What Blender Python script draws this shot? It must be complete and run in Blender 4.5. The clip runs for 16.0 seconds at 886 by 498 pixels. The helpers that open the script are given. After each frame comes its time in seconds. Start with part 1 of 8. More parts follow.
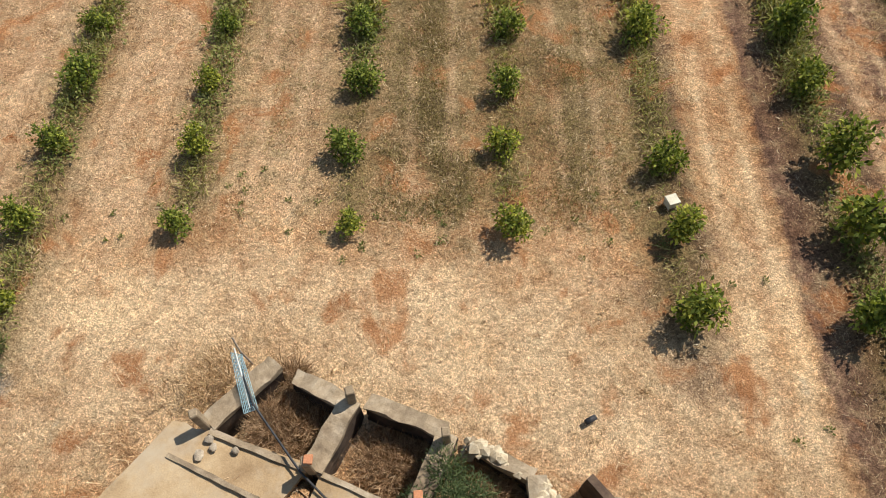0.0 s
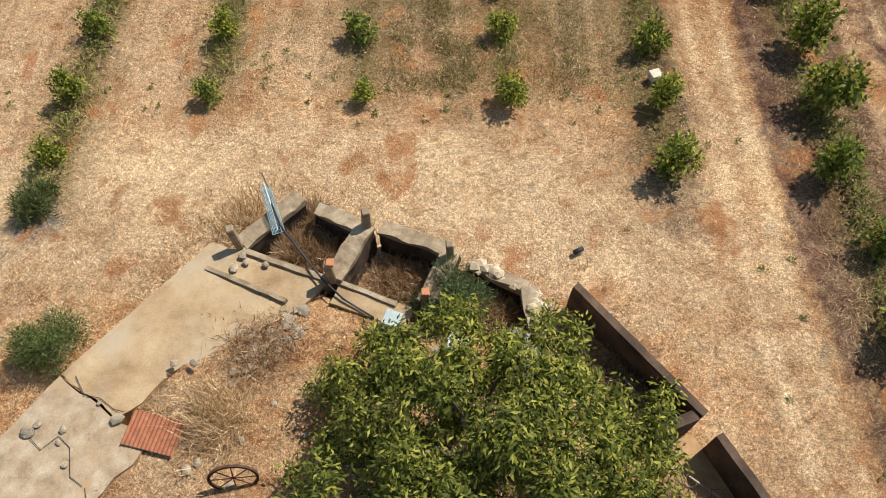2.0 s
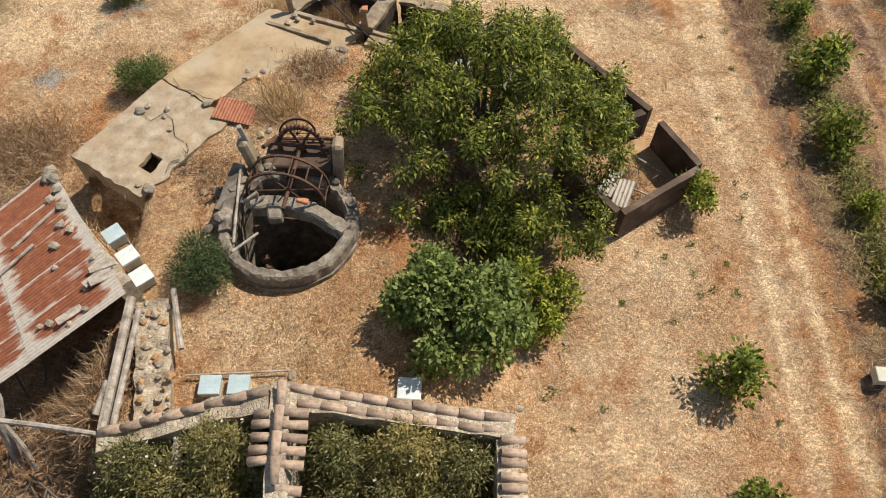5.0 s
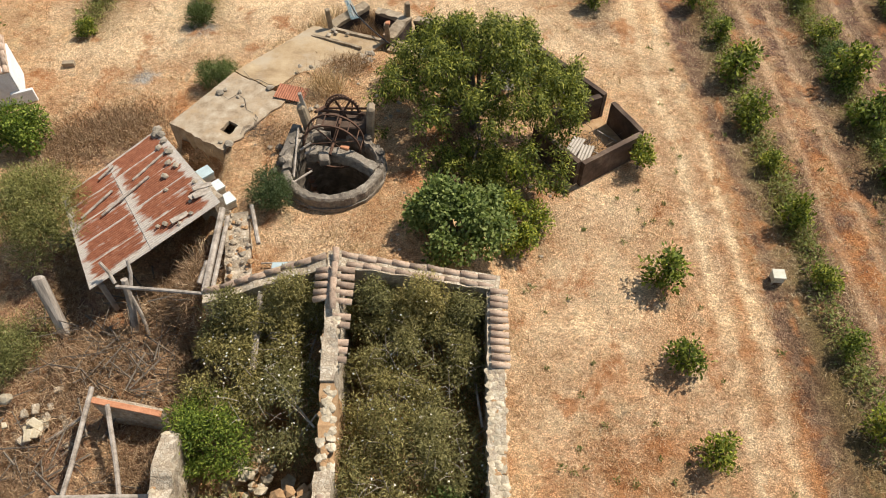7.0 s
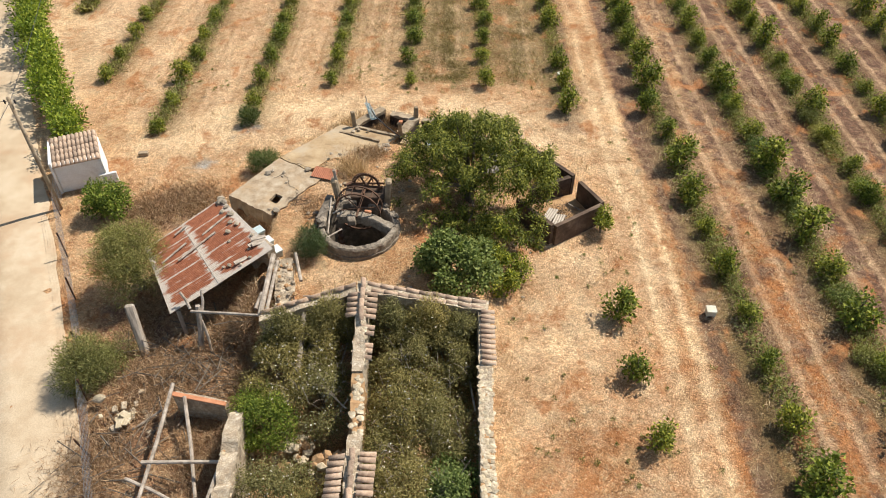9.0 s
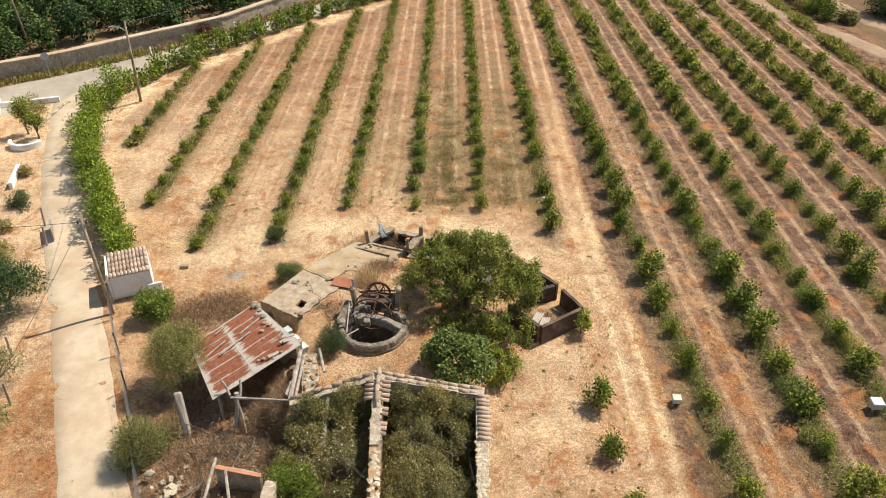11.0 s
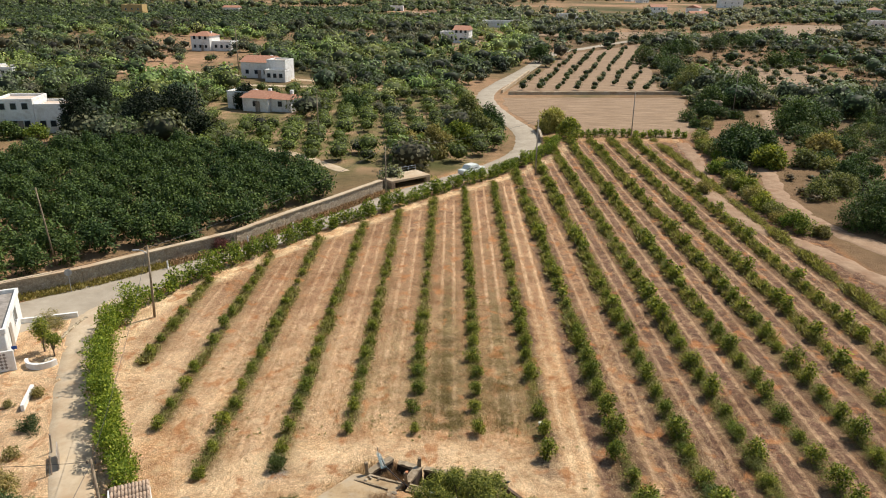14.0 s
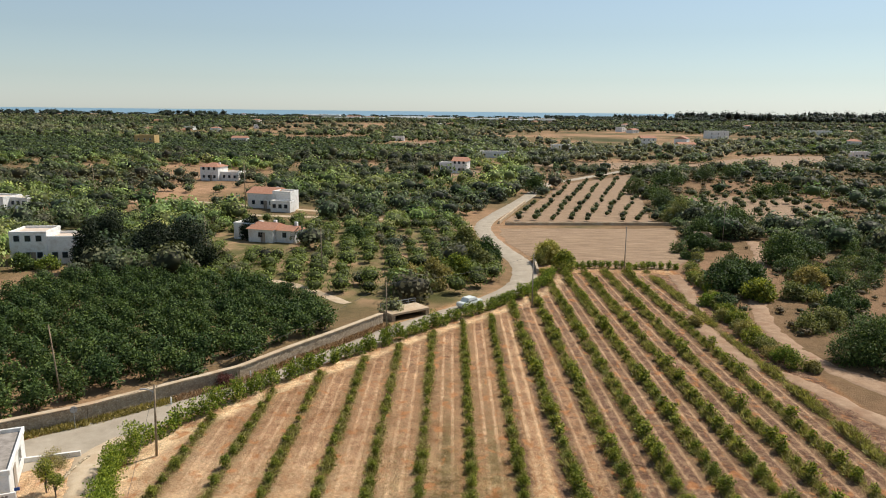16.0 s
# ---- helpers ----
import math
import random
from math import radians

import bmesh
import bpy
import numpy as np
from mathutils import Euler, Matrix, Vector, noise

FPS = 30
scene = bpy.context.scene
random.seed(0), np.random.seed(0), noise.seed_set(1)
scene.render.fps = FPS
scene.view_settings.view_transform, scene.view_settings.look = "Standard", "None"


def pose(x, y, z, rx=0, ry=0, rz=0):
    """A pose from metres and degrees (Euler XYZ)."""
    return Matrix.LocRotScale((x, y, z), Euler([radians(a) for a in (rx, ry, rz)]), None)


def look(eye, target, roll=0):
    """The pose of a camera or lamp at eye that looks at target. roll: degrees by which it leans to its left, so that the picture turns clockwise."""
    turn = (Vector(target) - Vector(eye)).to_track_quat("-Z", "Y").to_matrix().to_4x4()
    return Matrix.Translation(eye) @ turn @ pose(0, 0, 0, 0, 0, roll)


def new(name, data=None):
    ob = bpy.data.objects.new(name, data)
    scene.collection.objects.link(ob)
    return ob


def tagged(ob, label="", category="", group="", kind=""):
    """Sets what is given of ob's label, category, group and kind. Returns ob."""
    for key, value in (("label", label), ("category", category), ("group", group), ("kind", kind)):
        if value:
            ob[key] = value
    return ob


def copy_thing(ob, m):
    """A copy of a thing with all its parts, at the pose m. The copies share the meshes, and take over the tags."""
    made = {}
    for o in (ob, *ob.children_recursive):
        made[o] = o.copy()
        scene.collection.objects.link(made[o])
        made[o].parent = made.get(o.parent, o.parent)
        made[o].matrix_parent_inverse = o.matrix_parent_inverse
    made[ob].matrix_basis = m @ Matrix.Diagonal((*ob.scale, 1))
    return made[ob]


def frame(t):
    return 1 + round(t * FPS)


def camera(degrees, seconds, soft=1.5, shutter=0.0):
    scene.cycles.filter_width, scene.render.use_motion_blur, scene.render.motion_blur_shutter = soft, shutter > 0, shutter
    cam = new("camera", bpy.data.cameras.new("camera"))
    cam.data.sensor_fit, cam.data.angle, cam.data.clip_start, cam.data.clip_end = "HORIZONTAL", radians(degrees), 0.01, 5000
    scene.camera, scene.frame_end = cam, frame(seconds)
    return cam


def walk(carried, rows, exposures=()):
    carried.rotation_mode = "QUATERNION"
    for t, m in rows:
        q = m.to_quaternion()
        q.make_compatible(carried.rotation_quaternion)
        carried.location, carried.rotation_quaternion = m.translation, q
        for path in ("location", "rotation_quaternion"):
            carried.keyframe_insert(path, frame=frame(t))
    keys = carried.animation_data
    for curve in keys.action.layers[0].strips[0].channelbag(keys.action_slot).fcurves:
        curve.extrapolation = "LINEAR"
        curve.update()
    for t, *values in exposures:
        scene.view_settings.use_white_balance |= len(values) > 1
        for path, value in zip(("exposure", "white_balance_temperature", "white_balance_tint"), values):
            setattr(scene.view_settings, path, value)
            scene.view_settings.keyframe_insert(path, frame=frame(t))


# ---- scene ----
cam = camera(63.0, 16.0, 1.0)
PATH = [
    (0, (-0.011, -1.282, 14.117), (-0.015, -0.251, 12.403), 0.8),
    (0.5, (-0.001, -2.063, 14.121), (-0.009, -1.042, 12.401), 0.6),
    (1, (0.041, -2.881, 14.178), (0.027, -1.875, 12.45), 0.3),
    (1.5, (0.061, -3.792, 14.202), (0.044, -2.797, 12.468), 0.1),
    (2, (0.105, -4.995, 14.038), (0.082, -3.978, 12.315), -0.1),
    (2.5, (0.016, -6.239, 14.019), (0.002, -5.212, 12.303), 0.4),
    (3, (-0.038, -7.567, 13.9), (-0.047, -6.522, 12.194), 0.7),
    (3.5, (0.006, -8.855, 13.893), (-0.008, -7.808, 12.189), 0.6),
    (4, (-0.071, -10.178, 13.89), (-0.077, -9.131, 12.186), 1.0),
    (4.5, (-0.077, -11.467, 14.023), (-0.084, -10.431, 12.312), 0.8),
    (5, (-0.103, -12.969, 14.218), (-0.109, -11.922, 12.514), 0.8),
    (7.5, (-0.089, -20.181, 17.139), (-0.108, -18.914, 15.591), 0.3),
    (8, (-0.064, -21.502, 17.758), (-0.085, -20.174, 16.263), 0.3),
    (10.5, (-0.155, -27.117, 20.835), (-0.175, -25.514, 19.64), 0.5),
    (11, (-0.187, -27.871, 21.449), (-0.207, -26.22, 20.32), 0.4),
    (11.5, (-0.159, -28.207, 22.078), (-0.182, -26.513, 21.015), 0.4),
    (12, (-0.151, -28.255, 22.61), (-0.176, -26.519, 21.617), 0.4),
    (12.5, (-0.118, -28.216, 23.162), (-0.144, -26.442, 22.238), 0.4),
    (13, (-0.106, -28.217, 23.871), (-0.133, -26.409, 23.017), 0.5),
    (13.5, (-0.107, -28.195, 24.474), (-0.135, -26.354, 23.694), 0.5),
    (14, (-0.075, -28.254, 25.095), (-0.104, -26.382, 24.39), 0.5),
    (14.5, (-0.109, -28.526, 25.604), (-0.138, -26.627, 24.978), 0.6),
    (15, (-0.085, -29.0, 26.219), (-0.114, -27.077, 25.672), 0.6),
    (15.5, (-0.106, -29.563, 26.774), (-0.136, -27.618, 26.308), 0.6),
    (16, (-0.087, -30.179, 27.296), (-0.117, -28.217, 26.911), 0.6),
]
walk(cam, [(t, look(eye, target, roll)) for t, eye, target, roll in PATH], ((0.0, 0.27), (3.5, 0.28), (5.0, 0.2), (7.5, 0.36), (10.5, 0.42), (12.0, 0.4), (13.5, 0.2), (15.0, 0.14), (16.0, 0.1)))

# world, sun and sky
SUN_DIR = Vector((0.47, 0.36, 0.81)).normalized()
SUN_EL = math.asin(SUN_DIR.z)
world = bpy.data.worlds.new("sky")
scene.world = world
world.use_nodes = True
wn = world.node_tree
sky = wn.nodes.new("ShaderNodeTexSky")
sky.sky_type = "NISHITA"
sky.sun_disc = False
sky.sun_elevation = SUN_EL
sky.sun_rotation = math.atan2(SUN_DIR.x, SUN_DIR.y)
sky.altitude = 60
sky.air_density, sky.dust_density, sky.ozone_density = 1.25, 0.12, 2.0
tone = wn.nodes.new("ShaderNodeMix")
tone.data_type, tone.blend_type = "RGBA", "MULTIPLY"
tone.inputs[0].default_value, tone.inputs[7].default_value = 1.0, (0.865, 1.005, 1.13, 1)
pale = wn.nodes.new("ShaderNodeHueSaturation")
pale.inputs["Saturation"].default_value = 0.54
wn.links.new(sky.outputs[0], pale.inputs["Color"])
wn.links.new(pale.outputs[0], tone.inputs[6])
wn.links.new(tone.outputs[2], wn.nodes["Background"].inputs[0])
wn.nodes["Background"].inputs[1].default_value = 0.082
sun = new("sun", bpy.data.lights.new("sun", "SUN"))
sun.data.energy, sun.data.angle, sun.data.color = 5.0, radians(0.53), (1.0, 0.93, 0.825)
sun.matrix_world = look((60, 60, 90), Vector((60, 60, 90)) - SUN_DIR)

# ---- materials ----


def nodes_of(name):
    m = bpy.data.materials.new(name)
    m.use_nodes = True
    nt = m.node_tree
    return m, nt, nt.nodes["Principled BSDF"]


def ramp(nt, fac, stops):
    r = nt.nodes.new("ShaderNodeValToRGB")
    e = r.color_ramp.elements
    while len(e) < len(stops):
        e.new(0.5)
    for el, (pos, col) in zip(e, stops):
        el.position, el.color = pos, (*col, 1)
    nt.links.new(fac, r.inputs[0])
    return r.outputs[0]


def noise_tex(nt, scale, detail=6.0, rough=0.6, vec=None, stretch=None, turn=0.0, warp=0.0):
    n = nt.nodes.new("ShaderNodeTexNoise")
    n.inputs["Scale"].default_value, n.inputs["Detail"].default_value, n.inputs["Roughness"].default_value = scale, detail, rough
    n.inputs["Distortion"].default_value = warp
    if vec is None:
        vec = nt.nodes.new("ShaderNodeTexCoord").outputs["Object"]
    if stretch:
        mp = nt.nodes.new("ShaderNodeMapping")
        mp.inputs["Scale"].default_value = stretch
        mp.inputs["Rotation"].default_value = (0, 0, turn)
        nt.links.new(vec, mp.inputs[0])
        vec = mp.outputs[0]
    nt.links.new(vec, n.inputs["Vector"])
    return n.outputs["Fac"]


def mix_col(nt, fac, a, b, mode="MIX"):
    x = nt.nodes.new("ShaderNodeMix")
    x.data_type, x.blend_type = "RGBA", mode
    for sock, v in ((x.inputs[0], fac), (x.inputs[6], a), (x.inputs[7], b)):
        if isinstance(v, (float, int)):
            sock.default_value = v
        elif isinstance(v, tuple):
            sock.default_value = (*v, 1)
        else:
            nt.links.new(v, sock)
    return x.outputs[2]


def math_node(nt, op, a, b=0.0, clamp=False):
    x = nt.nodes.new("ShaderNodeMath")
    x.operation, x.use_clamp = op, clamp
    for sock, v in zip(x.inputs, (a, b)):
        if isinstance(v, (float, int)):
            sock.default_value = v
        else:
            nt.links.new(v, sock)
    return x.outputs[0]


def bump(nt, bsdf, height, strength=0.4, dist=0.02):
    b = nt.nodes.new("ShaderNodeBump")
    b.inputs["Strength"].default_value, b.inputs["Distance"].default_value = strength, dist
    nt.links.new(height, b.inputs["Height"])
    nt.links.new(b.outputs[0], bsdf.inputs["Normal"])


def surface(name, stops, scale=3.0, rough=0.85, bump_scale=40.0, bump_s=0.4, dist=0.01, stain=None, metal=0.0, stretch=None, island=0.0, piece=0.0, cobble=0.0):
    """A weathered surface: colours over a coarse noise, a fine grain, and stains."""
    m, nt, p = nodes_of(name)
    tc = nt.nodes.new("ShaderNodeTexCoord").outputs["Object"]
    a = noise_tex(nt, scale, 8, 0.65, tc, stretch)
    c = ramp(nt, a, stops)
    fine = noise_tex(nt, bump_scale, 5, 0.7, tc, stretch)
    c = mix_col(nt, 0.55, c, ramp(nt, fine, [(0.25, (0.45, 0.45, 0.45)), (0.75, (1.35, 1.35, 1.35))]), "MULTIPLY")
    if stain:
        s = noise_tex(nt, scale * 0.45, 6, 0.7, tc)
        c = mix_col(nt, ramp(nt, s, [(0.5, (0, 0, 0)), (0.66, (0.85, 0.85, 0.85))]), c, stain)
    if island or piece:
        src = nt.nodes.new("ShaderNodeNewGeometry").outputs["Random Per Island"] if island else nt.nodes.new("ShaderNodeObjectInfo").outputs["Random"]
        k = island or piece
        c = mix_col(nt, 1.0, c, ramp(nt, src, [(0, (1 - k, 1 - k, 1 - k)), (1, (1 + k, 1 + k * 0.9, 1 + k * 0.8))]), "MULTIPLY")
    if cobble:
        vo = nt.nodes.new("ShaderNodeTexVoronoi")
        vo.feature = "DISTANCE_TO_EDGE"
        vc = nt.nodes.new("ShaderNodeTexVoronoi")
        bent = nt.nodes.new("ShaderNodeVectorMath")
        bent.operation = "MULTIPLY_ADD"
        wob = nt.nodes.new("ShaderNodeTexNoise")
        wob.inputs["Scale"].default_value = cobble * 0.6
        wob.inputs["Detail"].default_value = 4.0
        nt.links.new(tc, wob.inputs["Vector"])
        nt.links.new(wob.outputs["Color"], bent.inputs[0])
        bent.inputs[1].default_value = (1.6 / cobble,) * 3
        nt.links.new(tc, bent.inputs[2])
        for v in (vo, vc):
            v.inputs["Scale"].default_value = cobble
            nt.links.new(bent.outputs[0], v.inputs["Vector"])
        joint = ramp(nt, math_node(nt, "ADD", vo.outputs["Distance"], math_node(nt, "MULTIPLY", math_node(nt, "SUBTRACT", fine, 0.5), 0.25)), [(0.0, (0, 0, 0)), (0.16, (1, 1, 1))])
        c = mix_col(nt, 0.45, c, ramp(nt, vc.outputs["Color"], [(0.1, (0.55, 0.53, 0.5)), (0.9, (1.35, 1.3, 1.25))]), "MULTIPLY")
        c = mix_col(nt, math_node(nt, "ADD", math_node(nt, "MULTIPLY", joint, 0.6), 0.4), (0.3, 0.21, 0.13), c)
        fine = math_node(nt, "ADD", math_node(nt, "MULTIPLY", joint, 2.0), fine)
        dist = 0.04
    nt.links.new(c, p.inputs["Base Color"])
    p.inputs["Roughness"].default_value, p.inputs["Metallic"].default_value = rough, metal
    p.inputs["Specular IOR Level"].default_value = 0.25
    bump(nt, p, fine, bump_s, dist)
    return m


def foliage(name, dark, mid, light, rough=0.6, trans=0.3, tint=False):
    """Leaves, each with a shade of its own, letting some light through."""
    m, nt, p = nodes_of(name)
    r = nt.nodes.new("ShaderNodeNewGeometry").outputs["Random Per Island"]
    c = ramp(nt, r, [(0.0, dark), (0.55, mid), (1.0, light)])
    if tint:
        at = nt.nodes.new("ShaderNodeAttribute")
        at.attribute_name = "tint"
        c = mix_col(nt, 1.0, c, at.outputs["Color"], "MULTIPLY")
    else:
        o = nt.nodes.new("ShaderNodeObjectInfo").outputs["Random"]
        c = mix_col(nt, 1.0, c, ramp(nt, o, [(0, (0.75, 0.8, 0.8)), (1, (1.25, 1.15, 1.0))]), "MULTIPLY")
    nt.links.new(c, p.inputs["Base Color"])
    p.inputs["Roughness"].default_value = max(rough, 0.6)
    p.inputs["Specular IOR Level"].default_value = 0.16
    t = nt.nodes.new("ShaderNodeBsdfTranslucent")
    nt.links.new(mix_col(nt, 1.0, c, (1.25, 1.3, 0.6), "MULTIPLY"), t.inputs[0])
    mx = nt.nodes.new("ShaderNodeMixShader")
    mx.inputs[0].default_value = trans
    nt.links.new(p.outputs[0], mx.inputs[1])
    nt.links.new(t.outputs[0], mx.inputs[2])
    nt.links.new(mx.outputs[0], nt.nodes["Material Output"].inputs[0])
    return m


CONCRETE = surface("weathered concrete", [(0.3, (0.17, 0.12, 0.075)), (0.5, (0.32, 0.245, 0.16)), (0.72, (0.47, 0.39, 0.285))], 2.2, stain=(0.12, 0.085, 0.055))
SLAB = surface("cistern slab render", [(0.3, (0.25, 0.165, 0.088)), (0.5, (0.37, 0.262, 0.148)), (0.72, (0.47, 0.36, 0.222))], 1.3, stain=(0.38, 0.31, 0.22), bump_s=0.35)
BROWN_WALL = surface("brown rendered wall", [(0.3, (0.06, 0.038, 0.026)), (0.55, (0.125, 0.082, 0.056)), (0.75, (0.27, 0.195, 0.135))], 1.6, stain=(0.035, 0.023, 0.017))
PALE_CONCRETE = surface("pale pitted concrete", [(0.3, (0.26, 0.185, 0.115)), (0.48, (0.37, 0.285, 0.19)), (0.66, (0.47, 0.385, 0.28)), (0.76, (0.62, 0.55, 0.45))], 3.4, stain=(0.37, 0.255, 0.145), bump_s=0.5)
WELL_STONE = surface("grey well masonry", [(0.3, (0.09, 0.074, 0.056)), (0.5, (0.21, 0.175, 0.135)), (0.72, (0.4, 0.345, 0.275))], 4.0, piece=0.3, bump_s=0.7, dist=0.02, stain=(0.07, 0.06, 0.045))
STONE = surface("limestone rubble", [(0.3, (0.33, 0.25, 0.16)), (0.5, (0.47, 0.39, 0.27)), (0.75, (0.62, 0.55, 0.43))], 4.0, piece=0.2)
STONE_MIX = surface("rubble masonry", [(0.3, (0.33, 0.25, 0.17)), (0.5, (0.49, 0.41, 0.3)), (0.75, (0.66, 0.59, 0.48))], 5.0, cobble=12.0, stain=(0.24, 0.19, 0.14))
EARTH = surface("mud mortar", [(0.3, (0.28, 0.15, 0.07)), (0.55, (0.42, 0.26, 0.13)), (0.75, (0.5, 0.34, 0.2))], 3.0)
TILE = surface("clay roof tile", [(0.3, (0.23, 0.155, 0.11)), (0.5, (0.41, 0.295, 0.21)), (0.75, (0.57, 0.455, 0.355))], 7.0, piece=0.3, stain=(0.3, 0.27, 0.22))
RED_TILE = surface("red roof tile", [(0.3, (0.33, 0.15, 0.09)), (0.7, (0.5, 0.27, 0.18))], 3.0, island=0.15)
OLD_WOOD = surface("grey weathered wood", [(0.3, (0.17, 0.135, 0.1)), (0.5, (0.36, 0.3, 0.24)), (0.75, (0.54, 0.47, 0.39))], 5.0, stretch=(1, 1, 0.12), bump_s=0.6)
BARK = surface("bark", [(0.3, (0.08, 0.06, 0.045)), (0.6, (0.2, 0.16, 0.12)), (0.8, (0.3, 0.26, 0.2))], 7.0, stretch=(1, 1, 0.3), bump_s=0.8, dist=0.02)
WHITEWASH = surface("whitewashed render", [(0.3, (0.76, 0.74, 0.69)), (0.6, (0.86, 0.85, 0.82))], 1.5, bump_s=0.15, stain=(0.6, 0.56, 0.5))
WHITE_PAINT = surface("white painted wood", [(0.3, (0.5, 0.53, 0.51)), (0.6, (0.64, 0.67, 0.64))], 3.0, bump_s=0.1)
BLUE_PAINT = surface("pale blue painted lid", [(0.3, (0.33, 0.41, 0.42)), (0.6, (0.44, 0.52, 0.52))], 3.0, bump_s=0.1)
CREAM_PAINT = surface("cream painted hive wall", [(0.3, (0.5, 0.46, 0.34)), (0.6, (0.64, 0.6, 0.48))], 3.0, bump_s=0.1)
IRON = surface("rusty iron", [(0.3, (0.045, 0.027, 0.02)), (0.55, (0.125, 0.068, 0.043)), (0.75, (0.25, 0.135, 0.08))], 6.0, rough=0.8, metal=0.25)
ASPHALT = surface("pale worn asphalt", [(0.3, (0.3, 0.25, 0.185)), (0.6, (0.4, 0.34, 0.26)), (0.8, (0.48, 0.415, 0.325))], 0.5, bump_scale=60, bump_s=0.2)
DIRT_LANE = surface("pale dirt lane", [(0.3, (0.4, 0.29, 0.18)), (0.55, (0.52, 0.41, 0.28)), (0.78, (0.6, 0.5, 0.37))], 0.6, bump_scale=25, bump_s=0.3, stain=(0.42, 0.28, 0.17))
TRACK_SOIL = surface("reddish track soil", [(0.3, (0.24, 0.145, 0.085)), (0.55, (0.34, 0.225, 0.14)), (0.78, (0.44, 0.31, 0.2))], 0.7, bump_scale=20, bump_s=0.4, stain=(0.24, 0.13, 0.07))
PALE_ROCK = surface("pale loose stone", [(0.3, (0.2, 0.16, 0.12)), (0.55, (0.33, 0.28, 0.21)), (0.8, (0.46, 0.4, 0.32))], 5.0, piece=0.3)
DARK_PLASTIC = surface("dark plastic", [(0.3, (0.02, 0.02, 0.022)), (0.7, (0.05, 0.05, 0.055))], 4.0, rough=0.5, bump_s=0.1)
GREY_METAL = surface("galvanised metal", [(0.3, (0.3, 0.31, 0.32)), (0.7, (0.45, 0.46, 0.47))], 4.0, rough=0.5, metal=0.5, bump_s=0.1)
FIBRE_SHEET = surface("grey fibre cement", [(0.3, (0.2, 0.17, 0.145)), (0.6, (0.36, 0.32, 0.28))], 2.0, bump_s=0.3)
SHAFT_SHADE = surface("shade-black well bottom", [(0.3, (0.008, 0.007, 0.006)), (0.7, (0.02, 0.018, 0.015))], 2.0)
BLUE_SIGN = surface("blue enamel", [(0.3, (0.03, 0.08, 0.3)), (0.7, (0.05, 0.12, 0.4))], 2.0, bump_s=0.05)
TERRACOTTA = surface("bare terracotta", [(0.3, (0.42, 0.17, 0.08)), (0.7, (0.55, 0.26, 0.14))], 5.0)
OCHRE = surface("ochre render", [(0.3, (0.45, 0.3, 0.12)), (0.7, (0.55, 0.38, 0.17))], 1.0)
GLASS_DARK = surface("dark window glass", [(0.3, (0.02, 0.025, 0.03)), (0.7, (0.04, 0.05, 0.06))], 1.0, rough=0.1, bump_s=0.0)


def rust_sheet():
    m, nt, p = nodes_of("rusted corrugated iron")
    tc = nt.nodes.new("ShaderNodeTexCoord").outputs["Object"]
    uv = nt.nodes.new("ShaderNodeAttribute")
    uv.attribute_name = "sheet"
    a = math_node(nt, "ADD", math_node(nt, "MULTIPLY", noise_tex(nt, 1.0, 7, 0.7, uv.outputs["Vector"]), 0.7), math_node(nt, "MULTIPLY", noise_tex(nt, 2.2, 8, 0.75, tc), 0.3))
    rust = ramp(nt, noise_tex(nt, 6, 6, 0.7, tc), [(0.3, (0.22, 0.075, 0.035)), (0.55, (0.34, 0.125, 0.06)), (0.75, (0.44, 0.2, 0.11))])
    lime = ramp(nt, noise_tex(nt, 14, 5, 0.7, tc), [(0.3, (0.45, 0.38, 0.31)), (0.7, (0.66, 0.6, 0.52))])
    at = nt.nodes.new("ShaderNodeAttribute")
    at.attribute_name = "lap"
    k = math_node(nt, "ADD", a, math_node(nt, "MULTIPLY", at.outputs["Fac"], 0.26))
    c = mix_col(nt, ramp(nt, k, [(0.575, (0, 0, 0)), (0.66, (1, 1, 1))]), rust, lime)
    nt.links.new(c, p.inputs["Base Color"])
    p.inputs["Roughness"].default_value = 0.75
    p.inputs["Metallic"].default_value = 0.1
    bump(nt, p, noise_tex(nt, 60, 4, 0.7, tc), 0.25, 0.004)
    return m


RUST_SHEET = rust_sheet()

LEAF_CITRUS = foliage("citrus leaves", (0.05, 0.072, 0.012), (0.162, 0.2, 0.031), (0.41, 0.42, 0.075), rough=0.4, trans=0.3)
LEAF_ROW = foliage("tall green row weeds", (0.155, 0.15, 0.045), (0.3, 0.29, 0.088), (0.52, 0.48, 0.2), rough=0.7, trans=0.34)
DRY_WEED = foliage("half-dry weeds", (0.11, 0.085, 0.04), (0.25, 0.2, 0.095), (0.5, 0.41, 0.23), rough=0.8)
LEAF_SPROUT = foliage("small green weeds", (0.09, 0.11, 0.035), (0.19, 0.21, 0.07), (0.3, 0.31, 0.13), rough=0.7, trans=0.35)
LEAF_DARK = foliage("dark orange-tree leaves", (0.02, 0.037, 0.01), (0.058, 0.098, 0.027), (0.14, 0.197, 0.059), rough=0.4, trans=0.18)
LEAF_PEACH = foliage("long drooping leaves", (0.034, 0.048, 0.01), (0.115, 0.14, 0.028), (0.37, 0.375, 0.08), rough=0.42)
LEAF_FIG = foliage("broad fig leaves", (0.045, 0.07, 0.018), (0.12, 0.165, 0.048), (0.27, 0.32, 0.12), rough=0.55)
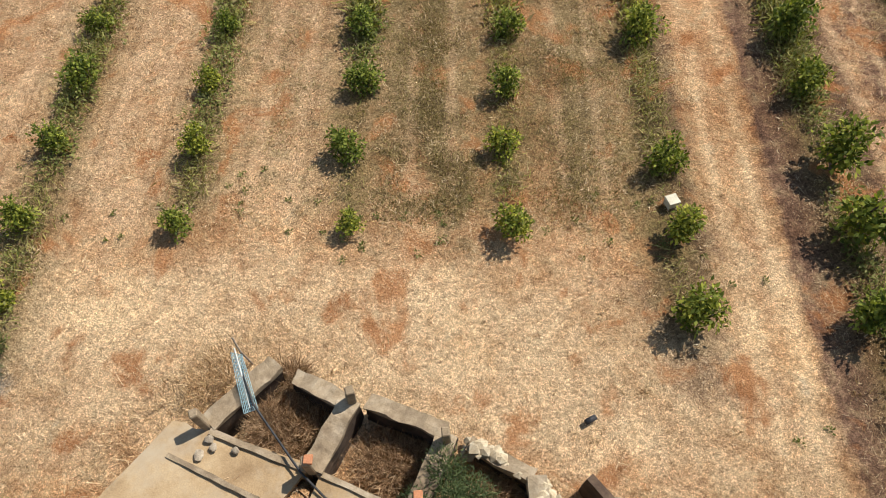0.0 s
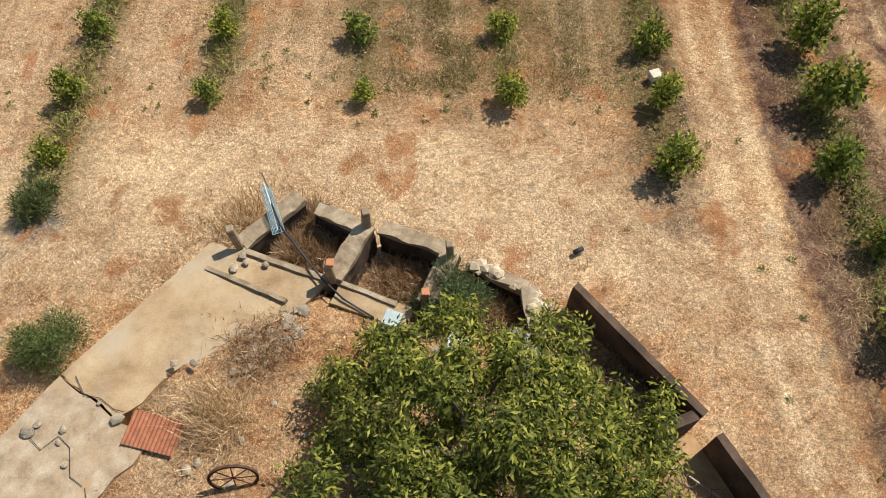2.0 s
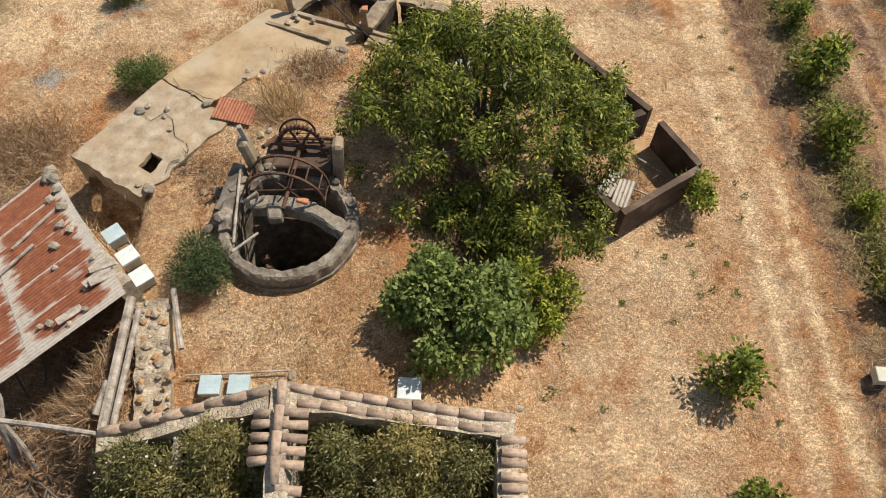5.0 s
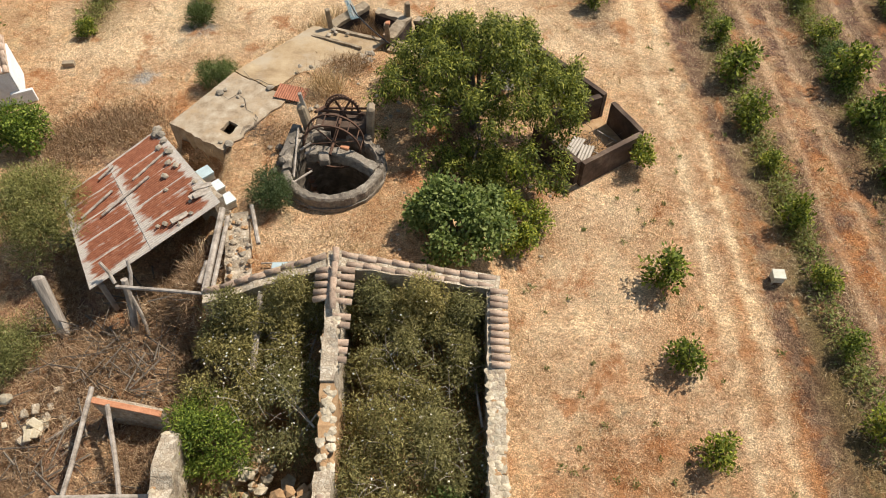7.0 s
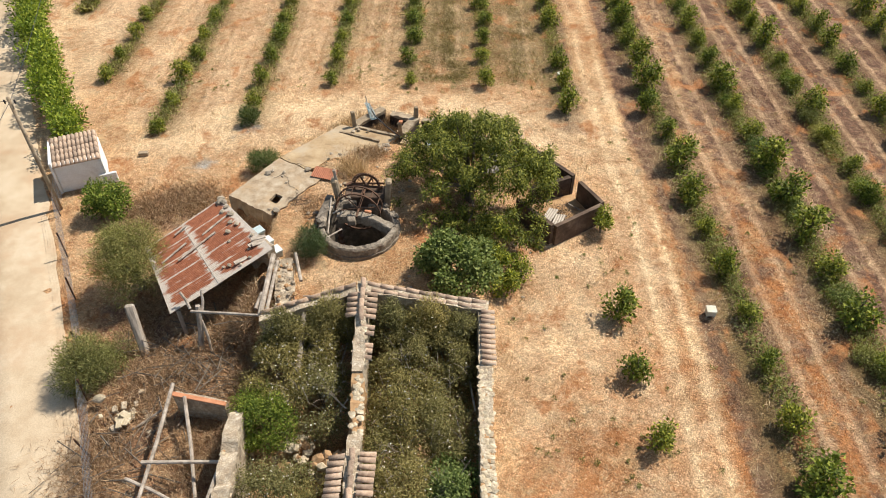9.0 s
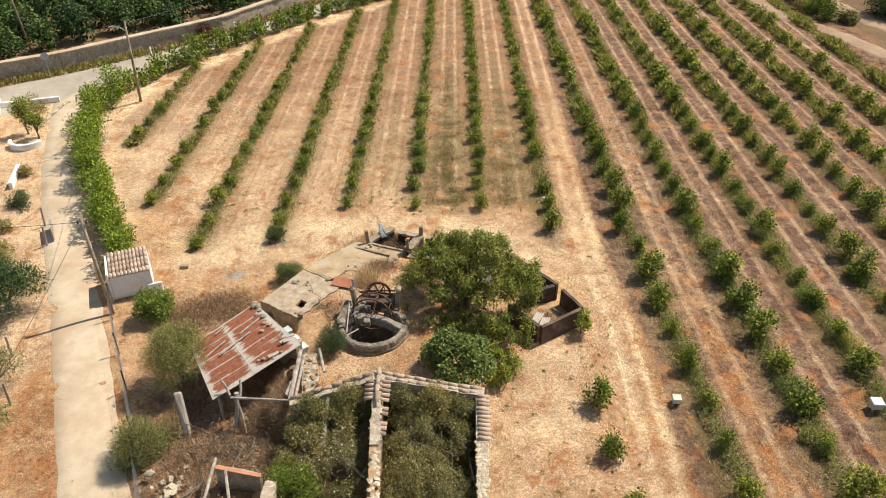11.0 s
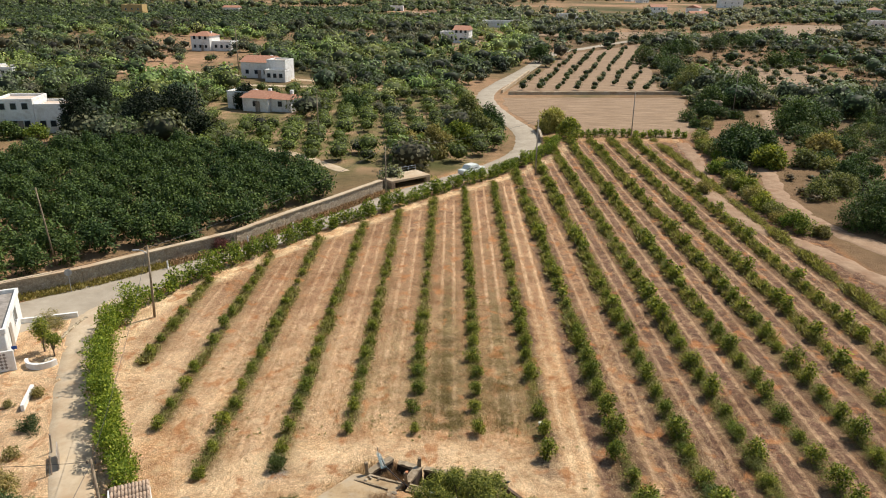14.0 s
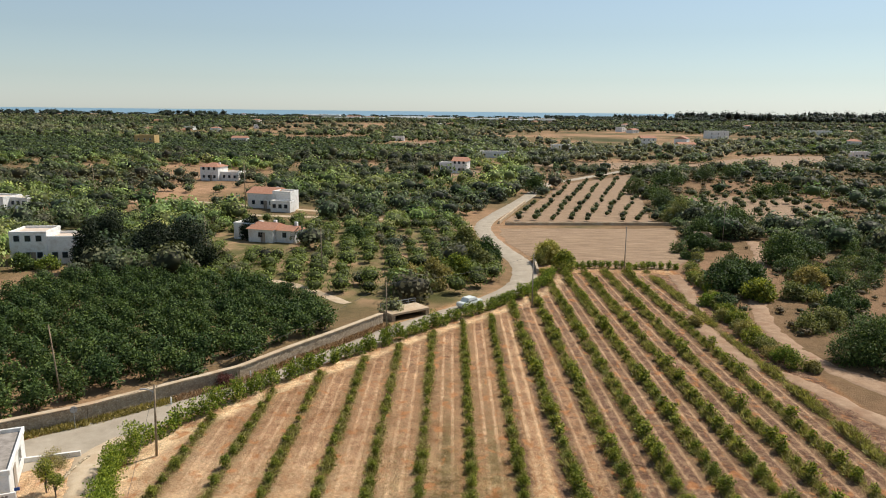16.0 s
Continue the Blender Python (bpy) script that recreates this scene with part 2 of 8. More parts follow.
LEAF_OLIVE = foliage("grey olive leaves", (0.07, 0.076, 0.026), (0.19, 0.195, 0.07), (0.4, 0.39, 0.165), rough=0.6)
LEAF_HEDGE = foliage("bright hedge leaves", (0.055, 0.09, 0.011), (0.16, 0.225, 0.027), (0.4, 0.45, 0.075), rough=0.4)
LEAF_ROAD = foliage("deep green hedge leaves", (0.04, 0.066, 0.012), (0.12, 0.175, 0.028), (0.3, 0.36, 0.07), rough=0.4)
LEAF_WEED = foliage("dusty weed leaves", (0.1, 0.086, 0.03), (0.25, 0.214, 0.08), (0.46, 0.395, 0.18), rough=0.7)
LEAF_BRAMBLE = foliage("overgrown shrub leaves", (0.06, 0.053, 0.02), (0.2, 0.175, 0.062), (0.44, 0.38, 0.165), rough=0.7)
LEAF_PINE = foliage("feathery green leaves", (0.04, 0.06, 0.025), (0.085, 0.115, 0.045), (0.15, 0.18, 0.075), rough=0.6)
LEAF_CONIFER = foliage("dense dark conifer leaves", (0.008, 0.014, 0.007), (0.02, 0.031, 0.015), (0.05, 0.068, 0.032), rough=0.6, trans=0.08)
LEAF_FAR = foliage("distant foliage", (0.6, 0.6, 0.6), (0.95, 0.95, 0.95), (1.3, 1.3, 1.3), rough=0.6, trans=0.15, tint=True)
STRAW = foliage("dry straw", (0.3, 0.18, 0.09), (0.68, 0.47, 0.285), (0.97, 0.79, 0.57), rough=0.8, trans=0.12)
DEAD_BRUSH = foliage("dead brown brush", (0.16, 0.095, 0.055), (0.36, 0.23, 0.14), (0.6, 0.45, 0.31), rough=0.9, trans=0.1)
FLOWER = foliage("white seed heads", (0.5, 0.48, 0.44), (0.66, 0.64, 0.6), (0.8, 0.78, 0.74), rough=0.8, trans=0.2)

# ---- builders ----
R = random.Random(7)
rng = np.random.default_rng(11)


def mesh_of(bm, name, material, smooth=False):
    me = bpy.data.meshes.new(name)
    bm.to_mesh(me)
    bm.free()
    me.materials.append(material)
    if smooth:
        me.polygons.foreach_set("use_smooth", [True] * len(me.polygons))
    return me


def part(name, bm, material, parent=None, label="", at=None, smooth=False):
    """One mesh object out of a bmesh (or a finished mesh), under a thing or a part."""
    me = bm if isinstance(bm, bpy.types.Mesh) else mesh_of(bm, name, material, smooth)
    ob = new(name, me)
    if at is not None:
        ob.matrix_basis = at
    if parent is not None:
        ob.parent = parent
    if label:
        ob["label"] = label
    return ob


def thing(name, label, category, at=(0, 0, 0), rz=0.0, group="", kind=""):
    ob = new(name)
    ob.empty_display_size = 0.1
    ob.matrix_basis = pose(*at, 0, 0, rz)
    return tagged(ob, label, category, group, kind)


def box(sx, sy, sz, bevel=0.0, bm=None, at=None, jit=0.0):
    """A box on z = 0, centred in x and y."""
    bm = bm or bmesh.new()
    v = bmesh.ops.create_cube(bm, size=1)["verts"]
    bmesh.ops.scale(bm, vec=(sx, sy, sz), verts=v)
    bmesh.ops.translate(bm, vec=(0, 0, sz / 2), verts=v)
    if jit:
        for q in v:
            q.co += Vector((R.uniform(-jit, jit), R.uniform(-jit, jit), R.uniform(-jit, jit)))
    if bevel:
        es = list({e for q in v for e in q.link_edges})
        v = list({q for f in bmesh.ops.bevel(bm, geom=es, offset=bevel, segments=1, affect="EDGES", profile=0.5)["faces"] for q in f.verts} | {q for q in v if q.is_valid})
    if at is not None:
        bmesh.ops.transform(bm, matrix=at, verts=v)
    return bm


def tube(points, r, n=8, bm=None, caps=True):
    """A round bar along points; r a number or one per point."""
    bm = bm or bmesh.new()
    pts = [Vector(p) for p in points]
    rad = [r] * len(pts) if isinstance(r, (int, float)) else r
    rings = []
    for i, p in enumerate(pts):
        d = (pts[min(i + 1, len(pts) - 1)] - pts[max(i - 1, 0)]).normalized()
        a = d.cross(Vector((0, 0, 1)) if abs(d.z) < 0.9 else Vector((1, 0, 0))).normalized()
        b = d.cross(a)
        rings.append([bm.verts.new(p + rad[i] * (math.cos(6.2832 * j / n) * a + math.sin(6.2832 * j / n) * b)) for j in range(n)])
    for s, e in zip(rings, rings[1:]):
        for j in range(n):
            bm.faces.new((s[j], s[(j + 1) % n], e[(j + 1) % n], e[j]))
    if caps:
        bm.faces.new(rings[0][::-1])
        bm.faces.new(rings[-1])
    bmesh.ops.recalc_face_normals(bm, faces=bm.faces)
    return bm


def lathe(profile, n=40, a0=0.0, a1=6.28318, bm=None):
    """A turned ring: profile is a closed loop of (radius, height)."""
    bm = bm or bmesh.new()
    full = a1 - a0 > 6.28
    m = n if full else n + 1
    rings = [[bm.verts.new((q[0] * math.cos(a0 + (a1 - a0) * i / n), q[0] * math.sin(a0 + (a1 - a0) * i / n), q[1])) for q in profile] for i in range(m)]
    k = len(profile)
    for i in range(n):
        s, e = rings[i], rings[(i + 1) % m]
        for j in range(k):
            bm.faces.new((s[j], e[j], e[(j + 1) % k], s[(j + 1) % k]))
    if not full:
        bm.faces.new(rings[0])
        bm.faces.new(rings[-1][::-1])
    bmesh.ops.recalc_face_normals(bm, faces=bm.faces)
    return bm


def rough_up(bm, amount, scale=2.0, seed=0):
    for v in bm.verts:
        v.co += amount * noise.noise_vector(v.co * scale + Vector((seed, seed * 0.7, 0)))
    return bm


def rock(r, squash=0.7, seed=0, sub=2):
    bm = bmesh.new()
    bmesh.ops.create_icosphere(bm, subdivisions=sub, radius=r)
    for v in bm.verts:
        v.co *= 1 + 0.6 * noise.noise(v.co / r * 0.8 + Vector((seed * 3.1, seed, 0)))
        v.co.x *= 1.15
        v.co.z *= squash
    return bm


def masonry(p0, p1, thick, z0, z1a, z1b, cell=0.3, jit=0.03, bm=None, ragged=0.0, seed=0):
    """An uneven wall from p0 to p1, its top from z1a to z1b, cut into cells and weathered."""
    bm = bm or bmesh.new()
    p0, p1 = Vector(p0), Vector(p1)
    length = (p1 - p0).length
    d = (p1 - p0) / length
    nrm = Vector((-d.y, d.x))
    n, m, k = max(2, int(length / cell)), max(2, int((max(z1a, z1b) - z0) / cell)), max(1, int(thick / cell))
    grid = {}
    for i in range(n + 1):
        top = z1a + (z1b - z1a) * i / n + ragged * noise.noise(Vector((i * 0.8, seed * 5.3, 0.3)))
        for j in range(m + 1):
            for q in range(k + 1):
                if 0 < i < n and 0 < j < m and 0 < q < k:
                    continue
                c = p0 + d * (length * i / n) + nrm * (thick * (q / k - 0.5))
                z = z0 + (top - z0) * j / m
                w = jit * noise.noise_vector(Vector((c.x * 3.1, c.y * 3.1, z * 3.1)))
                grid[i, j, q] = bm.verts.new((c.x + w.x, c.y + w.y, z + (w.z if j else 0)))

    def face(*ids):
        bm.faces.new([grid[a] for a in ids])

    for i in range(n):
        for j in range(m):
            face((i, j, 0), (i + 1, j, 0), (i + 1, j + 1, 0), (i, j + 1, 0))
            face((i, j, k), (i, j + 1, k), (i + 1, j + 1, k), (i + 1, j, k))
        for q in range(k):
            face((i, m, q), (i + 1, m, q), (i + 1, m, q + 1), (i, m, q + 1))
    for j in range(m):
        for q in range(k):
            face((0, j, q), (0, j + 1, q), (0, j + 1, q + 1), (0, j, q + 1))
            face((n, j, q), (n, j, q + 1), (n, j + 1, q + 1), (n, j + 1, q))
    bmesh.ops.recalc_face_normals(bm, faces=bm.faces)
    return bm


def quads_mesh(name, quads, material, tint=None):
    """A mesh out of an array of separate quads (n, 4, 3); tint: a colour for each."""
    n = len(quads)
    me = bpy.data.meshes.new(name)
    me.vertices.add(4 * n)
    me.vertices.foreach_set("co", np.ascontiguousarray(quads, dtype=np.float32).ravel())
    me.loops.add(4 * n)
    me.loops.foreach_set("vertex_index", np.arange(4 * n, dtype=np.int32))
    me.polygons.add(n)
    me.polygons.foreach_set("loop_start", np.arange(0, 4 * n, 4, dtype=np.int32))
    if tint is not None:
        at = me.attributes.new("tint", "FLOAT_COLOR", "POINT")
        at.data.foreach_set("color", np.repeat(np.c_[tint, np.ones(n)], 4, axis=0).astype(np.float32).ravel())
    me.update(calc_edges=True)
    me.materials.append(material)
    return me


def unit(v):
    return v / np.maximum(np.linalg.norm(v, axis=-1, keepdims=True), 1e-6)


def leaves(pos, axis, normal, length, width):
    """Leaf blades: pointed quads, one at each place, along axis, facing normal."""
    axis = unit(axis)
    side = unit(np.cross(axis, normal))
    face = np.cross(side, axis)
    length, width = np.asarray(length).reshape(-1, 1), np.asarray(width).reshape(-1, 1)
    mid = pos + axis * length * 0.45 + face * length * 0.06
    return np.stack([pos, mid + side * width / 2, pos + axis * length, mid - side * width / 2], 1)


def shell(n, clumps, spread, droop=0.0, out=0.7, rs=rng):
    """Places and directions of leaves over a set of round clumps (x, y, z, r)."""
    clumps = np.asarray(clumps, float)
    w = clumps[:, 3] ** 2
    pick = rs.choice(len(clumps), n, p=w / w.sum())
    d = unit(rs.normal(size=(n, 3)) + (0, 0, 0.25))
    rad = clumps[pick, 3] * (1 - spread * rs.random(n) ** 1.6)
    pos = clumps[pick, :3] + d * rad[:, None] * (1 + 0.12 * rs.normal(size=(n, 1)))
    axis = unit(out * d + rs.normal(size=(n, 3)) * 0.6 - np.array((0, 0, droop)))
    nrm = unit(d + np.array((0, 0, 0.7)) + rs.normal(size=(n, 3)) * 0.35)
    return pos, axis, nrm


def blob_clumps(w, h, z0, n, r, rs):
    """Clumps that fill a crown of width w and height h above z0, uneven in outline."""
    out = []
    for i in range(n):
        a, q = rs.uniform(0, 6.283), math.sqrt(rs.random())
        f = rs.random()
        k = math.sqrt(max(0.05, 1 - (2 * f - 0.85) ** 2 * 0.8))
        out.append((math.cos(a) * q * (w / 2 - r * 0.7) * k, math.sin(a) * q * (w / 2 - r * 0.7) * k, z0 + r * 0.5 + f * max(0.05, h - r), r * rs.uniform(0.7, 1.2)))
    return out


def limbs(bm, base, tops, r0, r1):
    """A trunk that parts into limbs towards the given tops."""
    base = Vector(base)
    hub = base + Vector((R.uniform(-0.05, 0.05), R.uniform(-0.05, 0.05), 0.28 * (sum(t[2] for t in tops) / len(tops) - base.z)))
    tube([base - Vector((0, 0, 0.05)), base.lerp(hub, 0.5) + Vector((R.uniform(-1, 1) * r0 * 0.6, R.uniform(-1, 1) * r0 * 0.6, 0)), hub], [r0 * 1.25, r0, r0 * 0.9], 8, bm)
    for t in tops:
        t = Vector(t)
        mid = hub.lerp(t, 0.5) + Vector((R.uniform(-1, 1), R.uniform(-1, 1), R.uniform(0, 1))) * (t - hub).length * 0.12
        tube([hub - Vector((0, 0, r0 * 0.3)), mid, t], [r0 * 0.6, (r0 * 0.6 + r1) / 2, r1], 6, bm)
    return bm


def smooth01(a, b, v):
    t = np.clip((v - a) / (b - a), 0, 1)
    return t * t * (3 - 2 * t)


def ribbon(points, widths, z=0.02, step=1.0, jit=0.0):
    """A flat strip along a smooth line, with uneven edges and rounded-down sides."""
    pts = [Vector((*p, 0)) for p in points]
    line, wid = [], []
    for i in range(len(pts) - 1):
        a, b, c, d = pts[max(i - 1, 0)], pts[i], pts[i + 1], pts[min(i + 2, len(pts) - 1)]
        n = max(2, int((c - b).length / step))
        for j in range(n):
            t = j / n
            line.append(0.5 * ((2 * b) + (c - a) * t + (2 * a - 5 * b + 4 * c - d) * t * t + (3 * b - a - 3 * c + d) * t ** 3))
            wid.append(widths[i] + (widths[i + 1] - widths[i]) * t)
    line.append(pts[-1])
    wid.append(widths[-1])
    bm = bmesh.new()
    rows = []
    for i, p in enumerate(line):
        d = (line[min(i + 1, len(line) - 1)] - line[max(i - 1, 0)]).normalized()
        nrm = Vector((-d.y, d.x, 0))
        row = []
        for s, dz in ((-1.06, -0.06), (-1, 0), (-0.5, 0.02), (0, 0.03), (0.5, 0.02), (1, 0), (1.06, -0.06)):
            w = wid[i] / 2 * s + (jit * noise.noise(Vector((p.x * 0.7, p.y * 0.7, s))) if abs(s) >= 1 else 0)
            q = p + nrm * w
            row.append(bm.verts.new((q.x, q.y, z + dz)))
        rows.append(row)
    for a, b in zip(rows, rows[1:]):
        for j in range(6):
            bm.faces.new((a[j], a[j + 1], b[j + 1], b[j]))
    bmesh.ops.recalc_face_normals(bm, faces=bm.faces)
    return bm, line

# ---- ground ----
ROW_X = (-21.3, -17.4, -13.55, -9.6, -6.1, -2.35, 1.47, 5.15, 9.25, 12.97, 16.5, 19.95, 23.5, 27.0, 30.6, 34.3)
ROW_Y0 = (15.0, 8.1, 3.6, 4.3, 8.3, 8.4, 8.5, 5.6, -24, -24, -24, -24, -24, -24, -24, 16)
HEDGE = ((-16.6, 1.6), (-18.6, 4.8), (-21.6, 10.2), (-24.4, 15.6), (-25.6, 19.5), (-25.2, 24.0), (-23.3, 28.6), (-20.2, 34.2), (-16.4, 39.8), (-11.6, 45.8), (-6.2, 52.9), (-0.4, 60.0), (5.6, 66.6), (11.0, 74.4), (14.2, 80.5), (16.4, 87.0))
WELL = (-3.4, -4.62)


def row_x(k, y):
    return ROW_X[k] - (0.021 * (y - 18) if k >= 8 else 0.005 * (y - 18))


def row_end(k):
    x = ROW_X[k]
    if x > 15.5:
        return 91.0
    for (xa, ya), (xb, yb) in zip(HEDGE[4:], HEDGE[5:]):
        if xa <= x <= xb:
            return ya + (yb - ya) * (x - xa) / (xb - xa) - 2.2
    return 25.0


def gz(x, y):
    """Height of the ground."""
    x, y = np.asarray(x, float), np.asarray(y, float)
    d1 = -(x + 8.57) * 0.849 + (y + 2.79) * 0.529
    d2 = (x + 5.1) * 0.284 + (y - 2.8) * 0.959
    d3 = -(x + 8.57) * 0.525 - (y + 2.79) * 0.851
    h = 0.72 + 0.58 * smooth01(2.2, -1.0, y)
    f = (1 - smooth01(-0.5, 0.05, d1)) * (1 - smooth01(-0.4, 0.0, d2)) * (1 - smooth01(-1.0, 2.0, x)) * smooth01(-10.2, -8.9, y)
    f = f * np.maximum(1 - smooth01(0.0, 0.3, d3), smooth01(-7.3, -6.5, x))
    low = 0.3 * smooth01(-10.6, -9.2, x) * (1 - smooth01(-6.5, -5.5, x)) * (1 - smooth01(-5, -3, y)) * smooth01(-17, -14.5, y)
    z = np.maximum(h * f, low)
    sea = smooth01(2150, 2400, y)
    return z - 12 * sea


def stretch(lo, hi, step, ends, grow=1.16):
    mid = list(np.arange(lo, hi + 1e-6, step))
    a, s = [], step
    while (a[-1] if a else lo) > ends[0]:
        s *= grow
        a.append((a[-1] if a else lo) - s)
    b, s = [], step
    while (b[-1] if b else hi) < ends[1]:
        s *= grow
        b.append((b[-1] if b else hi) + s)
    a = [max(v, ends[0]) for v in a]
    b = [min(v, ends[1]) for v in b]
    return np.array(a[::-1] + mid + b)


def in_slab(x, y):
    d1 = -(x + 8.57) * 0.849 + (y + 2.79) * 0.529
    d2 = (x + 5.1) * 0.284 + (y - 2.8) * 0.959
    d3 = -(x + 8.57) * 0.525 - (y + 2.79) * 0.851
    d4 = -d1
    return (d1 < 0.05) & (d2 < 0.0) & (d3 < 0.05) & (d4 < 2.3)


def under_slab(x, y):
    """Where the ground is dug away below the cistern slab."""
    d1 = (x + 8.57) * 0.849 - (y + 2.79) * 0.529
    u = -(x + 5.1) * 0.529 - (y - 2.8) * 0.849
    return in_slab(x, y) & (d1 < np.where(u > 3.6, 2.05, 1.5))


def make_ground():
    xs = stretch(-32, 36, 0.22, (-4000, 4000))
    ys = stretch(-22, 62, 0.3, (-600, 4200))
    X, Y = np.meshgrid(xs, ys)
    nx, ny = len(xs), len(ys)
    Z = gz(X, Y)
    flat = np.array([0.05 * noise.noise(Vector((x * 0.5, y * 0.5, 0))) + 0.03 * noise.noise(Vector((x * 1.9, y * 1.9, 3))) if abs(x) < 45 and y < 100 else 0.0 for x, y in zip(X.ravel(), Y.ravel())])
    Z = Z + flat.reshape(Z.shape) - 0.45 * under_slab(X, Y)
    me = bpy.data.meshes.new("ground")
    keep = np.hypot(X - WELL[0], Y - WELL[1])
    keep = (keep[:-1, :-1] + keep[1:, 1:]) / 2 > 1.33
    idx = np.arange(nx * ny).reshape(ny, nx)
    f = np.stack([idx[:-1, :-1], idx[:-1, 1:], idx[1:, 1:], idx[1:, :-1]], -1)[keep]
    me.vertices.add(nx * ny)
    me.vertices.foreach_set("co", np.stack([X, Y, Z], -1).astype(np.float32).ravel())
    me.loops.add(f.size)
    me.loops.foreach_set("vertex_index", f.astype(np.int32).ravel())
    me.polygons.add(len(f))
    me.polygons.foreach_set("loop_start", np.arange(0, f.size, 4, dtype=np.int32))
    me.polygons.foreach_set("use_smooth", np.ones(len(f), bool))
    # kinds of soil: worn track, weedy strip, red earth, far country
    worn, weed, red = np.zeros_like(X), np.zeros_like(X), np.zeros_like(X)
    field = np.zeros_like(X)
    for k in range(len(ROW_X)):
        rx = row_x(k, Y)
        on = smooth01(ROW_Y0[k] - 1.5, ROW_Y0[k] + 0.5, Y) * (1 - smooth01(row_end(k) - 1, row_end(k) + 1, Y))
        weed = np.maximum(weed, on * np.exp(-((X - rx) / 0.75) ** 2))
        field = np.maximum(field, on * (np.abs(X - rx) < 2))
    mid_x = 7.02 + 0.65 * smooth01(6, -6, Y) - 0.004 * np.maximum(Y, 0)
    # distance from the middle of each aisle, and how deeply its wheel ruts are worn
    aisle, rut = np.full_like(X, 9.0), np.zeros_like(X)
    for k in range(len(ROW_X) - 1):
        a, b = row_x(k, Y), row_x(k + 1, Y)
        on = smooth01(max(ROW_Y0[k], ROW_Y0[k + 1]) - 2, max(ROW_Y0[k], ROW_Y0[k + 1]) + 1, Y) * (1 - smooth01(row_end(k) - 1, row_end(k) + 1, Y))
        c = (a + b) / 2
        strength = np.where(Y < 26, {2: 0.6, 3: 0.7, 4: 0.65, 5: 0.45, 6: 0.4, 7: 0.25}.get(k, 0.55), {5: 0.75, 6: 0.8, 7: 0.9}.get(k, 0.6))
        if k == 7:
            c, on = mid_x, 1 - smooth01(60, 66, Y)
        here = (X >= a) & (X < b)
        aisle = np.where(here, X - c, aisle)
        rut = np.where(here, strength * on * np.exp(-((X - c) / 1.25) ** 6), rut)
    worn = np.maximum(worn, (0.95 * np.exp(-((np.abs(X - mid_x + 0.06 * np.sin(Y * 0.8)) - 0.43) / 0.16) ** 2) + 0.04 * np.exp(-((X - mid_x) / 0.7) ** 4)) * (0.8 - 0.52 * smooth01(6, 18, Y)) * (1 - smooth01(52, 62, Y)))
    bend = 5.4 - 0.018 * (X + 3) ** 2
    worn = np.maximum(worn, 0.35 * np.exp(-((Y - bend) / 1.1) ** 2) * smooth01(-17, -12, X) * (1 - smooth01(5, 8, X)))
    for s in (-1.6, -0.7, 0.4, 1.3):
        arc = 5.2 + s - 0.02 * (X + 2.5) ** 2 + 0.25 * np.sin(X * 0.7 + s)
        worn = np.maximum(worn, 0.45 * np.exp(-((Y - arc) / 0.26) ** 2) * smooth01(-16, -12, X) * (1 - smooth01(5, 8, X)))
    verge = np.zeros_like(X)
    for (xa, ya), (xb, yb) in zip(HEDGE[4:], HEDGE[5:]):
        t = np.clip(((X - xa) * (xb - xa) + (Y - ya) * (yb - ya)) / ((xb - xa) ** 2 + (yb - ya) ** 2), 0, 1)
        d = np.hypot(X - xa - t * (xb - xa), Y - ya - t * (yb - ya))
        side = (X - xa) * (yb - ya) - (Y - ya) * (xb - xa) > 0
        verge = np.maximum(verge, np.exp(-((d - 1.7) / 0.55) ** 2) * side)
    worn = np.maximum(worn, 0.75 * verge * (Y < 92))
    red = 0.75 * (1 - smooth01(-8, 4, Y)) * smooth01(1.2, 2.5, X) + 0.25 * (X < -17) * (Y < 22) + 0.3 * field + 0.5 * (1 - smooth01(-7, -6, Y)) * (X < -6)
    red = np.maximum(red, 1.0 * (X > 37) * (Y < 330))
    # kinds of cover: brown leaf litter, grey-green weeds, pale straw
    litter, grey, pale = np.zeros_like(X), np.zeros_like(X), np.zeros_like(X)
    side = smooth01(7.65, 8.25, X - (mid_x - 7.05)) * (1 - smooth01(88, 92, Y)) * (X < 38)
    litter = np.maximum(litter, side * (0.68 + 0.28 * smooth01(0, 5, Y) - 0.26 * smooth01(12, 26, Y)) * (1 - 0.6 * np.exp(-((X - mid_x - 4.0) / 0.7) ** 2)))
    litter = np.maximum(litter, 0.9 * np.exp(-((X - mid_x + 1.5) / 0.6) ** 2) * (1 - smooth01(58, 64, Y)) * smooth01(2, 6, Y))
    litter = np.maximum(litter, 0.45 * (1 - smooth01(-6.6, -5.4, X)) * smooth01(-13.0, -11.8, X) * (1 - smooth01(-7.4, -6, Y)))
    litter = np.maximum(litter, 0.7 * np.exp(-((X + 11.4) / 1.6) ** 2 - ((Y + 2.2) / 1.5) ** 2))
    litter = np.maximum(litter, 0.8 * np.exp(-((X - 0.8) / 2.0) ** 2 - ((Y + 3.4) / 1.9) ** 2))
    litter = np.maximum(litter, 0.28 * field * smooth01(24, 48, Y))
    for px, py, pr in ((-2.75, 2.9, 0.6), (-0.9, 2.35, 0.65), (0.9, 1.75, 0.5), (3.7, 0.3, 0.7), (4.5, -1.9, 0.9)):
        litter = np.maximum(litter, 1.0 * np.exp(-(((X - px) ** 2 + (Y - py) ** 2) / pr ** 2) ** 2))
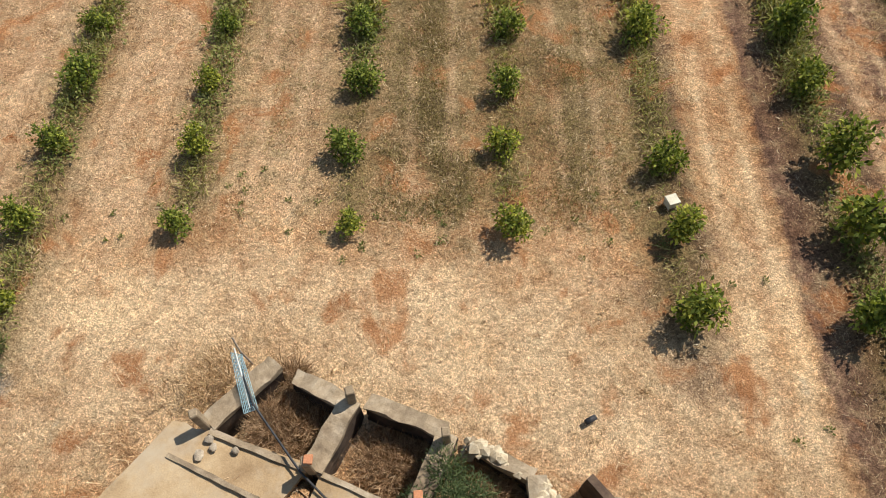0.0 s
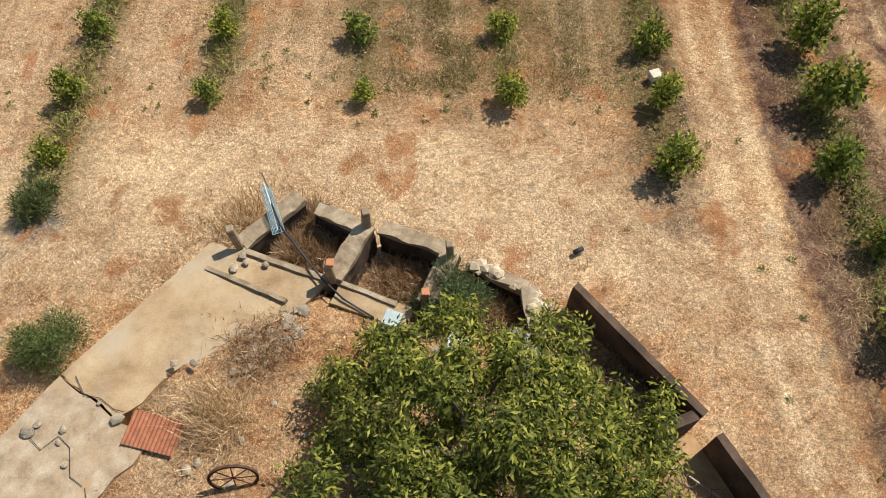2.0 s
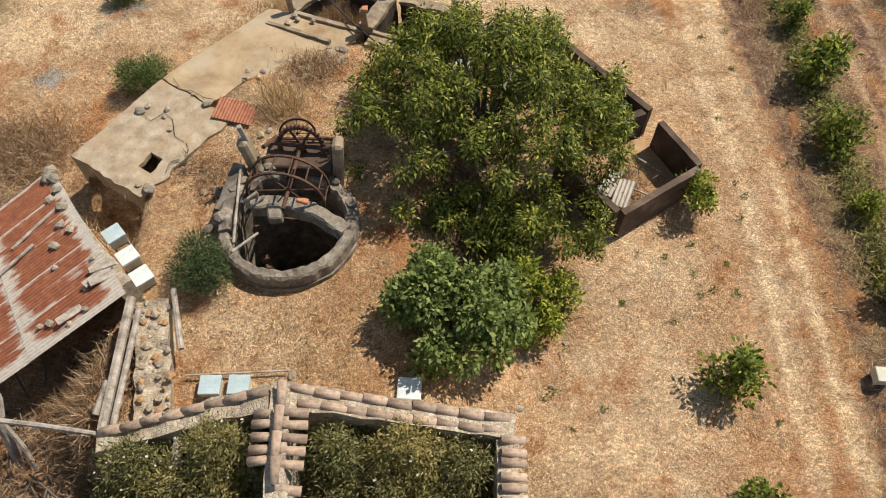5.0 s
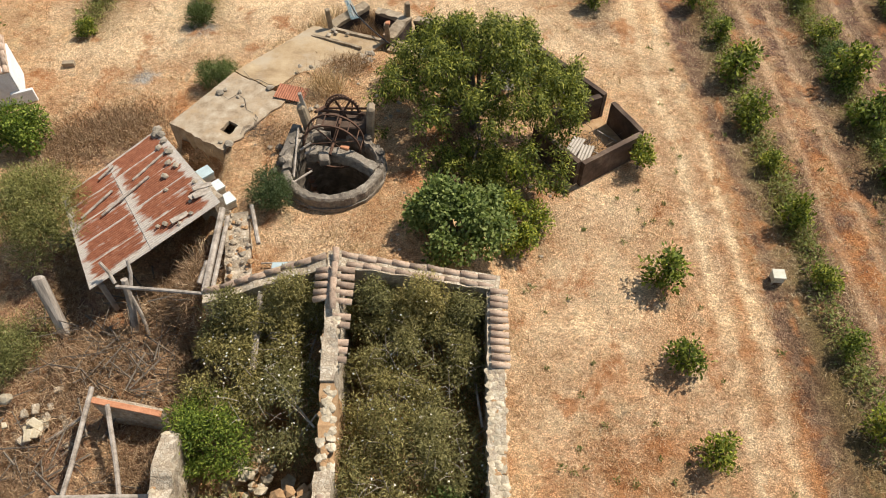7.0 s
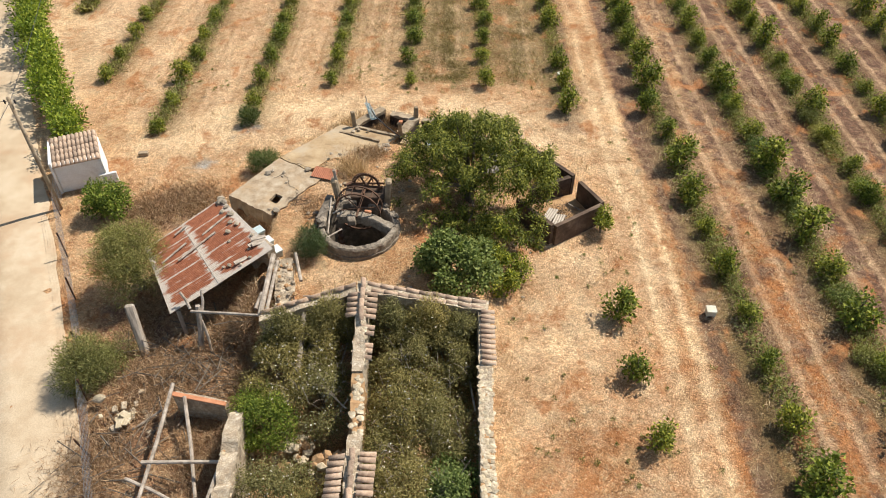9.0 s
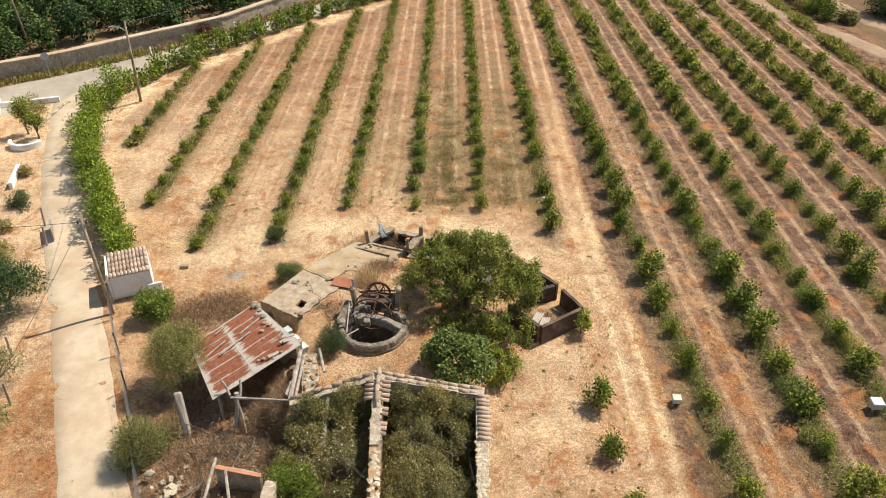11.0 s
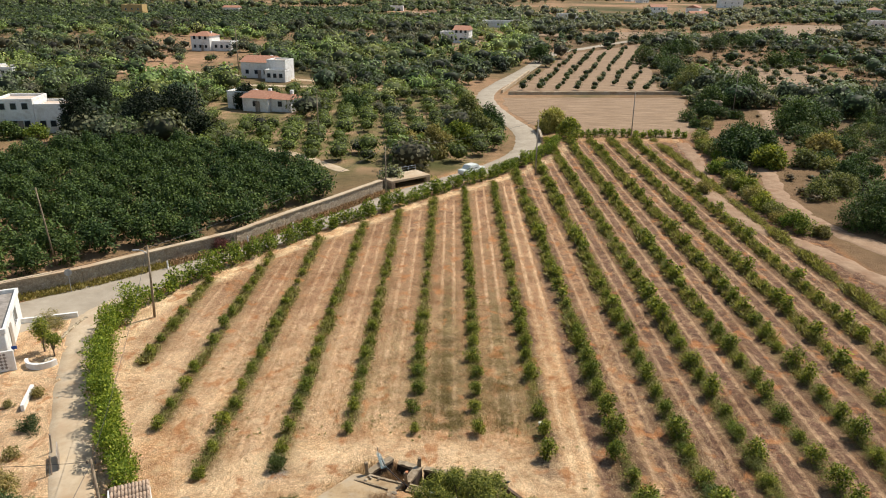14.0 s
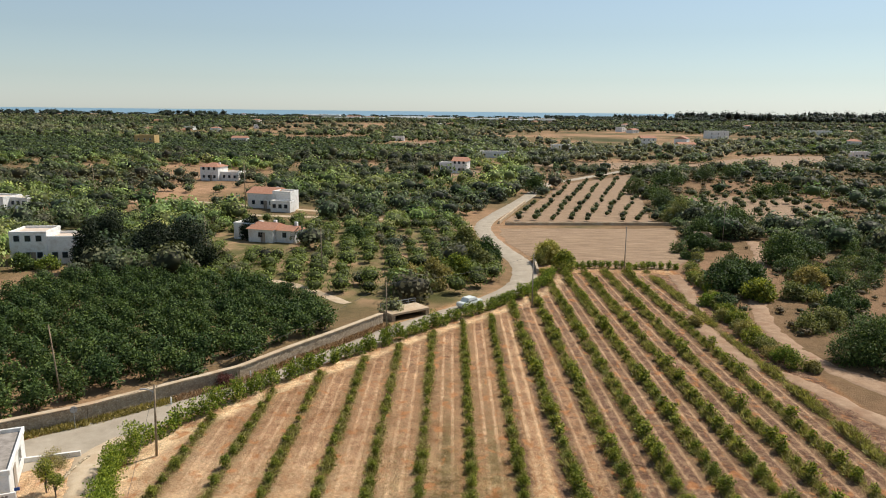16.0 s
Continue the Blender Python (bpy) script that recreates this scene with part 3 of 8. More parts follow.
    litter = np.maximum(litter, 0.75 * np.exp(-((X - 5.3) / 0.75) ** 2) * smooth01(2.2, 4.6, Y) * (1 - smooth01(13, 18, Y)))
    litter = np.maximum(litter, 0.3 * np.exp(-((X + 4.6) / 1.0) ** 2 - ((Y + 3.3) / 1.5) ** 2))
    for k, w in ((4, 0.25), (5, 0.72), (6, 0.6)):
        grey = np.maximum(grey, w * np.exp(-((X - row_x(k, Y) - 1.87) / (1.5 - 0.8 * smooth01(12, 24, Y))) ** 2) * smooth01(6.4, 10.4, Y + 0.9 * np.sin(X * 1.7) + 0.6 * np.sin(X * 4.1 + 1)) * (1 - 0.7 * smooth01(20, 34, Y)) * (1 - smooth01(40, 52, Y)))
        grey = np.maximum(grey, w * 0.35 * np.exp(-((X - row_x(k, Y) - 1.87) / 0.35) ** 2) * smooth01(8, 10, Y) * (1 - smooth01(38, 48, Y)))
    pale = np.maximum(pale, np.exp(-((Y - bend + 0.6) / 2.0) ** 2) * smooth01(-16, -12, X) * (1 - smooth01(4, 7, X)))
    pale = np.maximum(pale, 0.7 * np.exp(-((X - 2.6) / 1.6) ** 2 - ((Y + 10) / 3.0) ** 2))
    pale = np.maximum(pale, 0.6 * np.exp(-((X + 3.6) / 1.6) ** 2 - ((Y + 7.2) / 1.0) ** 2))
    pale = np.maximum(pale, 0.8 * np.exp(-((X + 4.4) / 1.1) ** 2 - ((Y + 1.8) / 1.6) ** 2))
    pale = np.maximum(pale, 0.65 * np.exp(-((X - 4.2) / 2.4) ** 2 - ((Y + 6.5) / 5.5) ** 2))
    pale = np.maximum(pale, 0.6 * (1 - smooth01(-19, -16.5, X)) * (Y < 27) + 0.4 * field * (X < -1) * (1 - smooth01(20, 34, Y)))
    pale = np.maximum(pale, 0.35 * np.exp(-((X - 6.6) / 2.2) ** 2) * (1 - smooth01(4, 12, Y)))
    ash = np.maximum(np.exp(-((X + 10.8) / 0.5) ** 2 - ((Y - 0.9) / 0.4) ** 2), np.exp(-((X + 9.4) / 0.6) ** 2 - ((Y - 3.7) / 0.5) ** 2))
    col = np.stack([litter, grey, pale, ash], -1).astype(np.float32)
    wheel = np.exp(-((np.abs(aisle) - 0.5) / 0.2) ** 2) * rut
    Z = Z - 0.035 * wheel
    me.vertices.foreach_set("co", np.stack([X, Y, Z], -1).astype(np.float32).ravel())
    at = me.attributes.new("aisle", "FLOAT_COLOR", "POINT")
    at.data.foreach_set("color", np.stack([np.abs(aisle), rut, rut, rut], -1).astype(np.float32).ravel())
    meadow = smooth01(64, 72, Y) * (1 - smooth01(136, 150, Y)) * smooth01(-62, -48, X) * (1 - smooth01(2, 6, X))
    at = me.attributes.new("meadow", "FLOAT", "POINT")
    at.data.foreach_set("value", meadow.astype(np.float32).ravel())
    at = me.attributes.new("tilled", "FLOAT", "POINT")
    at.data.foreach_set("value", (field * smooth01(9, 30, Y)).astype(np.float32).ravel())
    at = me.attributes.new("cover", "FLOAT_COLOR", "POINT")
    at.data.foreach_set("color", col.ravel())
    far = np.clip(smooth01(88, 100, Y) + (X < -27) * smooth01(26, 34, Y) + smooth01(37, 39, X), 0, 1)
    hx, hy = [p[0] for p in HEDGE[5:]], [p[1] for p in HEDGE[5:]]
    far = np.maximum(far, smooth01(6, 10, Y - np.interp(X, hx, hy)) * (X > -27) * (X < 17))
    col = np.stack([worn, weed, red, far], -1).astype(np.float32)
    at = me.attributes.new("soil", "FLOAT_COLOR", "POINT")
    at.data.foreach_set("color", col.ravel())
    me.update(calc_edges=True)
    m, nt, p = nodes_of("dry farm soil")
    tc = nt.nodes.new("ShaderNodeTexCoord").outputs["Object"]
    a = nt.nodes.new("ShaderNodeAttribute")
    a.attribute_name = "soil"
    sp = nt.nodes.new("ShaderNodeSeparateColor")
    nt.links.new(a.outputs["Color"], sp.inputs[0])
    cv = nt.nodes.new("ShaderNodeAttribute")
    cv.attribute_name = "cover"
    cs = nt.nodes.new("ShaderNodeSeparateColor")
    nt.links.new(cv.outputs["Color"], cs.inputs[0])
    big, mid, fine = noise_tex(nt, 0.3, 8, 0.7, tc), noise_tex(nt, 1.6, 9, 0.75, tc, None, 0, 0.6), noise_tex(nt, 22, 8, 0.8, tc)
    patch = noise_tex(nt, 0.75, 9, 0.72, tc)
    straw = noise_tex(nt, 11, 10, 0.82, tc, None, 0, 1.6)
    straw2 = noise_tex(nt, 4.5, 10, 0.8, tc, (1.0, 1.7, 1.0), 0.6, 1.2)
    strand, gap = straw, straw2

    def cut(v, lo, hi):
        return ramp(nt, v, [(lo, (0, 0, 0)), (hi, (1, 1, 1))])

    def over(mask, tex, lo, hi, gain=1.0):
        """Where a mask and a texture together pass a threshold."""
        k = math_node(nt, "ADD", math_node(nt, "MULTIPLY", mask, 0.5 * gain), math_node(nt, "MULTIPLY", tex, 1.0))
        return cut(k, lo, hi)

    c = ramp(nt, mid, [(0.32, (0.27, 0.135, 0.064)), (0.45, (0.46, 0.265, 0.135)), (0.55, (0.61, 0.39, 0.215)), (0.68, (0.77, 0.54, 0.33))])
    c = mix_col(nt, over(sp.outputs[2], patch, 0.56, 0.68, 0.5), c, ramp(nt, mid, [(0.35, (0.3, 0.115, 0.04)), (0.65, (0.5, 0.245, 0.105))]))
    c = mix_col(nt, over(cs.outputs[2], patch, 0.52, 0.76, 0.85), c, ramp(nt, mid, [(0.35, (0.48, 0.31, 0.175)), (0.65, (0.8, 0.585, 0.375))]))
    till = nt.nodes.new("ShaderNodeAttribute")
    till.attribute_name = "tilled"
    c = mix_col(nt, math_node(nt, "MULTIPLY", till.outputs["Fac"], 0.85, True), c, ramp(nt, mid, [(0.32, (0.205, 0.108, 0.062)), (0.5, (0.345, 0.2, 0.117)), (0.68, (0.5, 0.318, 0.2))]))
    c = mix_col(nt, over(cs.outputs[0], patch, 0.6, 0.78, 0.95), c, ramp(nt, mid, [(0.32, (0.075, 0.042, 0.03)), (0.5, (0.2, 0.118, 0.08)), (0.68, (0.4, 0.265, 0.175))]))
    c = mix_col(nt, over(cs.outputs[1], mid, 0.5, 0.74, 0.95), c, ramp(nt, patch, [(0.35, (0.14, 0.1, 0.048)), (0.65, (0.32, 0.235, 0.122))]))
    al = nt.nodes.new("ShaderNodeAttribute")
    al.attribute_name = "aisle"
    av = nt.nodes.new("ShaderNodeSeparateColor")
    nt.links.new(al.outputs["Color"], av.inputs[0])
    off = math_node(nt, "ADD", math_node(nt, "SUBTRACT", av.outputs[0], 0.5), math_node(nt, "MULTIPLY", math_node(nt, "SUBTRACT", mid, 0.5), 0.35))
    line = ramp(nt, math_node(nt, "ABSOLUTE", off), [(0.07, (1, 1, 1)), (0.2, (0, 0, 0))])
    # Thin dark line outside each rut: its edge shadow, painted into the soil colour.
    edge = ramp(nt, math_node(nt, "ABSOLUTE", math_node(nt, "SUBTRACT", off, 0.26)), [(0.02, (1, 1, 1)), (0.09, (0, 0, 0))])
    gaps = ramp(nt, patch, [(0.36, (0.3, 0.3, 0.3)), (0.56, (1, 1, 1))])
    c = mix_col(nt, math_node(nt, "MULTIPLY", math_node(nt, "MULTIPLY", line, av.outputs[1]), gaps, True), c, ramp(nt, mid, [(0.35, (0.47, 0.305, 0.175)), (0.65, (0.73, 0.505, 0.315))]))
    c = mix_col(nt, math_node(nt, "MULTIPLY", math_node(nt, "MULTIPLY", edge, av.outputs[1]), 0.55, True), c, (0.24, 0.145, 0.075))
    wfac = math_node(nt, "MULTIPLY", sp.outputs[0], ramp(nt, mid, [(0.25, (0.5, 0.5, 0.5)), (0.48, (1, 1, 1))]), True)
    c = mix_col(nt, wfac, c, ramp(nt, mid, [(0.35, (0.58, 0.41, 0.235)), (0.65, (0.86, 0.66, 0.42))]))
    c = mix_col(nt, over(cv.outputs["Alpha"], mid, 0.62, 0.85, 1.0), c, (0.33, 0.31, 0.28))
    gfac = math_node(nt, "MULTIPLY", sp.outputs[1], ramp(nt, mid, [(0.3, (0.45, 0.45, 0.45)), (0.6, (1, 1, 1))]), True)
    c = mix_col(nt, gfac, c, (0.16, 0.12, 0.05))
    c = mix_col(nt, 0.85, c, ramp(nt, big, [(0.35, (0.6, 0.53, 0.46)), (0.5, (0.88, 0.88, 0.88)), (0.65, (1.12, 1.12, 1.09))]), "MULTIPLY")
    c = mix_col(nt, 0.9, c, ramp(nt, strand, [(0.34, (0.36, 0.31, 0.27)), (0.5, (1.0, 1.0, 1.0)), (0.64, (1.9, 1.88, 1.85))]), "MULTIPLY")
    c = mix_col(nt, 0.9, c, ramp(nt, gap, [(0.34, (0.45, 0.4, 0.36)), (0.48, (1.0, 1.0, 1.0)), (0.66, (1.3, 1.3, 1.28))]), "MULTIPLY")
    spot = noise_tex(nt, 0.6, 7, 0.62, tc, (1.3, 1.1, 1.0), 2.0, 0.4)
    c = mix_col(nt, math_node(nt, "MULTIPLY", cut(spot, 0.555, 0.64), 0.8), c, ramp(nt, mid, [(0.35, (0.3, 0.115, 0.042)), (0.65, (0.5, 0.235, 0.098))]))
    c = mix_col(nt, 1.0, c, ramp(nt, fine, [(0.3, (0.4, 0.37, 0.34)), (0.5, (1, 1, 1)), (0.7, (1.6, 1.6, 1.58))]), "MULTIPLY")
    speck = noise_tex(nt, 55, 4, 0.65, tc)
    c = mix_col(nt, 0.8, c, ramp(nt, speck, [(0.36, (0.5, 0.46, 0.42)), (0.5, (1, 1, 1)), (0.64, (1.55, 1.55, 1.53))]), "MULTIPLY")
    far1 = ramp(nt, noise_tex(nt, 0.012, 6, 0.6, tc), [(0.33, (0.07, 0.072, 0.03)), (0.42, (0.13, 0.105, 0.05)), (0.5, (0.25, 0.16, 0.088)), (0.62, (0.4, 0.24, 0.145))])
    far1 = mix_col(nt, 0.7, far1, ramp(nt, noise_tex(nt, 0.4, 6, 0.7, tc), [(0.3, (0.5, 0.55, 0.5)), (0.7, (1.3, 1.25, 1.2))]), "MULTIPLY")
    far1 = mix_col(nt, math_node(nt, "MULTIPLY", sp.outputs[2], 0.5, True), far1, ramp(nt, patch, [(0.35, (0.12, 0.07, 0.04)), (0.65, (0.24, 0.142, 0.082))]))
    md = nt.nodes.new("ShaderNodeAttribute")
    md.attribute_name = "meadow"
    far1 = mix_col(nt, md.outputs["Fac"], far1, ramp(nt, noise_tex(nt, 0.12, 6, 0.65, tc), [(0.36, (0.085, 0.085, 0.03)), (0.48, (0.16, 0.135, 0.058)), (0.62, (0.34, 0.22, 0.125))]))
    c = mix_col(nt, a.outputs["Alpha"], c, far1)
    nt.links.new(c, p.inputs["Base Color"])
    p.inputs["Roughness"].default_value = 0.95
    p.inputs["Specular IOR Level"].default_value = 0.1
    hgt = math_node(nt, "ADD", math_node(nt, "ADD", straw, straw2), math_node(nt, "MULTIPLY", mid, 1.5))
    bump(nt, p, hgt, 0.85, 0.08)
    me.materials.append(m)
    tagged(new("ground", me), "dry straw-coloured farmland with worn wheel tracks", "ground", kind="structure")


make_ground()


def sea():
    m, nt, p = nodes_of("calm sea")
    nt.links.new(ramp(nt, noise_tex(nt, 0.004, 4, 0.6), [(0.3, (0.1, 0.2, 0.27)), (0.7, (0.15, 0.27, 0.34))]), p.inputs["Base Color"])
    p.inputs["Roughness"].default_value = 0.35
    bm = bmesh.new()
    vs = [bm.verts.new(q) for q in ((-4500, 2150, -2), (4500, 2150, -2), (4500, 4900, -2), (-4500, 4900, -2))]
    bm.faces.new(vs)
    tagged(part("water", bm, m), "calm blue sea on the horizon", "sea", kind="structure")


sea()

ROAD = ((-46, 14.0), (-39, 18.0), (-33, 22.6), (-27.6, 28.6), (-22.2, 35.8), (-17.6, 41.6), (-12.6, 48.4), (-6.9, 56.4), (-1.4, 63.2), (4.2, 69.8), (9.4, 78.6), (11.7, 86.5), (11.9, 97), (9.2, 110), (6.8, 126), (7.0, 140), (11.5, 158), (19.8, 185), (34, 234), (48, 256), (79, 300), (110, 330))
bm, ROAD_LINE = ribbon(ROAD, [4.0, 4.6, 5.8, 5.0] + [3.3] * 6 + [3.6, 4.2, 4.0] + [3.8] * 9, 0.03, 1.0, 0.25)
tagged(part("road", bm, ASPHALT, smooth=True), "pale worn asphalt country road", "road", kind="structure")
LANE = ((-4.8, -30), (-8.0, -22), (-11.0, -15.2), (-14.25, -8.7), (-17.1, -2.9), (-20.4, 3.4), (-24.0, 10.6), (-26.6, 17.2), (-27.9, 22.6), (-28.2, 27.4))
bm, LANE_LINE = ribbon(LANE, [2.4, 2.4, 2.3, 2.2, 2.15, 2.15, 2.15, 2.3, 3.6, 6.4], 0.015, 0.6, 0.12)
tagged(part("road", bm, DIRT_LANE, smooth=True), "pale dirt farm lane with dusty wheel marks", "road", kind="structure")
TRACK = ((44, 22), (40, 27.6), (37.6, 34), (35.6, 40.6), (33.0, 45.6), (31.9, 52), (32.3, 61), (34.6, 72), (36.4, 82), (37.0, 89))
bm, TRACK_LINE = ribbon(TRACK, [2.1] * 10, 0.015, 1.0, 0.7)
tagged(part("road", bm, TRACK_SOIL, smooth=True), "dirt track along the orchard", "road", kind="structure")
TRACK2 = ((47, 33), (43.5, 39), (41, 44.5), (40.0, 50), (40.6, 60), (44, 72), (48.5, 82), (54, 96), (60, 110), (63, 122))
bm, TRACK2_LINE = ribbon(TRACK2, [3.6, 3.4, 2.6, 2.4, 2.4, 2.4, 2.4, 2.4, 2.4, 2.4], 0.015, 1.0, 0.7)
tagged(part("road", bm, TRACK_SOIL, smooth=True), "reddish dirt track between bushes", "road", kind="structure")

# ---- orchard rows ----


def citrus_meshes(count, n, size):
    """Young citrus trees: a crown mesh and a trunk mesh each, one metre wide."""
    out = []
    for i in range(count):
        rs = np.random.default_rng(100 + i)
        cl = blob_clumps(1.0, 0.82, 0.06, 17, 0.2, rs)
        pos, ax, nr = shell(n, cl, 0.6, 0.15, 0.7, rs)
        ln = size * rs.uniform(0.6, 1.3, n)
        crown = quads_mesh("crown", leaves(pos, ax, nr, ln, ln * 0.5), LEAF_CITRUS)
        trunk = mesh_of(limbs(bmesh.new(), (0, 0, 0), [c[:3] for c in cl[:5]], 0.035, 0.012), "trunk", BARK)
        out.append((crown, trunk))
    return out


CITRUS = citrus_meshes(7, 900, 0.1)


def plant_citrus(x, y, s, first={}):
    i = R.randrange(len(CITRUS))
    m = Matrix.LocRotScale((x, y, float(gz(x, y)) - 0.02), Euler((R.uniform(-0.08, 0.08), R.uniform(-0.08, 0.08), R.uniform(0, 6.28))), (s, s, s * R.uniform(0.9, 1.2)))
    if i not in first:
        t = thing("citrus_tree", "young citrus tree with glossy green leaves in dry soil", "tree", group="citrus trees in rows")
        part("crown", CITRUS[i][0], None, t)
        part("trunk", CITRUS[i][1], None, t)
        first[i] = t
        t.matrix_basis = m
        return
    t = copy_thing(first[i], m)
    t.matrix_basis = m


STEP = 2.15


def row_size(k):
    """Smallest and largest crown in a row: the rows beyond the main track are older."""
    return (0.85, 1.75) if k >= 8 else (1.0, 1.35) if k >= 6 else (0.75, 1.15)


EXTRA = ((5.42, 7.6, 1.15), (9.1, 5.4, 1.35))


def orchard():
    near, far = [], []
    for k in range(len(ROW_X)):
        end = row_end(k)
        first = -12 if k >= 8 else math.ceil((ROW_Y0[k] - 0.8 - 7.7) / STEP)
        for j in range(first, 60):
            y = 7.7 + STEP * j + R.uniform(-0.14, 0.14)
            if y > end - 0.5:
                break
            if R.random() < (0.03 if k >= 8 else 0.05) and j > first:
                continue
            x = row_x(k, y) + R.uniform(-0.12, 0.12)
            if any(math.hypot(x - a, y - b) < 1.1 for a, b, _ in EXTRA):
                continue
            lo, hi = row_size(k)
            s = lo + (hi - lo) * R.random() ** 1.3
            if k >= 8 and y < 4:
                x += 0.03 * (4 - y)
            if k == 15 and y < 16 or (k >= 13 and y > 20 and x > 33.2 - 0.5 * abs(y - 52) / 20):
                continue
            (near if y < 23 and x < 25 else far).append((x, y, s))
    for x, y, s in near:
        plant_citrus(x, y, s)
    rs = np.random.default_rng(5)
    parts_q = []
    for x, y, s in far:
        n, s = 240, s * (0.8 if x > 7 else 0.68)
        cl = blob_clumps(1.05 * s, 1.0 * s, 0.05, 8, 0.26 * s, rs)
        pos, ax, nr = shell(n, cl, 0.6, 0.1, 0.7, rs)
        pos += (x, y, 0)
        ln = 0.19 * s * rs.uniform(0.7, 1.3, n)
        parts_q.append(leaves(pos, ax, nr, ln, ln * 0.6))
    tagged(new("citrus_rows", quads_mesh("citrus_rows", np.concatenate(parts_q), LEAF_CITRUS)), "long rows of young citrus trees", "trees", kind="stuff")
    for x, y, s in ((5.75, -7.4, 1.4), (5.85, -10.0, 1.2), (6.15, -12.4, 1.05), (6.3, -14.9, 1.0), (-13.5, 3.2, 0.75), *EXTRA):
        plant_citrus(x, y, s)


orchard()


def weeds():
    """Dry and half-green weeds along the rows."""
    rs = np.random.default_rng(21)
    q = []
    for k in range(len(ROW_X)):
        y0, y1 = max(ROW_Y0[k], -20), row_end(k)
        dens = 760 if k >= 8 else (560 if k < 5 else 430)
        n = int((y1 - y0) * dens)
        y = rs.uniform(y0, y1, n)
        clump = np.array([noise.noise(Vector((k * 7.3, v * 0.35, 0))) for v in y])
        keep = clump + rs.uniform(-0.5, 0.5, n) > np.where((k in (7, 8)) & (y < 10), 0.32, 0.0)
        y = y[keep]
        n = len(y)
        x = row_x(k, y) + rs.normal(0, 0.28 if k >= 8 else 0.22, n) + (0.03 * np.maximum(4 - y, 0) if k >= 8 else 0)
        h = rs.uniform(0.1, 0.34 + 0.3 * smooth01(10, 26, y) if k >= 8 else 0.42, n) * (0.7 + 0.6 * np.clip(clump[keep] + 0.3, 0, 1))
        pos = np.stack([x, y, gz(x, y)], -1)
        pos[:, 2] += rs.uniform(0, 0.25, n) * h * 2
        ax = rs.normal(size=(n, 3)) * (0.8, 0.8, 0.5) + (0, 0, 0.6)
        q.append(leaves(pos, ax, rs.normal(size=(n, 3)) * 0.7 + (0.3, 0.2, 1.2), h * 0.9, 0.008 + 0.01 * (y > 14) + h * (0.05 + 0.07 * (y > 14))))
    q = np.concatenate(q)
    dry = rs.random(len(q)) < 0.4
    tagged(new("dry_weeds", quads_mesh("dry_weeds", q[dry], DRY_WEED)), "half-dry brown weeds along the tree rows", "weeds", kind="stuff")
    q = q[~dry]
    tagged(new("weeds", quads_mesh("weeds", q, LEAF_ROW)), "dusty green weeds along the tree rows", "weeds", kind="stuff")


weeds()


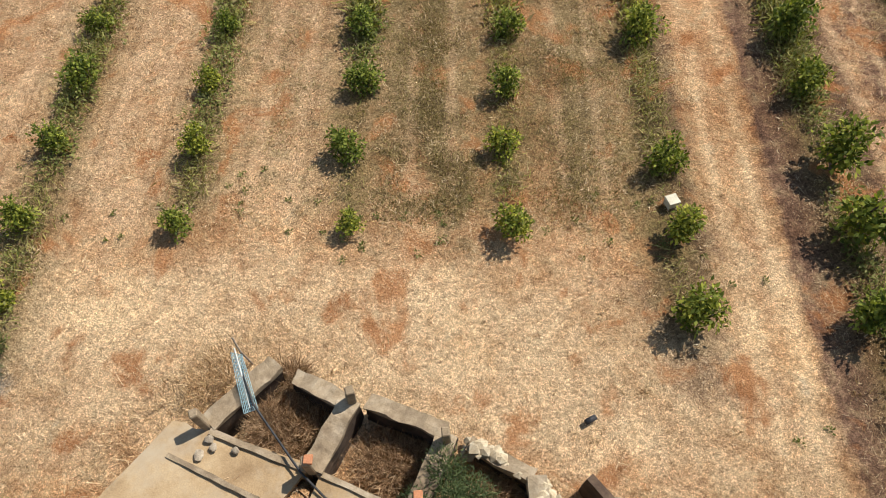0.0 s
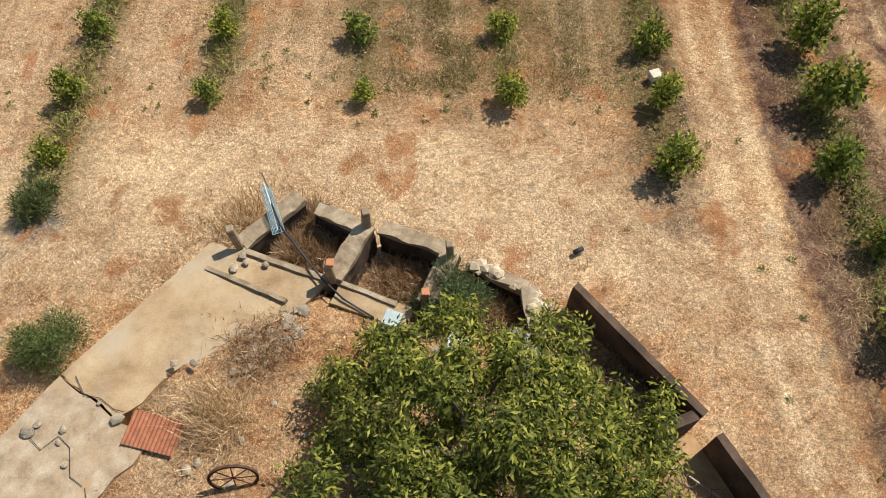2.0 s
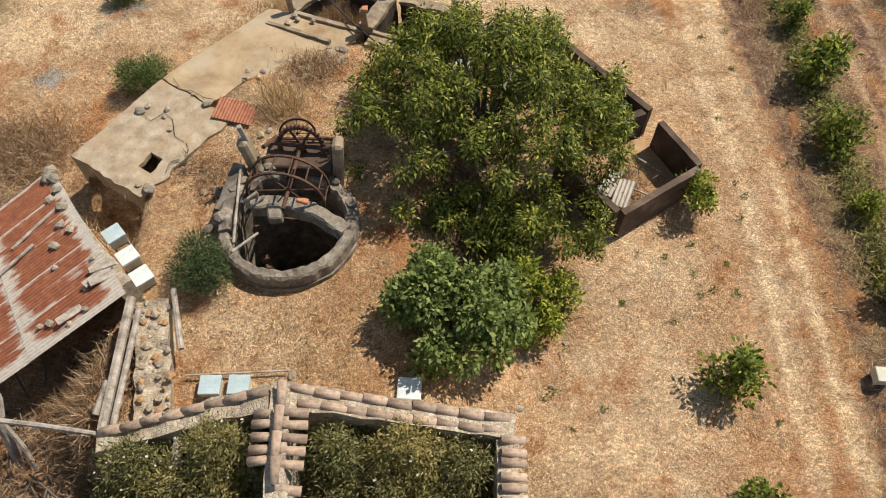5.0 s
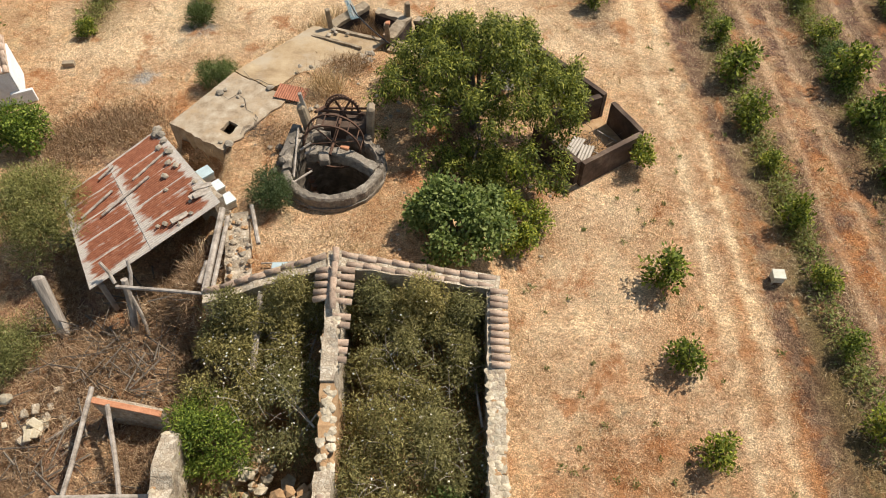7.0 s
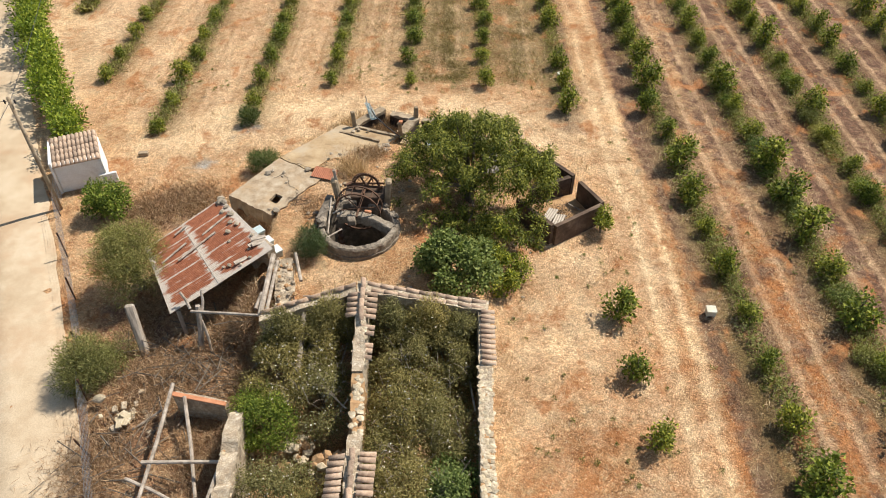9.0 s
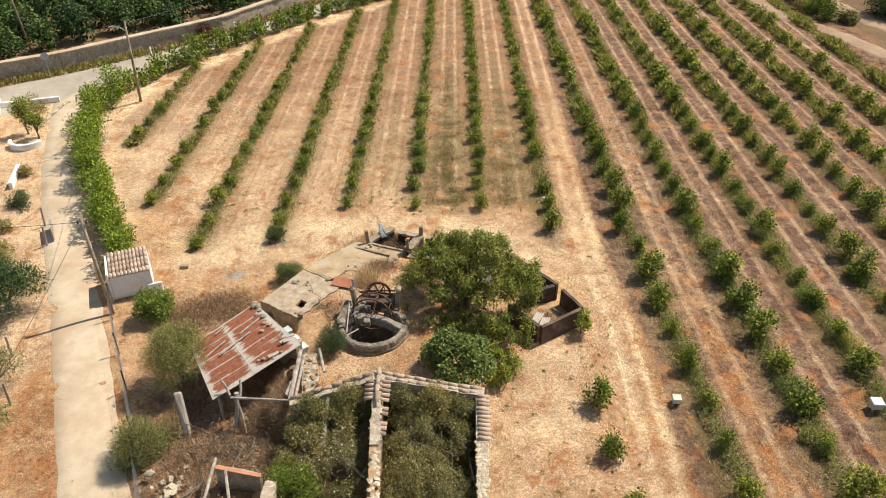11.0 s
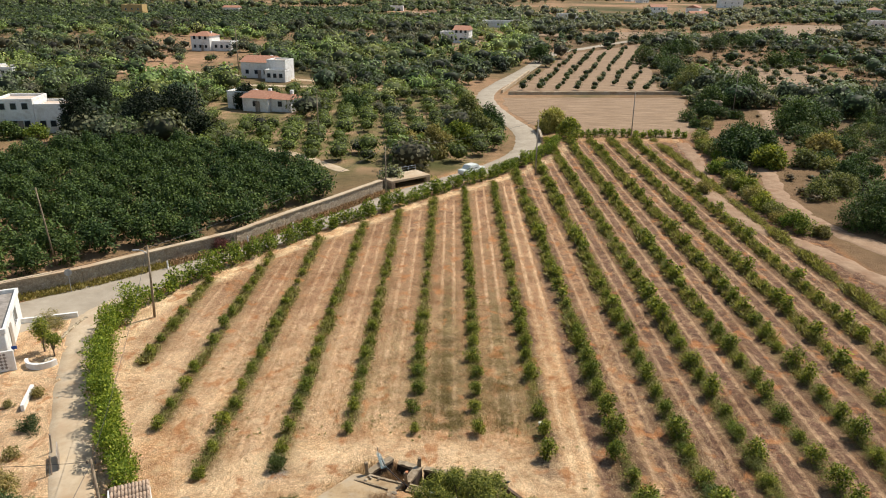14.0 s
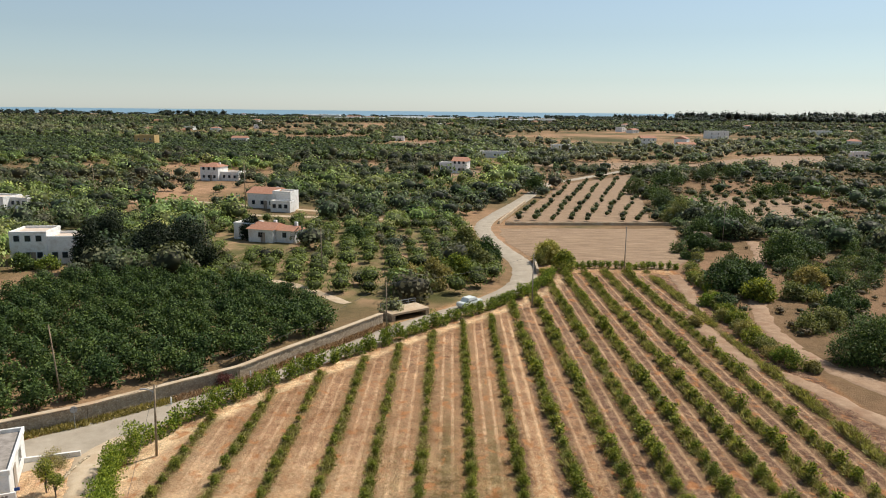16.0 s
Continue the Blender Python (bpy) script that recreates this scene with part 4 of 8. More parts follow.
def straw():
    """Mown straw lying over the near ground, and standing dry tufts."""
    rs = np.random.default_rng(33)
    n = 420000
    x, y = rs.uniform(-17, 15, n), rs.uniform(-17, 20, n)
    bad = in_slab(x, y) | (np.hypot(x - WELL[0], y - WELL[1]) < 1.7) | ((x > -6) & (x < 1.2) & (y < -8.5)) | ((np.abs(x - 7.3) < 0.9) & (rs.random(n) < 0.97))
    lane = np.min(np.hypot(x[:, None] - np.array([p.x for p in LANE_LINE])[None, ::2], y[:, None] - np.array([p.y for p in LANE_LINE])[None, ::2]), axis=1) < 1.5
    patch = np.array([noise.noise(Vector((a * 0.6, b * 0.6, 9))) for a, b in zip(x, y)])
    keep = ~bad & ~lane & (patch + rs.uniform(-0.35, 0.35, n) > 0.0)
    x, y = x[keep], y[keep]
    n = len(x)
    pos = np.stack([x, y, gz(x, y) + 0.02], -1)
    ax = rs.normal(size=(n, 3)) * (1, 1, 0.18) + (0, 0, 0.2)
    ln = 0.04 + 0.1 * rs.random(n) + 0.22 * rs.random(n) ** 6
    lying = leaves(pos, ax, np.tile((0, 0, 1.0), (n, 1)) + rs.normal(size=(n, 3)) * 0.3, ln, 0.004 + 0.005 * rs.random(n) ** 2)
    tufts = []
    spots = [(-4.15, -1.0, 0.6, 800, 0.6), (-3.92, -1.2, 0.5, 500, 0.6), (-3.2, -7.0, 0.6, 160, 0.3), (-2.7, -7.4, 0.5, 120, 0.3), (-7.6, -4.4, 0.6, 200, 0.45), (-8.3, -3.9, 0.5, 140, 0.45), (-5.4, 3.6, 0.9, 240, 0.45), (-6.2, 2.6, 0.8, 200, 0.4), (4.0, -2.2, 0.6, 260, 0.4), (-4.75, 3.8, 0.7, 700, 0.55), (-4.5, 4.4, 0.5, 300, 0.5), (-0.3, 1.9, 0.3, 160, 0.5), (2.4, -0.4, 0.7, 160, 0.35), (1.6, -9.2, 0.6, 160, 0.35), (1.7, -11.5, 0.7, 140, 0.3), (0.9, 1.9, 0.5, 140, 0.45)]
    for sx, sy, sr, cnt, hh in spots:
        px, py = sx + rs.normal(0, sr * 0.5, cnt), sy + rs.normal(0, sr * 0.5, cnt)
        tp = np.stack([px, py, np.maximum(gz(px, py), 1.3 if (sx < -3.9 and -2 < sy < 0.2) else -1)], -1)
        tufts.append(leaves(tp, rs.normal(size=(cnt, 3)) * 0.5 + (0, 0, 1), rs.normal(size=(cnt, 3)), rs.uniform(0.5, 1.2, cnt) * hh, np.full(cnt, 0.012)))
    for _ in range(1400):
        sx, sy = rs.uniform(-16, 16), rs.uniform(-16, 24)
        if (in_slab(np.array(sx), np.array(sy))) or math.hypot(sx - WELL[0], sy - WELL[1]) < 1.8 or (-6.2 < sx < 1.3 and sy < -8.4) or abs(sx - 7.3) < 0.9:
            continue
        if min((p.x - sx) ** 2 + (p.y - sy) ** 2 for p in LANE_LINE[::3]) < 2.6:
            continue
        cnt = 14
        tp = np.stack([sx + rs.normal(0, 0.08, cnt), sy + rs.normal(0, 0.08, cnt), np.full(cnt, float(gz(sx, sy)))], -1)
        tufts.append(leaves(tp, rs.normal(size=(cnt, 3)) * 0.7 + (0, 0, 0.8), rs.normal(size=(cnt, 3)), rs.uniform(0.08, 0.25, cnt), np.full(cnt, 0.018)))
    tagged(new("dry_grass", quads_mesh("dry_grass", np.concatenate([lying, *tufts]), STRAW)), "dry straw and grass tufts on the ground", "dry grass", kind="stuff")


straw()


def stubble():
    """Low dry growth standing over the whole orchard floor."""
    rs = np.random.default_rng(61)
    n = 90000
    x, y = rs.uniform(-24, 36, n), -20 + 110 * rs.random(n)
    hx, hy = [p[0] for p in HEDGE[5:]], [p[1] for p in HEDGE[5:]]
    keep = (y < np.interp(x, hx, hy) - 1.5) & (y < 91) & ((y > 9) | (x > 8.8)) & (np.abs(x - 7.1) > 0.9) & ((x < 9) | (rs.random(n) < 0.9)) & ((x > 8.8) | (rs.random(n) < 0.4))
    x, y = x[keep], y[keep]
    n = len(x)
    u = np.abs(((x - 1.47) / 3.75) % 1 - 0.5) * 3.75
    rut = np.exp(-((u - 0.52) / 0.2) ** 2)
    keep = rs.random(n) > 0.85 * rut
    x, y = x[keep], y[keep]
    n = len(x)
    h = rs.uniform(0.05, 0.2, n)
    pos = np.stack([x, y, np.zeros(n)], -1)
    q = leaves(pos, rs.normal(size=(n, 3)) * 0.7 + (0, 0, 0.7), rs.normal(size=(n, 3)) + (0, 0, 0.3), h, 0.01 + 0.02 * rs.random(n))
    tagged(new("stubble", quads_mesh("stubble", q, DEAD_BRUSH)), "low dry stubble between the tree rows", "stubble", kind="stuff")


stubble()


def hedge():
    rs = np.random.default_rng(8)
    t = thing("hedge", "bright green leafy hedge of separate bushes along the lane and road", "hedge")
    q, road_q, stem = [], [], mesh_of(tube([(0, 0, -0.05), (0.03, 0.02, 0.45), (0, 0, 0.9)], [0.03, 0.022, 0.012], 5), "stem", BARK)
    line = []
    for (xa, ya), (xb, yb) in zip(HEDGE, HEDGE[1:]):
        n = max(1, int(math.hypot(xb - xa, yb - ya) / 0.85))
        line += [(xa + (xb - xa) * i / n, ya + (yb - ya) * i / n) for i in range(n)]
    for i, (x, y) in enumerate(line):
        near = y < 24
        lump = noise.noise(Vector((x * 0.55, y * 0.55, 0)))
        s = (1.4 + 0.3 * lump if near else 1.02 + 0.5 * lump) * rs.uniform(0.82, 1.15)
        s = max(s, 0.42)
        n = int((640 if near else 350) * s)
        x, y = x + rs.normal(0, 0.14), y + rs.normal(0, 0.14)
        cl = [(x + rs.normal(0, 0.2), y + rs.normal(0, 0.2), 0.12 + 1.15 * s * f, s * rs.uniform(0.3, 0.52)) for f in (0.2, 0.35, 0.55, 0.75, 1.0)]
        pos, ax, nr = shell(n, cl, 0.55, -0.25, 0.8, rs)
        pos[:, 2] = np.maximum(pos[:, 2], 0.04)
        ln = (0.17 if near else 0.24) * rs.uniform(0.6, 1.35, n)
        (q if y < 27 else road_q).append(leaves(pos, ax, nr, ln, ln * 0.5))
        if i % 2 == 0:
            part("stem", stem, None, t, at=pose(x, y, 0, rs.normal(0, 3), rs.normal(0, 3), 0))
    part("crown", quads_mesh("crown", np.concatenate(q), LEAF_HEDGE), None, t, "bright lime-green foliage by the lane")
    part("crown", quads_mesh("crown", np.concatenate(road_q), LEAF_ROAD), None, t, "deep green foliage along the road")


hedge()


def sprouts():
    """Small green weeds sprouting in the dry ground, and grey-green weeds between the middle rows."""
    rs = np.random.default_rng(91)
    q = []
    spots = []
    for _ in range(170):
        x, y = rs.uniform(1.6, 7.0), rs.uniform(-18, 1)
        if noise.noise(Vector((x * 0.5, y * 0.5, 2))) + rs.uniform(-0.4, 0.3) > 0 and not (2.4 < x < 5.9 and -3.9 < y < 0):
            spots.append((x, y, rs.uniform(0.03, 0.12)))
    for _ in range(90):
        x = rs.uniform(-15, 14)
        y = 7.8 + rs.normal(0, 0.8) if x < 6 else rs.uniform(-16, 12)
        spots.append((x, y, rs.uniform(0.04, 0.14)))
    for x, y, r in spots:
        n = int(20 + 160 * r)
        d = unit(rs.normal(size=(n, 3)) * (1, 1, 0.6) + (0, 0, 0.5))
        pos = np.array((x, y, float(gz(x, y)) + 0.02)) + d * r * rs.random((n, 1))
        ln = rs.uniform(0.03, 0.08, n)
        q.append(leaves(pos, d, rs.normal(size=(n, 3)) + (0, 0, 1.2), ln, ln * 0.5))
    n = 64000
    k = rs.choice((4, 5, 6), n, p=(0.1, 0.55, 0.35))
    y = 7.6 + rs.exponential(7.0, n) + 0.8 * rs.random(n)
    x = np.where(k == 4, ROW_X[4], np.where(k == 5, ROW_X[5], ROW_X[6])) - 0.005 * (y - 18) + 1.87 + rs.normal(0, 0.75, n)
    clump = np.array([noise.noise(Vector((a * 0.9, b * 0.9, 5))) for a, b in zip(x, y)])
    keep = (clump + rs.uniform(-0.3, 0.3, n) > 0) & (y < 40)
    x, y = x[keep], y[keep]
    n = len(x)
    h = rs.uniform(0.04, 0.17, n)
    tagged(new("aisle_weeds", quads_mesh("aisle_weeds", leaves(np.stack([x, y, np.full(n, 0.01)], -1), rs.normal(size=(n, 3)) * 0.7 + (0, 0, 0.6), rs.normal(size=(n, 3)) + (0.2, 0.2, 1.0), h, 0.008 + 0.05 * h), DRY_WEED)), "dusty half-dry weeds between the middle rows", "weeds", kind="stuff")
    tagged(new("low_weeds", quads_mesh("low_weeds", np.concatenate(q), LEAF_SPROUT)), "small green weeds sprouting in dry ground", "weeds", kind="stuff")


sprouts()


def undergrowth():
    """Low leafy green growth joining the trees of the outer rows near the yard."""
    rs = np.random.default_rng(55)
    q = []
    for k in (2, 3, 4, 5, 8, 9, 10, 11, 12):
        y = -19.0 if k >= 8 else ROW_Y0[k] + 0.6
        while y < (44 if k >= 8 else 19):
            f = noise.noise(Vector((k * 3.7, y * 0.22, 1.5)))
            if f + rs.uniform(-0.25, 0.25) > {8: -0.15, 2: -0.1, 3: -0.1, 4: 0.0, 5: 0.15}.get(k, -0.4):
                x = row_x(k, y) + rs.normal(0, 0.16) + (0.03 * max(4 - y, 0) if k >= 8 else 0)
                r = rs.uniform(0.22, 0.45)
                n = 64
                d = unit(rs.normal(size=(n, 3)) + (0, 0, 0.5))
                pos = np.array((x, y, 0.12)) + d * (r, r, r * 0.9) * (1 - 0.5 * rs.random((n, 1)) ** 2)
                pos[:, 2] = np.maximum(pos[:, 2], 0.03)
                ln = rs.uniform(0.07, 0.14, n)
                q.append(leaves(pos, d + rs.normal(size=(n, 3)) * 0.6, d + (0, 0, 0.8), ln, ln * 0.45))
            y += 0.24
    tagged(new("undergrowth", quads_mesh("undergrowth", np.concatenate(q), LEAF_SPROUT)), "low leafy undergrowth between the row trees", "weeds", kind="stuff")


undergrowth()

# ---- cistern slab ----
U_DIR, V_DIR = Vector((-0.529, -0.849, 0)), Vector((0.849, -0.529, 0))


def slab_z(u):
    return 0.82 + 0.56 * min(1.0, u / 3.6)


def slab_piece(u0, u1, inner, hole=None, step=0.22, bm=None):
    """A thick sloping slab; u runs along its outer edge, inner(u) is its width."""
    bm = bm or bmesh.new()
    o = Vector((-5.1, 2.8, 0))
    nu = int((u1 - u0) / step)
    nv = 12
    top, low = {}, {}
    for i in range(nu + 1):
        u = u0 + (u1 - u0) * i / nu
        w = inner(u)
        for j in range(nv + 1):
            p = o + U_DIR * (u - 0.27 * w * j / nv * max(0.0, 1 - u / 2.2)) + V_DIR * (w * j / nv)
            z = slab_z(u) + 0.02 * noise.noise(p * 1.3)
            e = 0.05 * noise.noise(p * 4) if j in (0, nv) or i in (0, nu) else 0
            top[i, j] = bm.verts.new((p.x + e, p.y + e, z - (0.02 if j in (0, nv) else 0)))
            low[i, j] = bm.verts.new((p.x + e, p.y + e, z - (1.5 if j == 0 or i in (0, nu) else 0.12)))
    cut = set()
    for i in range(nu):
        for j in range(nv):
            u = u0 + (u1 - u0) * (i + 0.5) / nu
            if hole and abs(u - hole[0]) < hole[2] and abs(inner(u) * (j + 0.5) / nv - hole[1]) < hole[2]:
                cut.add((i, j))
                continue
            bm.faces.new((top[i, j], top[i, j + 1], top[i + 1, j + 1], top[i + 1, j]))
            bm.faces.new((low[i, j], low[i + 1, j], low[i + 1, j + 1], low[i, j + 1]))
    for i, j in cut:
        for di, dj, a, b in ((-1, 0, (i, j), (i, j + 1)), (1, 0, (i + 1, j), (i + 1, j + 1)), (0, -1, (i, j), (i + 1, j)), (0, 1, (i, j + 1), (i + 1, j + 1))):
            if (i + di, j + dj) not in cut:
                bm.faces.new((top[a], top[b], low[b], low[a]))
    for i in range(nu):
        for j in (0, nv):
            bm.faces.new((top[i, j], top[i + 1, j], low[i + 1, j], low[i, j]))
    for j in range(nv):
        for i in (0, nu):
            bm.faces.new((top[i, j], low[i, j], low[i, j + 1], top[i, j + 1]))
    bmesh.ops.recalc_face_normals(bm, faces=bm.faces)
    return bm


slab = thing("cistern_slab", "sloping weathered concrete cistern slab with a broken inner edge", "concrete slab")
part("slab", slab_piece(-0.1, 3.72, lambda u: 1.72 + 1.0 * float(smooth01(2.7, 0.2, u)) + 0.2 * noise.noise(Vector((u * 1.7, 0, 2))) - 0.05 * u), SLAB, slab, "smooth tan upper slab")
part("slab", slab_piece(3.76, 6.56, lambda u: 2.28 - 0.05 * (u - 3.7) + 0.14 * noise.noise(Vector((u * 2.3, 0, 5))), hole=(5.77, 1.62, 0.17), step=0.14), PALE_CONCRETE, slab, "pale cracked lower slab with a square hole")
part("lip", rough_up(masonry((-4.98, 2.2), (-3.2, 1.43), 0.09, 0.5, 0.95, 1.03, 0.16, 0.02), 0.012, 5), CONCRETE, slab, "raised broken lip across the slab")
part("kerb", masonry((-4.3, 2.66), (-2.42, 1.99), 0.12, 0.4, 0.9, 0.9, 0.16, 0.02), CONCRETE, slab, "narrow kerb along the pens")
part("kerb", masonry((-2.2, 1.92), (-0.98, 1.42), 0.1, 0.4, 0.96, 0.98, 0.16, 0.02), CONCRETE, slab, "narrow kerb along the pens")
part("ledge", rough_up(masonry((-2.25, 1.68), (-0.7, 1.12), 0.5, 0.3, 0.9, 0.92, 0.16, 0.015), 0.012, 4), SLAB, slab, "smooth tan ledge beside the pens")
ob = part("rubble_wall", masonry((-1.72, 0.8), (-0.35, 0.04), 0.34, 0.3, 0.86, 0.8, 0.14, 0.06, ragged=0.1, seed=9), STONE_MIX)
tagged(ob, "broken stump of a rubble wall below the pens", "stone wall")

# loose stones, sheet and cable on the slab
for i, (x, y, z, r) in enumerate(((-7.33, -1.46, 1.4, 0.15), (-7.18, -1.3, 1.4, 0.1), (-6.7, -1.4, 1.4, 0.1), (-6.72, -1.62, 1.4, 0.07), (-5.78, -1.2, 1.4, 0.14), (-5.0, -0.1, 1.4, 0.1), (-4.64, -0.09, 1.36, 0.1), (-6.6, -3.72, 1.4, 0.16), (-6.85, -3.6, 1.39, 0.08), (-4.38, 2.21, 0.9, 0.13), (-4.18, 2.34, 0.9, 0.1), (-4.27, 2.5, 0.9, 0.1), (-3.75, 2.3, 0.9, 0.09), (-6.5, -2.0, 1.4, 0.07), (-6.2, -0.9, 1.4, 0.05))):
    r *= 0.72
    ob = part("stone", rock(r, 0.65, i), PALE_ROCK, at=pose(x, y, z + r * 0.3, 0, 0, i * 47))
    tagged(ob, "loose pale stone lying on the slab", "stone", "stones on the slab")


for i in range(60):
    t = R.random()
    r = R.uniform(0.03, 0.09) if i % 6 else R.uniform(0.09, 0.14)
    x, y = (-2.9 - 1.0 * t + R.gauss(0, 0.2), 1.2 - 1.4 * t + R.gauss(0, 0.22))
    ob = part("stone", box(r * 1.9, r * 1.5, r * 0.9, r * 0.15, jit=r * 0.16) if i % 3 else rock(r, 0.6, 880 + i, 1), (PALE_ROCK, STONE_MIX, CONCRETE)[i % 3], at=pose(x, y, max(float(gz(x, y)), 0.62) + 0.03 + r * 0.1, R.uniform(-15, 15), R.uniform(-15, 15), i * 29))
    tagged(ob, "broken concrete rubble along the slab edge", "stone", "slab rubble")

def corrugated(length, width, pitch=0.076, amp=0.011, nl=2, sag=0.0):
    """A corrugated sheet in x (across the waves) and y (along them), with thickness."""
    n = int(width / pitch * 4)
    bm = bmesh.new()
    rows = []
    for j in range(nl + 1):
        row = []
        for i in range(n + 1):
            x = width * i / n
            row.append(bm.verts.new((x, length * j / nl, amp * math.sin(6.2832 * x / pitch) + sag * math.sin(3.14 * j / nl))))
        rows.append(row)
    for a, b in zip(rows, rows[1:]):
        for i in range(n):
            bm.faces.new((a[i], a[i + 1], b[i + 1], b[i]))
    g = bmesh.ops.extrude_face_region(bm, geom=list(bm.faces))
    bmesh.ops.translate(bm, vec=(0, 0, -0.004), verts=[v for v in g["geom"] if isinstance(v, bmesh.types.BMVert)])
    bmesh.ops.recalc_face_normals(bm, faces=bm.faces)
    return bm


bm = corrugated(0.62, 0.95)
ob = part("corrugated_sheet", bm, RUST_SHEET, at=pose(-5.62, -1.62, 1.44, 0, 3, -12) @ pose(0, 0, 0, 3, 0, 0))
tagged(ob, "small rusty corrugated iron sheet lying beside the slab", "metal sheet")

cab = tube([(-3.95, 4.2, 0.9), (-3.75, 3.6, 1.2), (-3.5, 3.1, 1.15), (-3.0, 2.5, 1.05), (-2.5, 1.9, 1.04), (-2.05, 1.5, 0.98), (-1.4, 1.1, 0.96)], 0.022, 8)
tagged(part("pipe", cab, DARK_PLASTIC, smooth=True), "dark plastic water pipe draped over the pens", "pipe")
cab = tube([(-6.76, -0.39, 1.41), (-6.5, -0.75, 1.415), (-6.2, -0.8, 1.41), (-5.9, -1.0, 1.41), (-5.7, -1.05, 1.42)], 0.007, 6)
tagged(part("cable", cab, DARK_PLASTIC, smooth=True), "thin dark cable lying on the slab", "cable")
cab = tube([(-7.3, -1.5, 1.43), (-7.0, -1.75, 1.41), (-6.75, -1.5, 1.41), (-6.5, -1.7, 1.41), (-6.35, -2.2, 1.41), (-6.1, -2.35, 1.41)], 0.006, 6)
tagged(part("cable", cab, DARK_PLASTIC, smooth=True), "thin dark cable curled on the slab", "cable")

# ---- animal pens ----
# Near-black sides: the shade inside the pens is put into the wall colour.
SHADED_PEN = surface("pen render with painted shade", [(0.3, (0.03, 0.021, 0.016)), (0.55, (0.075, 0.052, 0.038)), (0.78, (0.2, 0.15, 0.11))], 2.4, stain=(0.02, 0.015, 0.012))


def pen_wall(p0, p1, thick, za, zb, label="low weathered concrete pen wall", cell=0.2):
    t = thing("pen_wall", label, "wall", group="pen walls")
    part("wall", masonry(p0, p1, thick, -0.1, za - 0.08, zb - 0.08, cell * 0.8, 0.055), SHADED_PEN, t)
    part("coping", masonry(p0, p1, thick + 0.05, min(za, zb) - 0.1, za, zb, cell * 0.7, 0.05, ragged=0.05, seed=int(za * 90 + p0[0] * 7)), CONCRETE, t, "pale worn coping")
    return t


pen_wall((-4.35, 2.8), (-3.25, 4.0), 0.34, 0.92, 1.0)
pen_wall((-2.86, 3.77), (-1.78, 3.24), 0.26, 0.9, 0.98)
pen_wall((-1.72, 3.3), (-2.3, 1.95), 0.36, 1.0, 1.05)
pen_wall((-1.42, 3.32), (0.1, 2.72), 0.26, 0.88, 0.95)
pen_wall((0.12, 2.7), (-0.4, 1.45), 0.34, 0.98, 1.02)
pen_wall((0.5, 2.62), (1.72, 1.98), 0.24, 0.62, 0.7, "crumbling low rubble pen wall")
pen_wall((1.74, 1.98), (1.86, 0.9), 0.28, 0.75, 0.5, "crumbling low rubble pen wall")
for i in range(34):
    t = R.random()
    x, y = (0.5 + 1.25 * t, 2.62 - 0.65 * t) if i % 2 else (1.76 + 0.12 * t + R.uniform(-0.1, 0.3), 1.9 - 1.2 * t)
    r = R.uniform(0.06, 0.15)
    ob = part("stone", rock(r, 0.7, i + 40, 1), STONE, at=pose(x + R.uniform(-0.12, 0.12), y + R.uniform(-0.12, 0.12), (0.62 if R.random() < 0.7 else 0.2) + r * 0.3, 0, 0, R.uniform(0, 360)))
    tagged(ob, "pale limestone fallen from the pen wall", "stone", "wall stones")
for x, y, z, h, terr in ((-4.4, 2.78, 0.9, 0.68, 0), (-1.72, 3.26, 0.95, 0.6, 0), (0.1, 2.55, 0.95, 0.55, 0), (-2.3, 1.98, 0.95, 0.66, 1), (-0.4, 1.45, 0.95, 0.5, 1)):
    p = thing("post", "short rough concrete post with a clay cap" if terr else "short dark weathered post on a pen wall", "post", (x, y, z - 0.12), R.uniform(0, 40), group="pen posts")
    sh = box(0.17, 0.17, h + 0.1, 0.02, jit=0.015)
    part("shaft", sh, CONCRETE, p, at=pose(0, 0, 0, R.uniform(-4, 4), R.uniform(-4, 4), 0))
    if terr:
        part("cap", box(0.16, 0.16, 0.08, 0.01, jit=0.01), TERRACOTTA, p, at=pose(0.01, 0, h + 0.08, 0, 0, 0))
net = thing("wire_net", "pale blue wire net hung on a leaning pole", "wire net", (-3.95, 4.15, 0.0))
part("pole", tube([(0, 0.2, 0), (0.0, 0.05, 1.0), (-0.08, 0.16, 1.4)], 0.02, 7), OLD_WOOD, net)
NETTING = surface("pale blue netting", [(0.3, (0.24, 0.38, 0.42)), (0.7, (0.38, 0.52, 0.55))], 6, bump_s=0.1)
bm = bmesh.new()
corner = [Vector(p) for p in ((-0.12, -0.06, 1.2), (0.1, -0.1, 1.2), (0.28, -1.2, 1.04), (0.52, -1.1, 1.04))]
for i in range(9):
    f = i / 8
    a, b = corner[0].lerp(corner[1], f), corner[2].lerp(corner[3], f)
    tube([a, a.lerp(b, 0.5) + Vector((0.01 * math.sin(i), 0, 0.05)), b], 0.007, 4, bm)
for i in range(19):
    f = i / 18
    a, b = corner[0].lerp(corner[2], f), corner[1].lerp(corner[3], f)
    lift = Vector((0, 0, 0.2 * f * (1 - f)))
    tube([a + lift, b + lift], 0.007, 4, bm)
part("netting", bm, NETTING, net)
part("rail", tube([(-0.06, 0.02, 1.24), (0.18, -0.55, 1.2), (0.38, -1.1, 1.07)], 0.014, 6), WHITE_PAINT, net, "white bent rail")
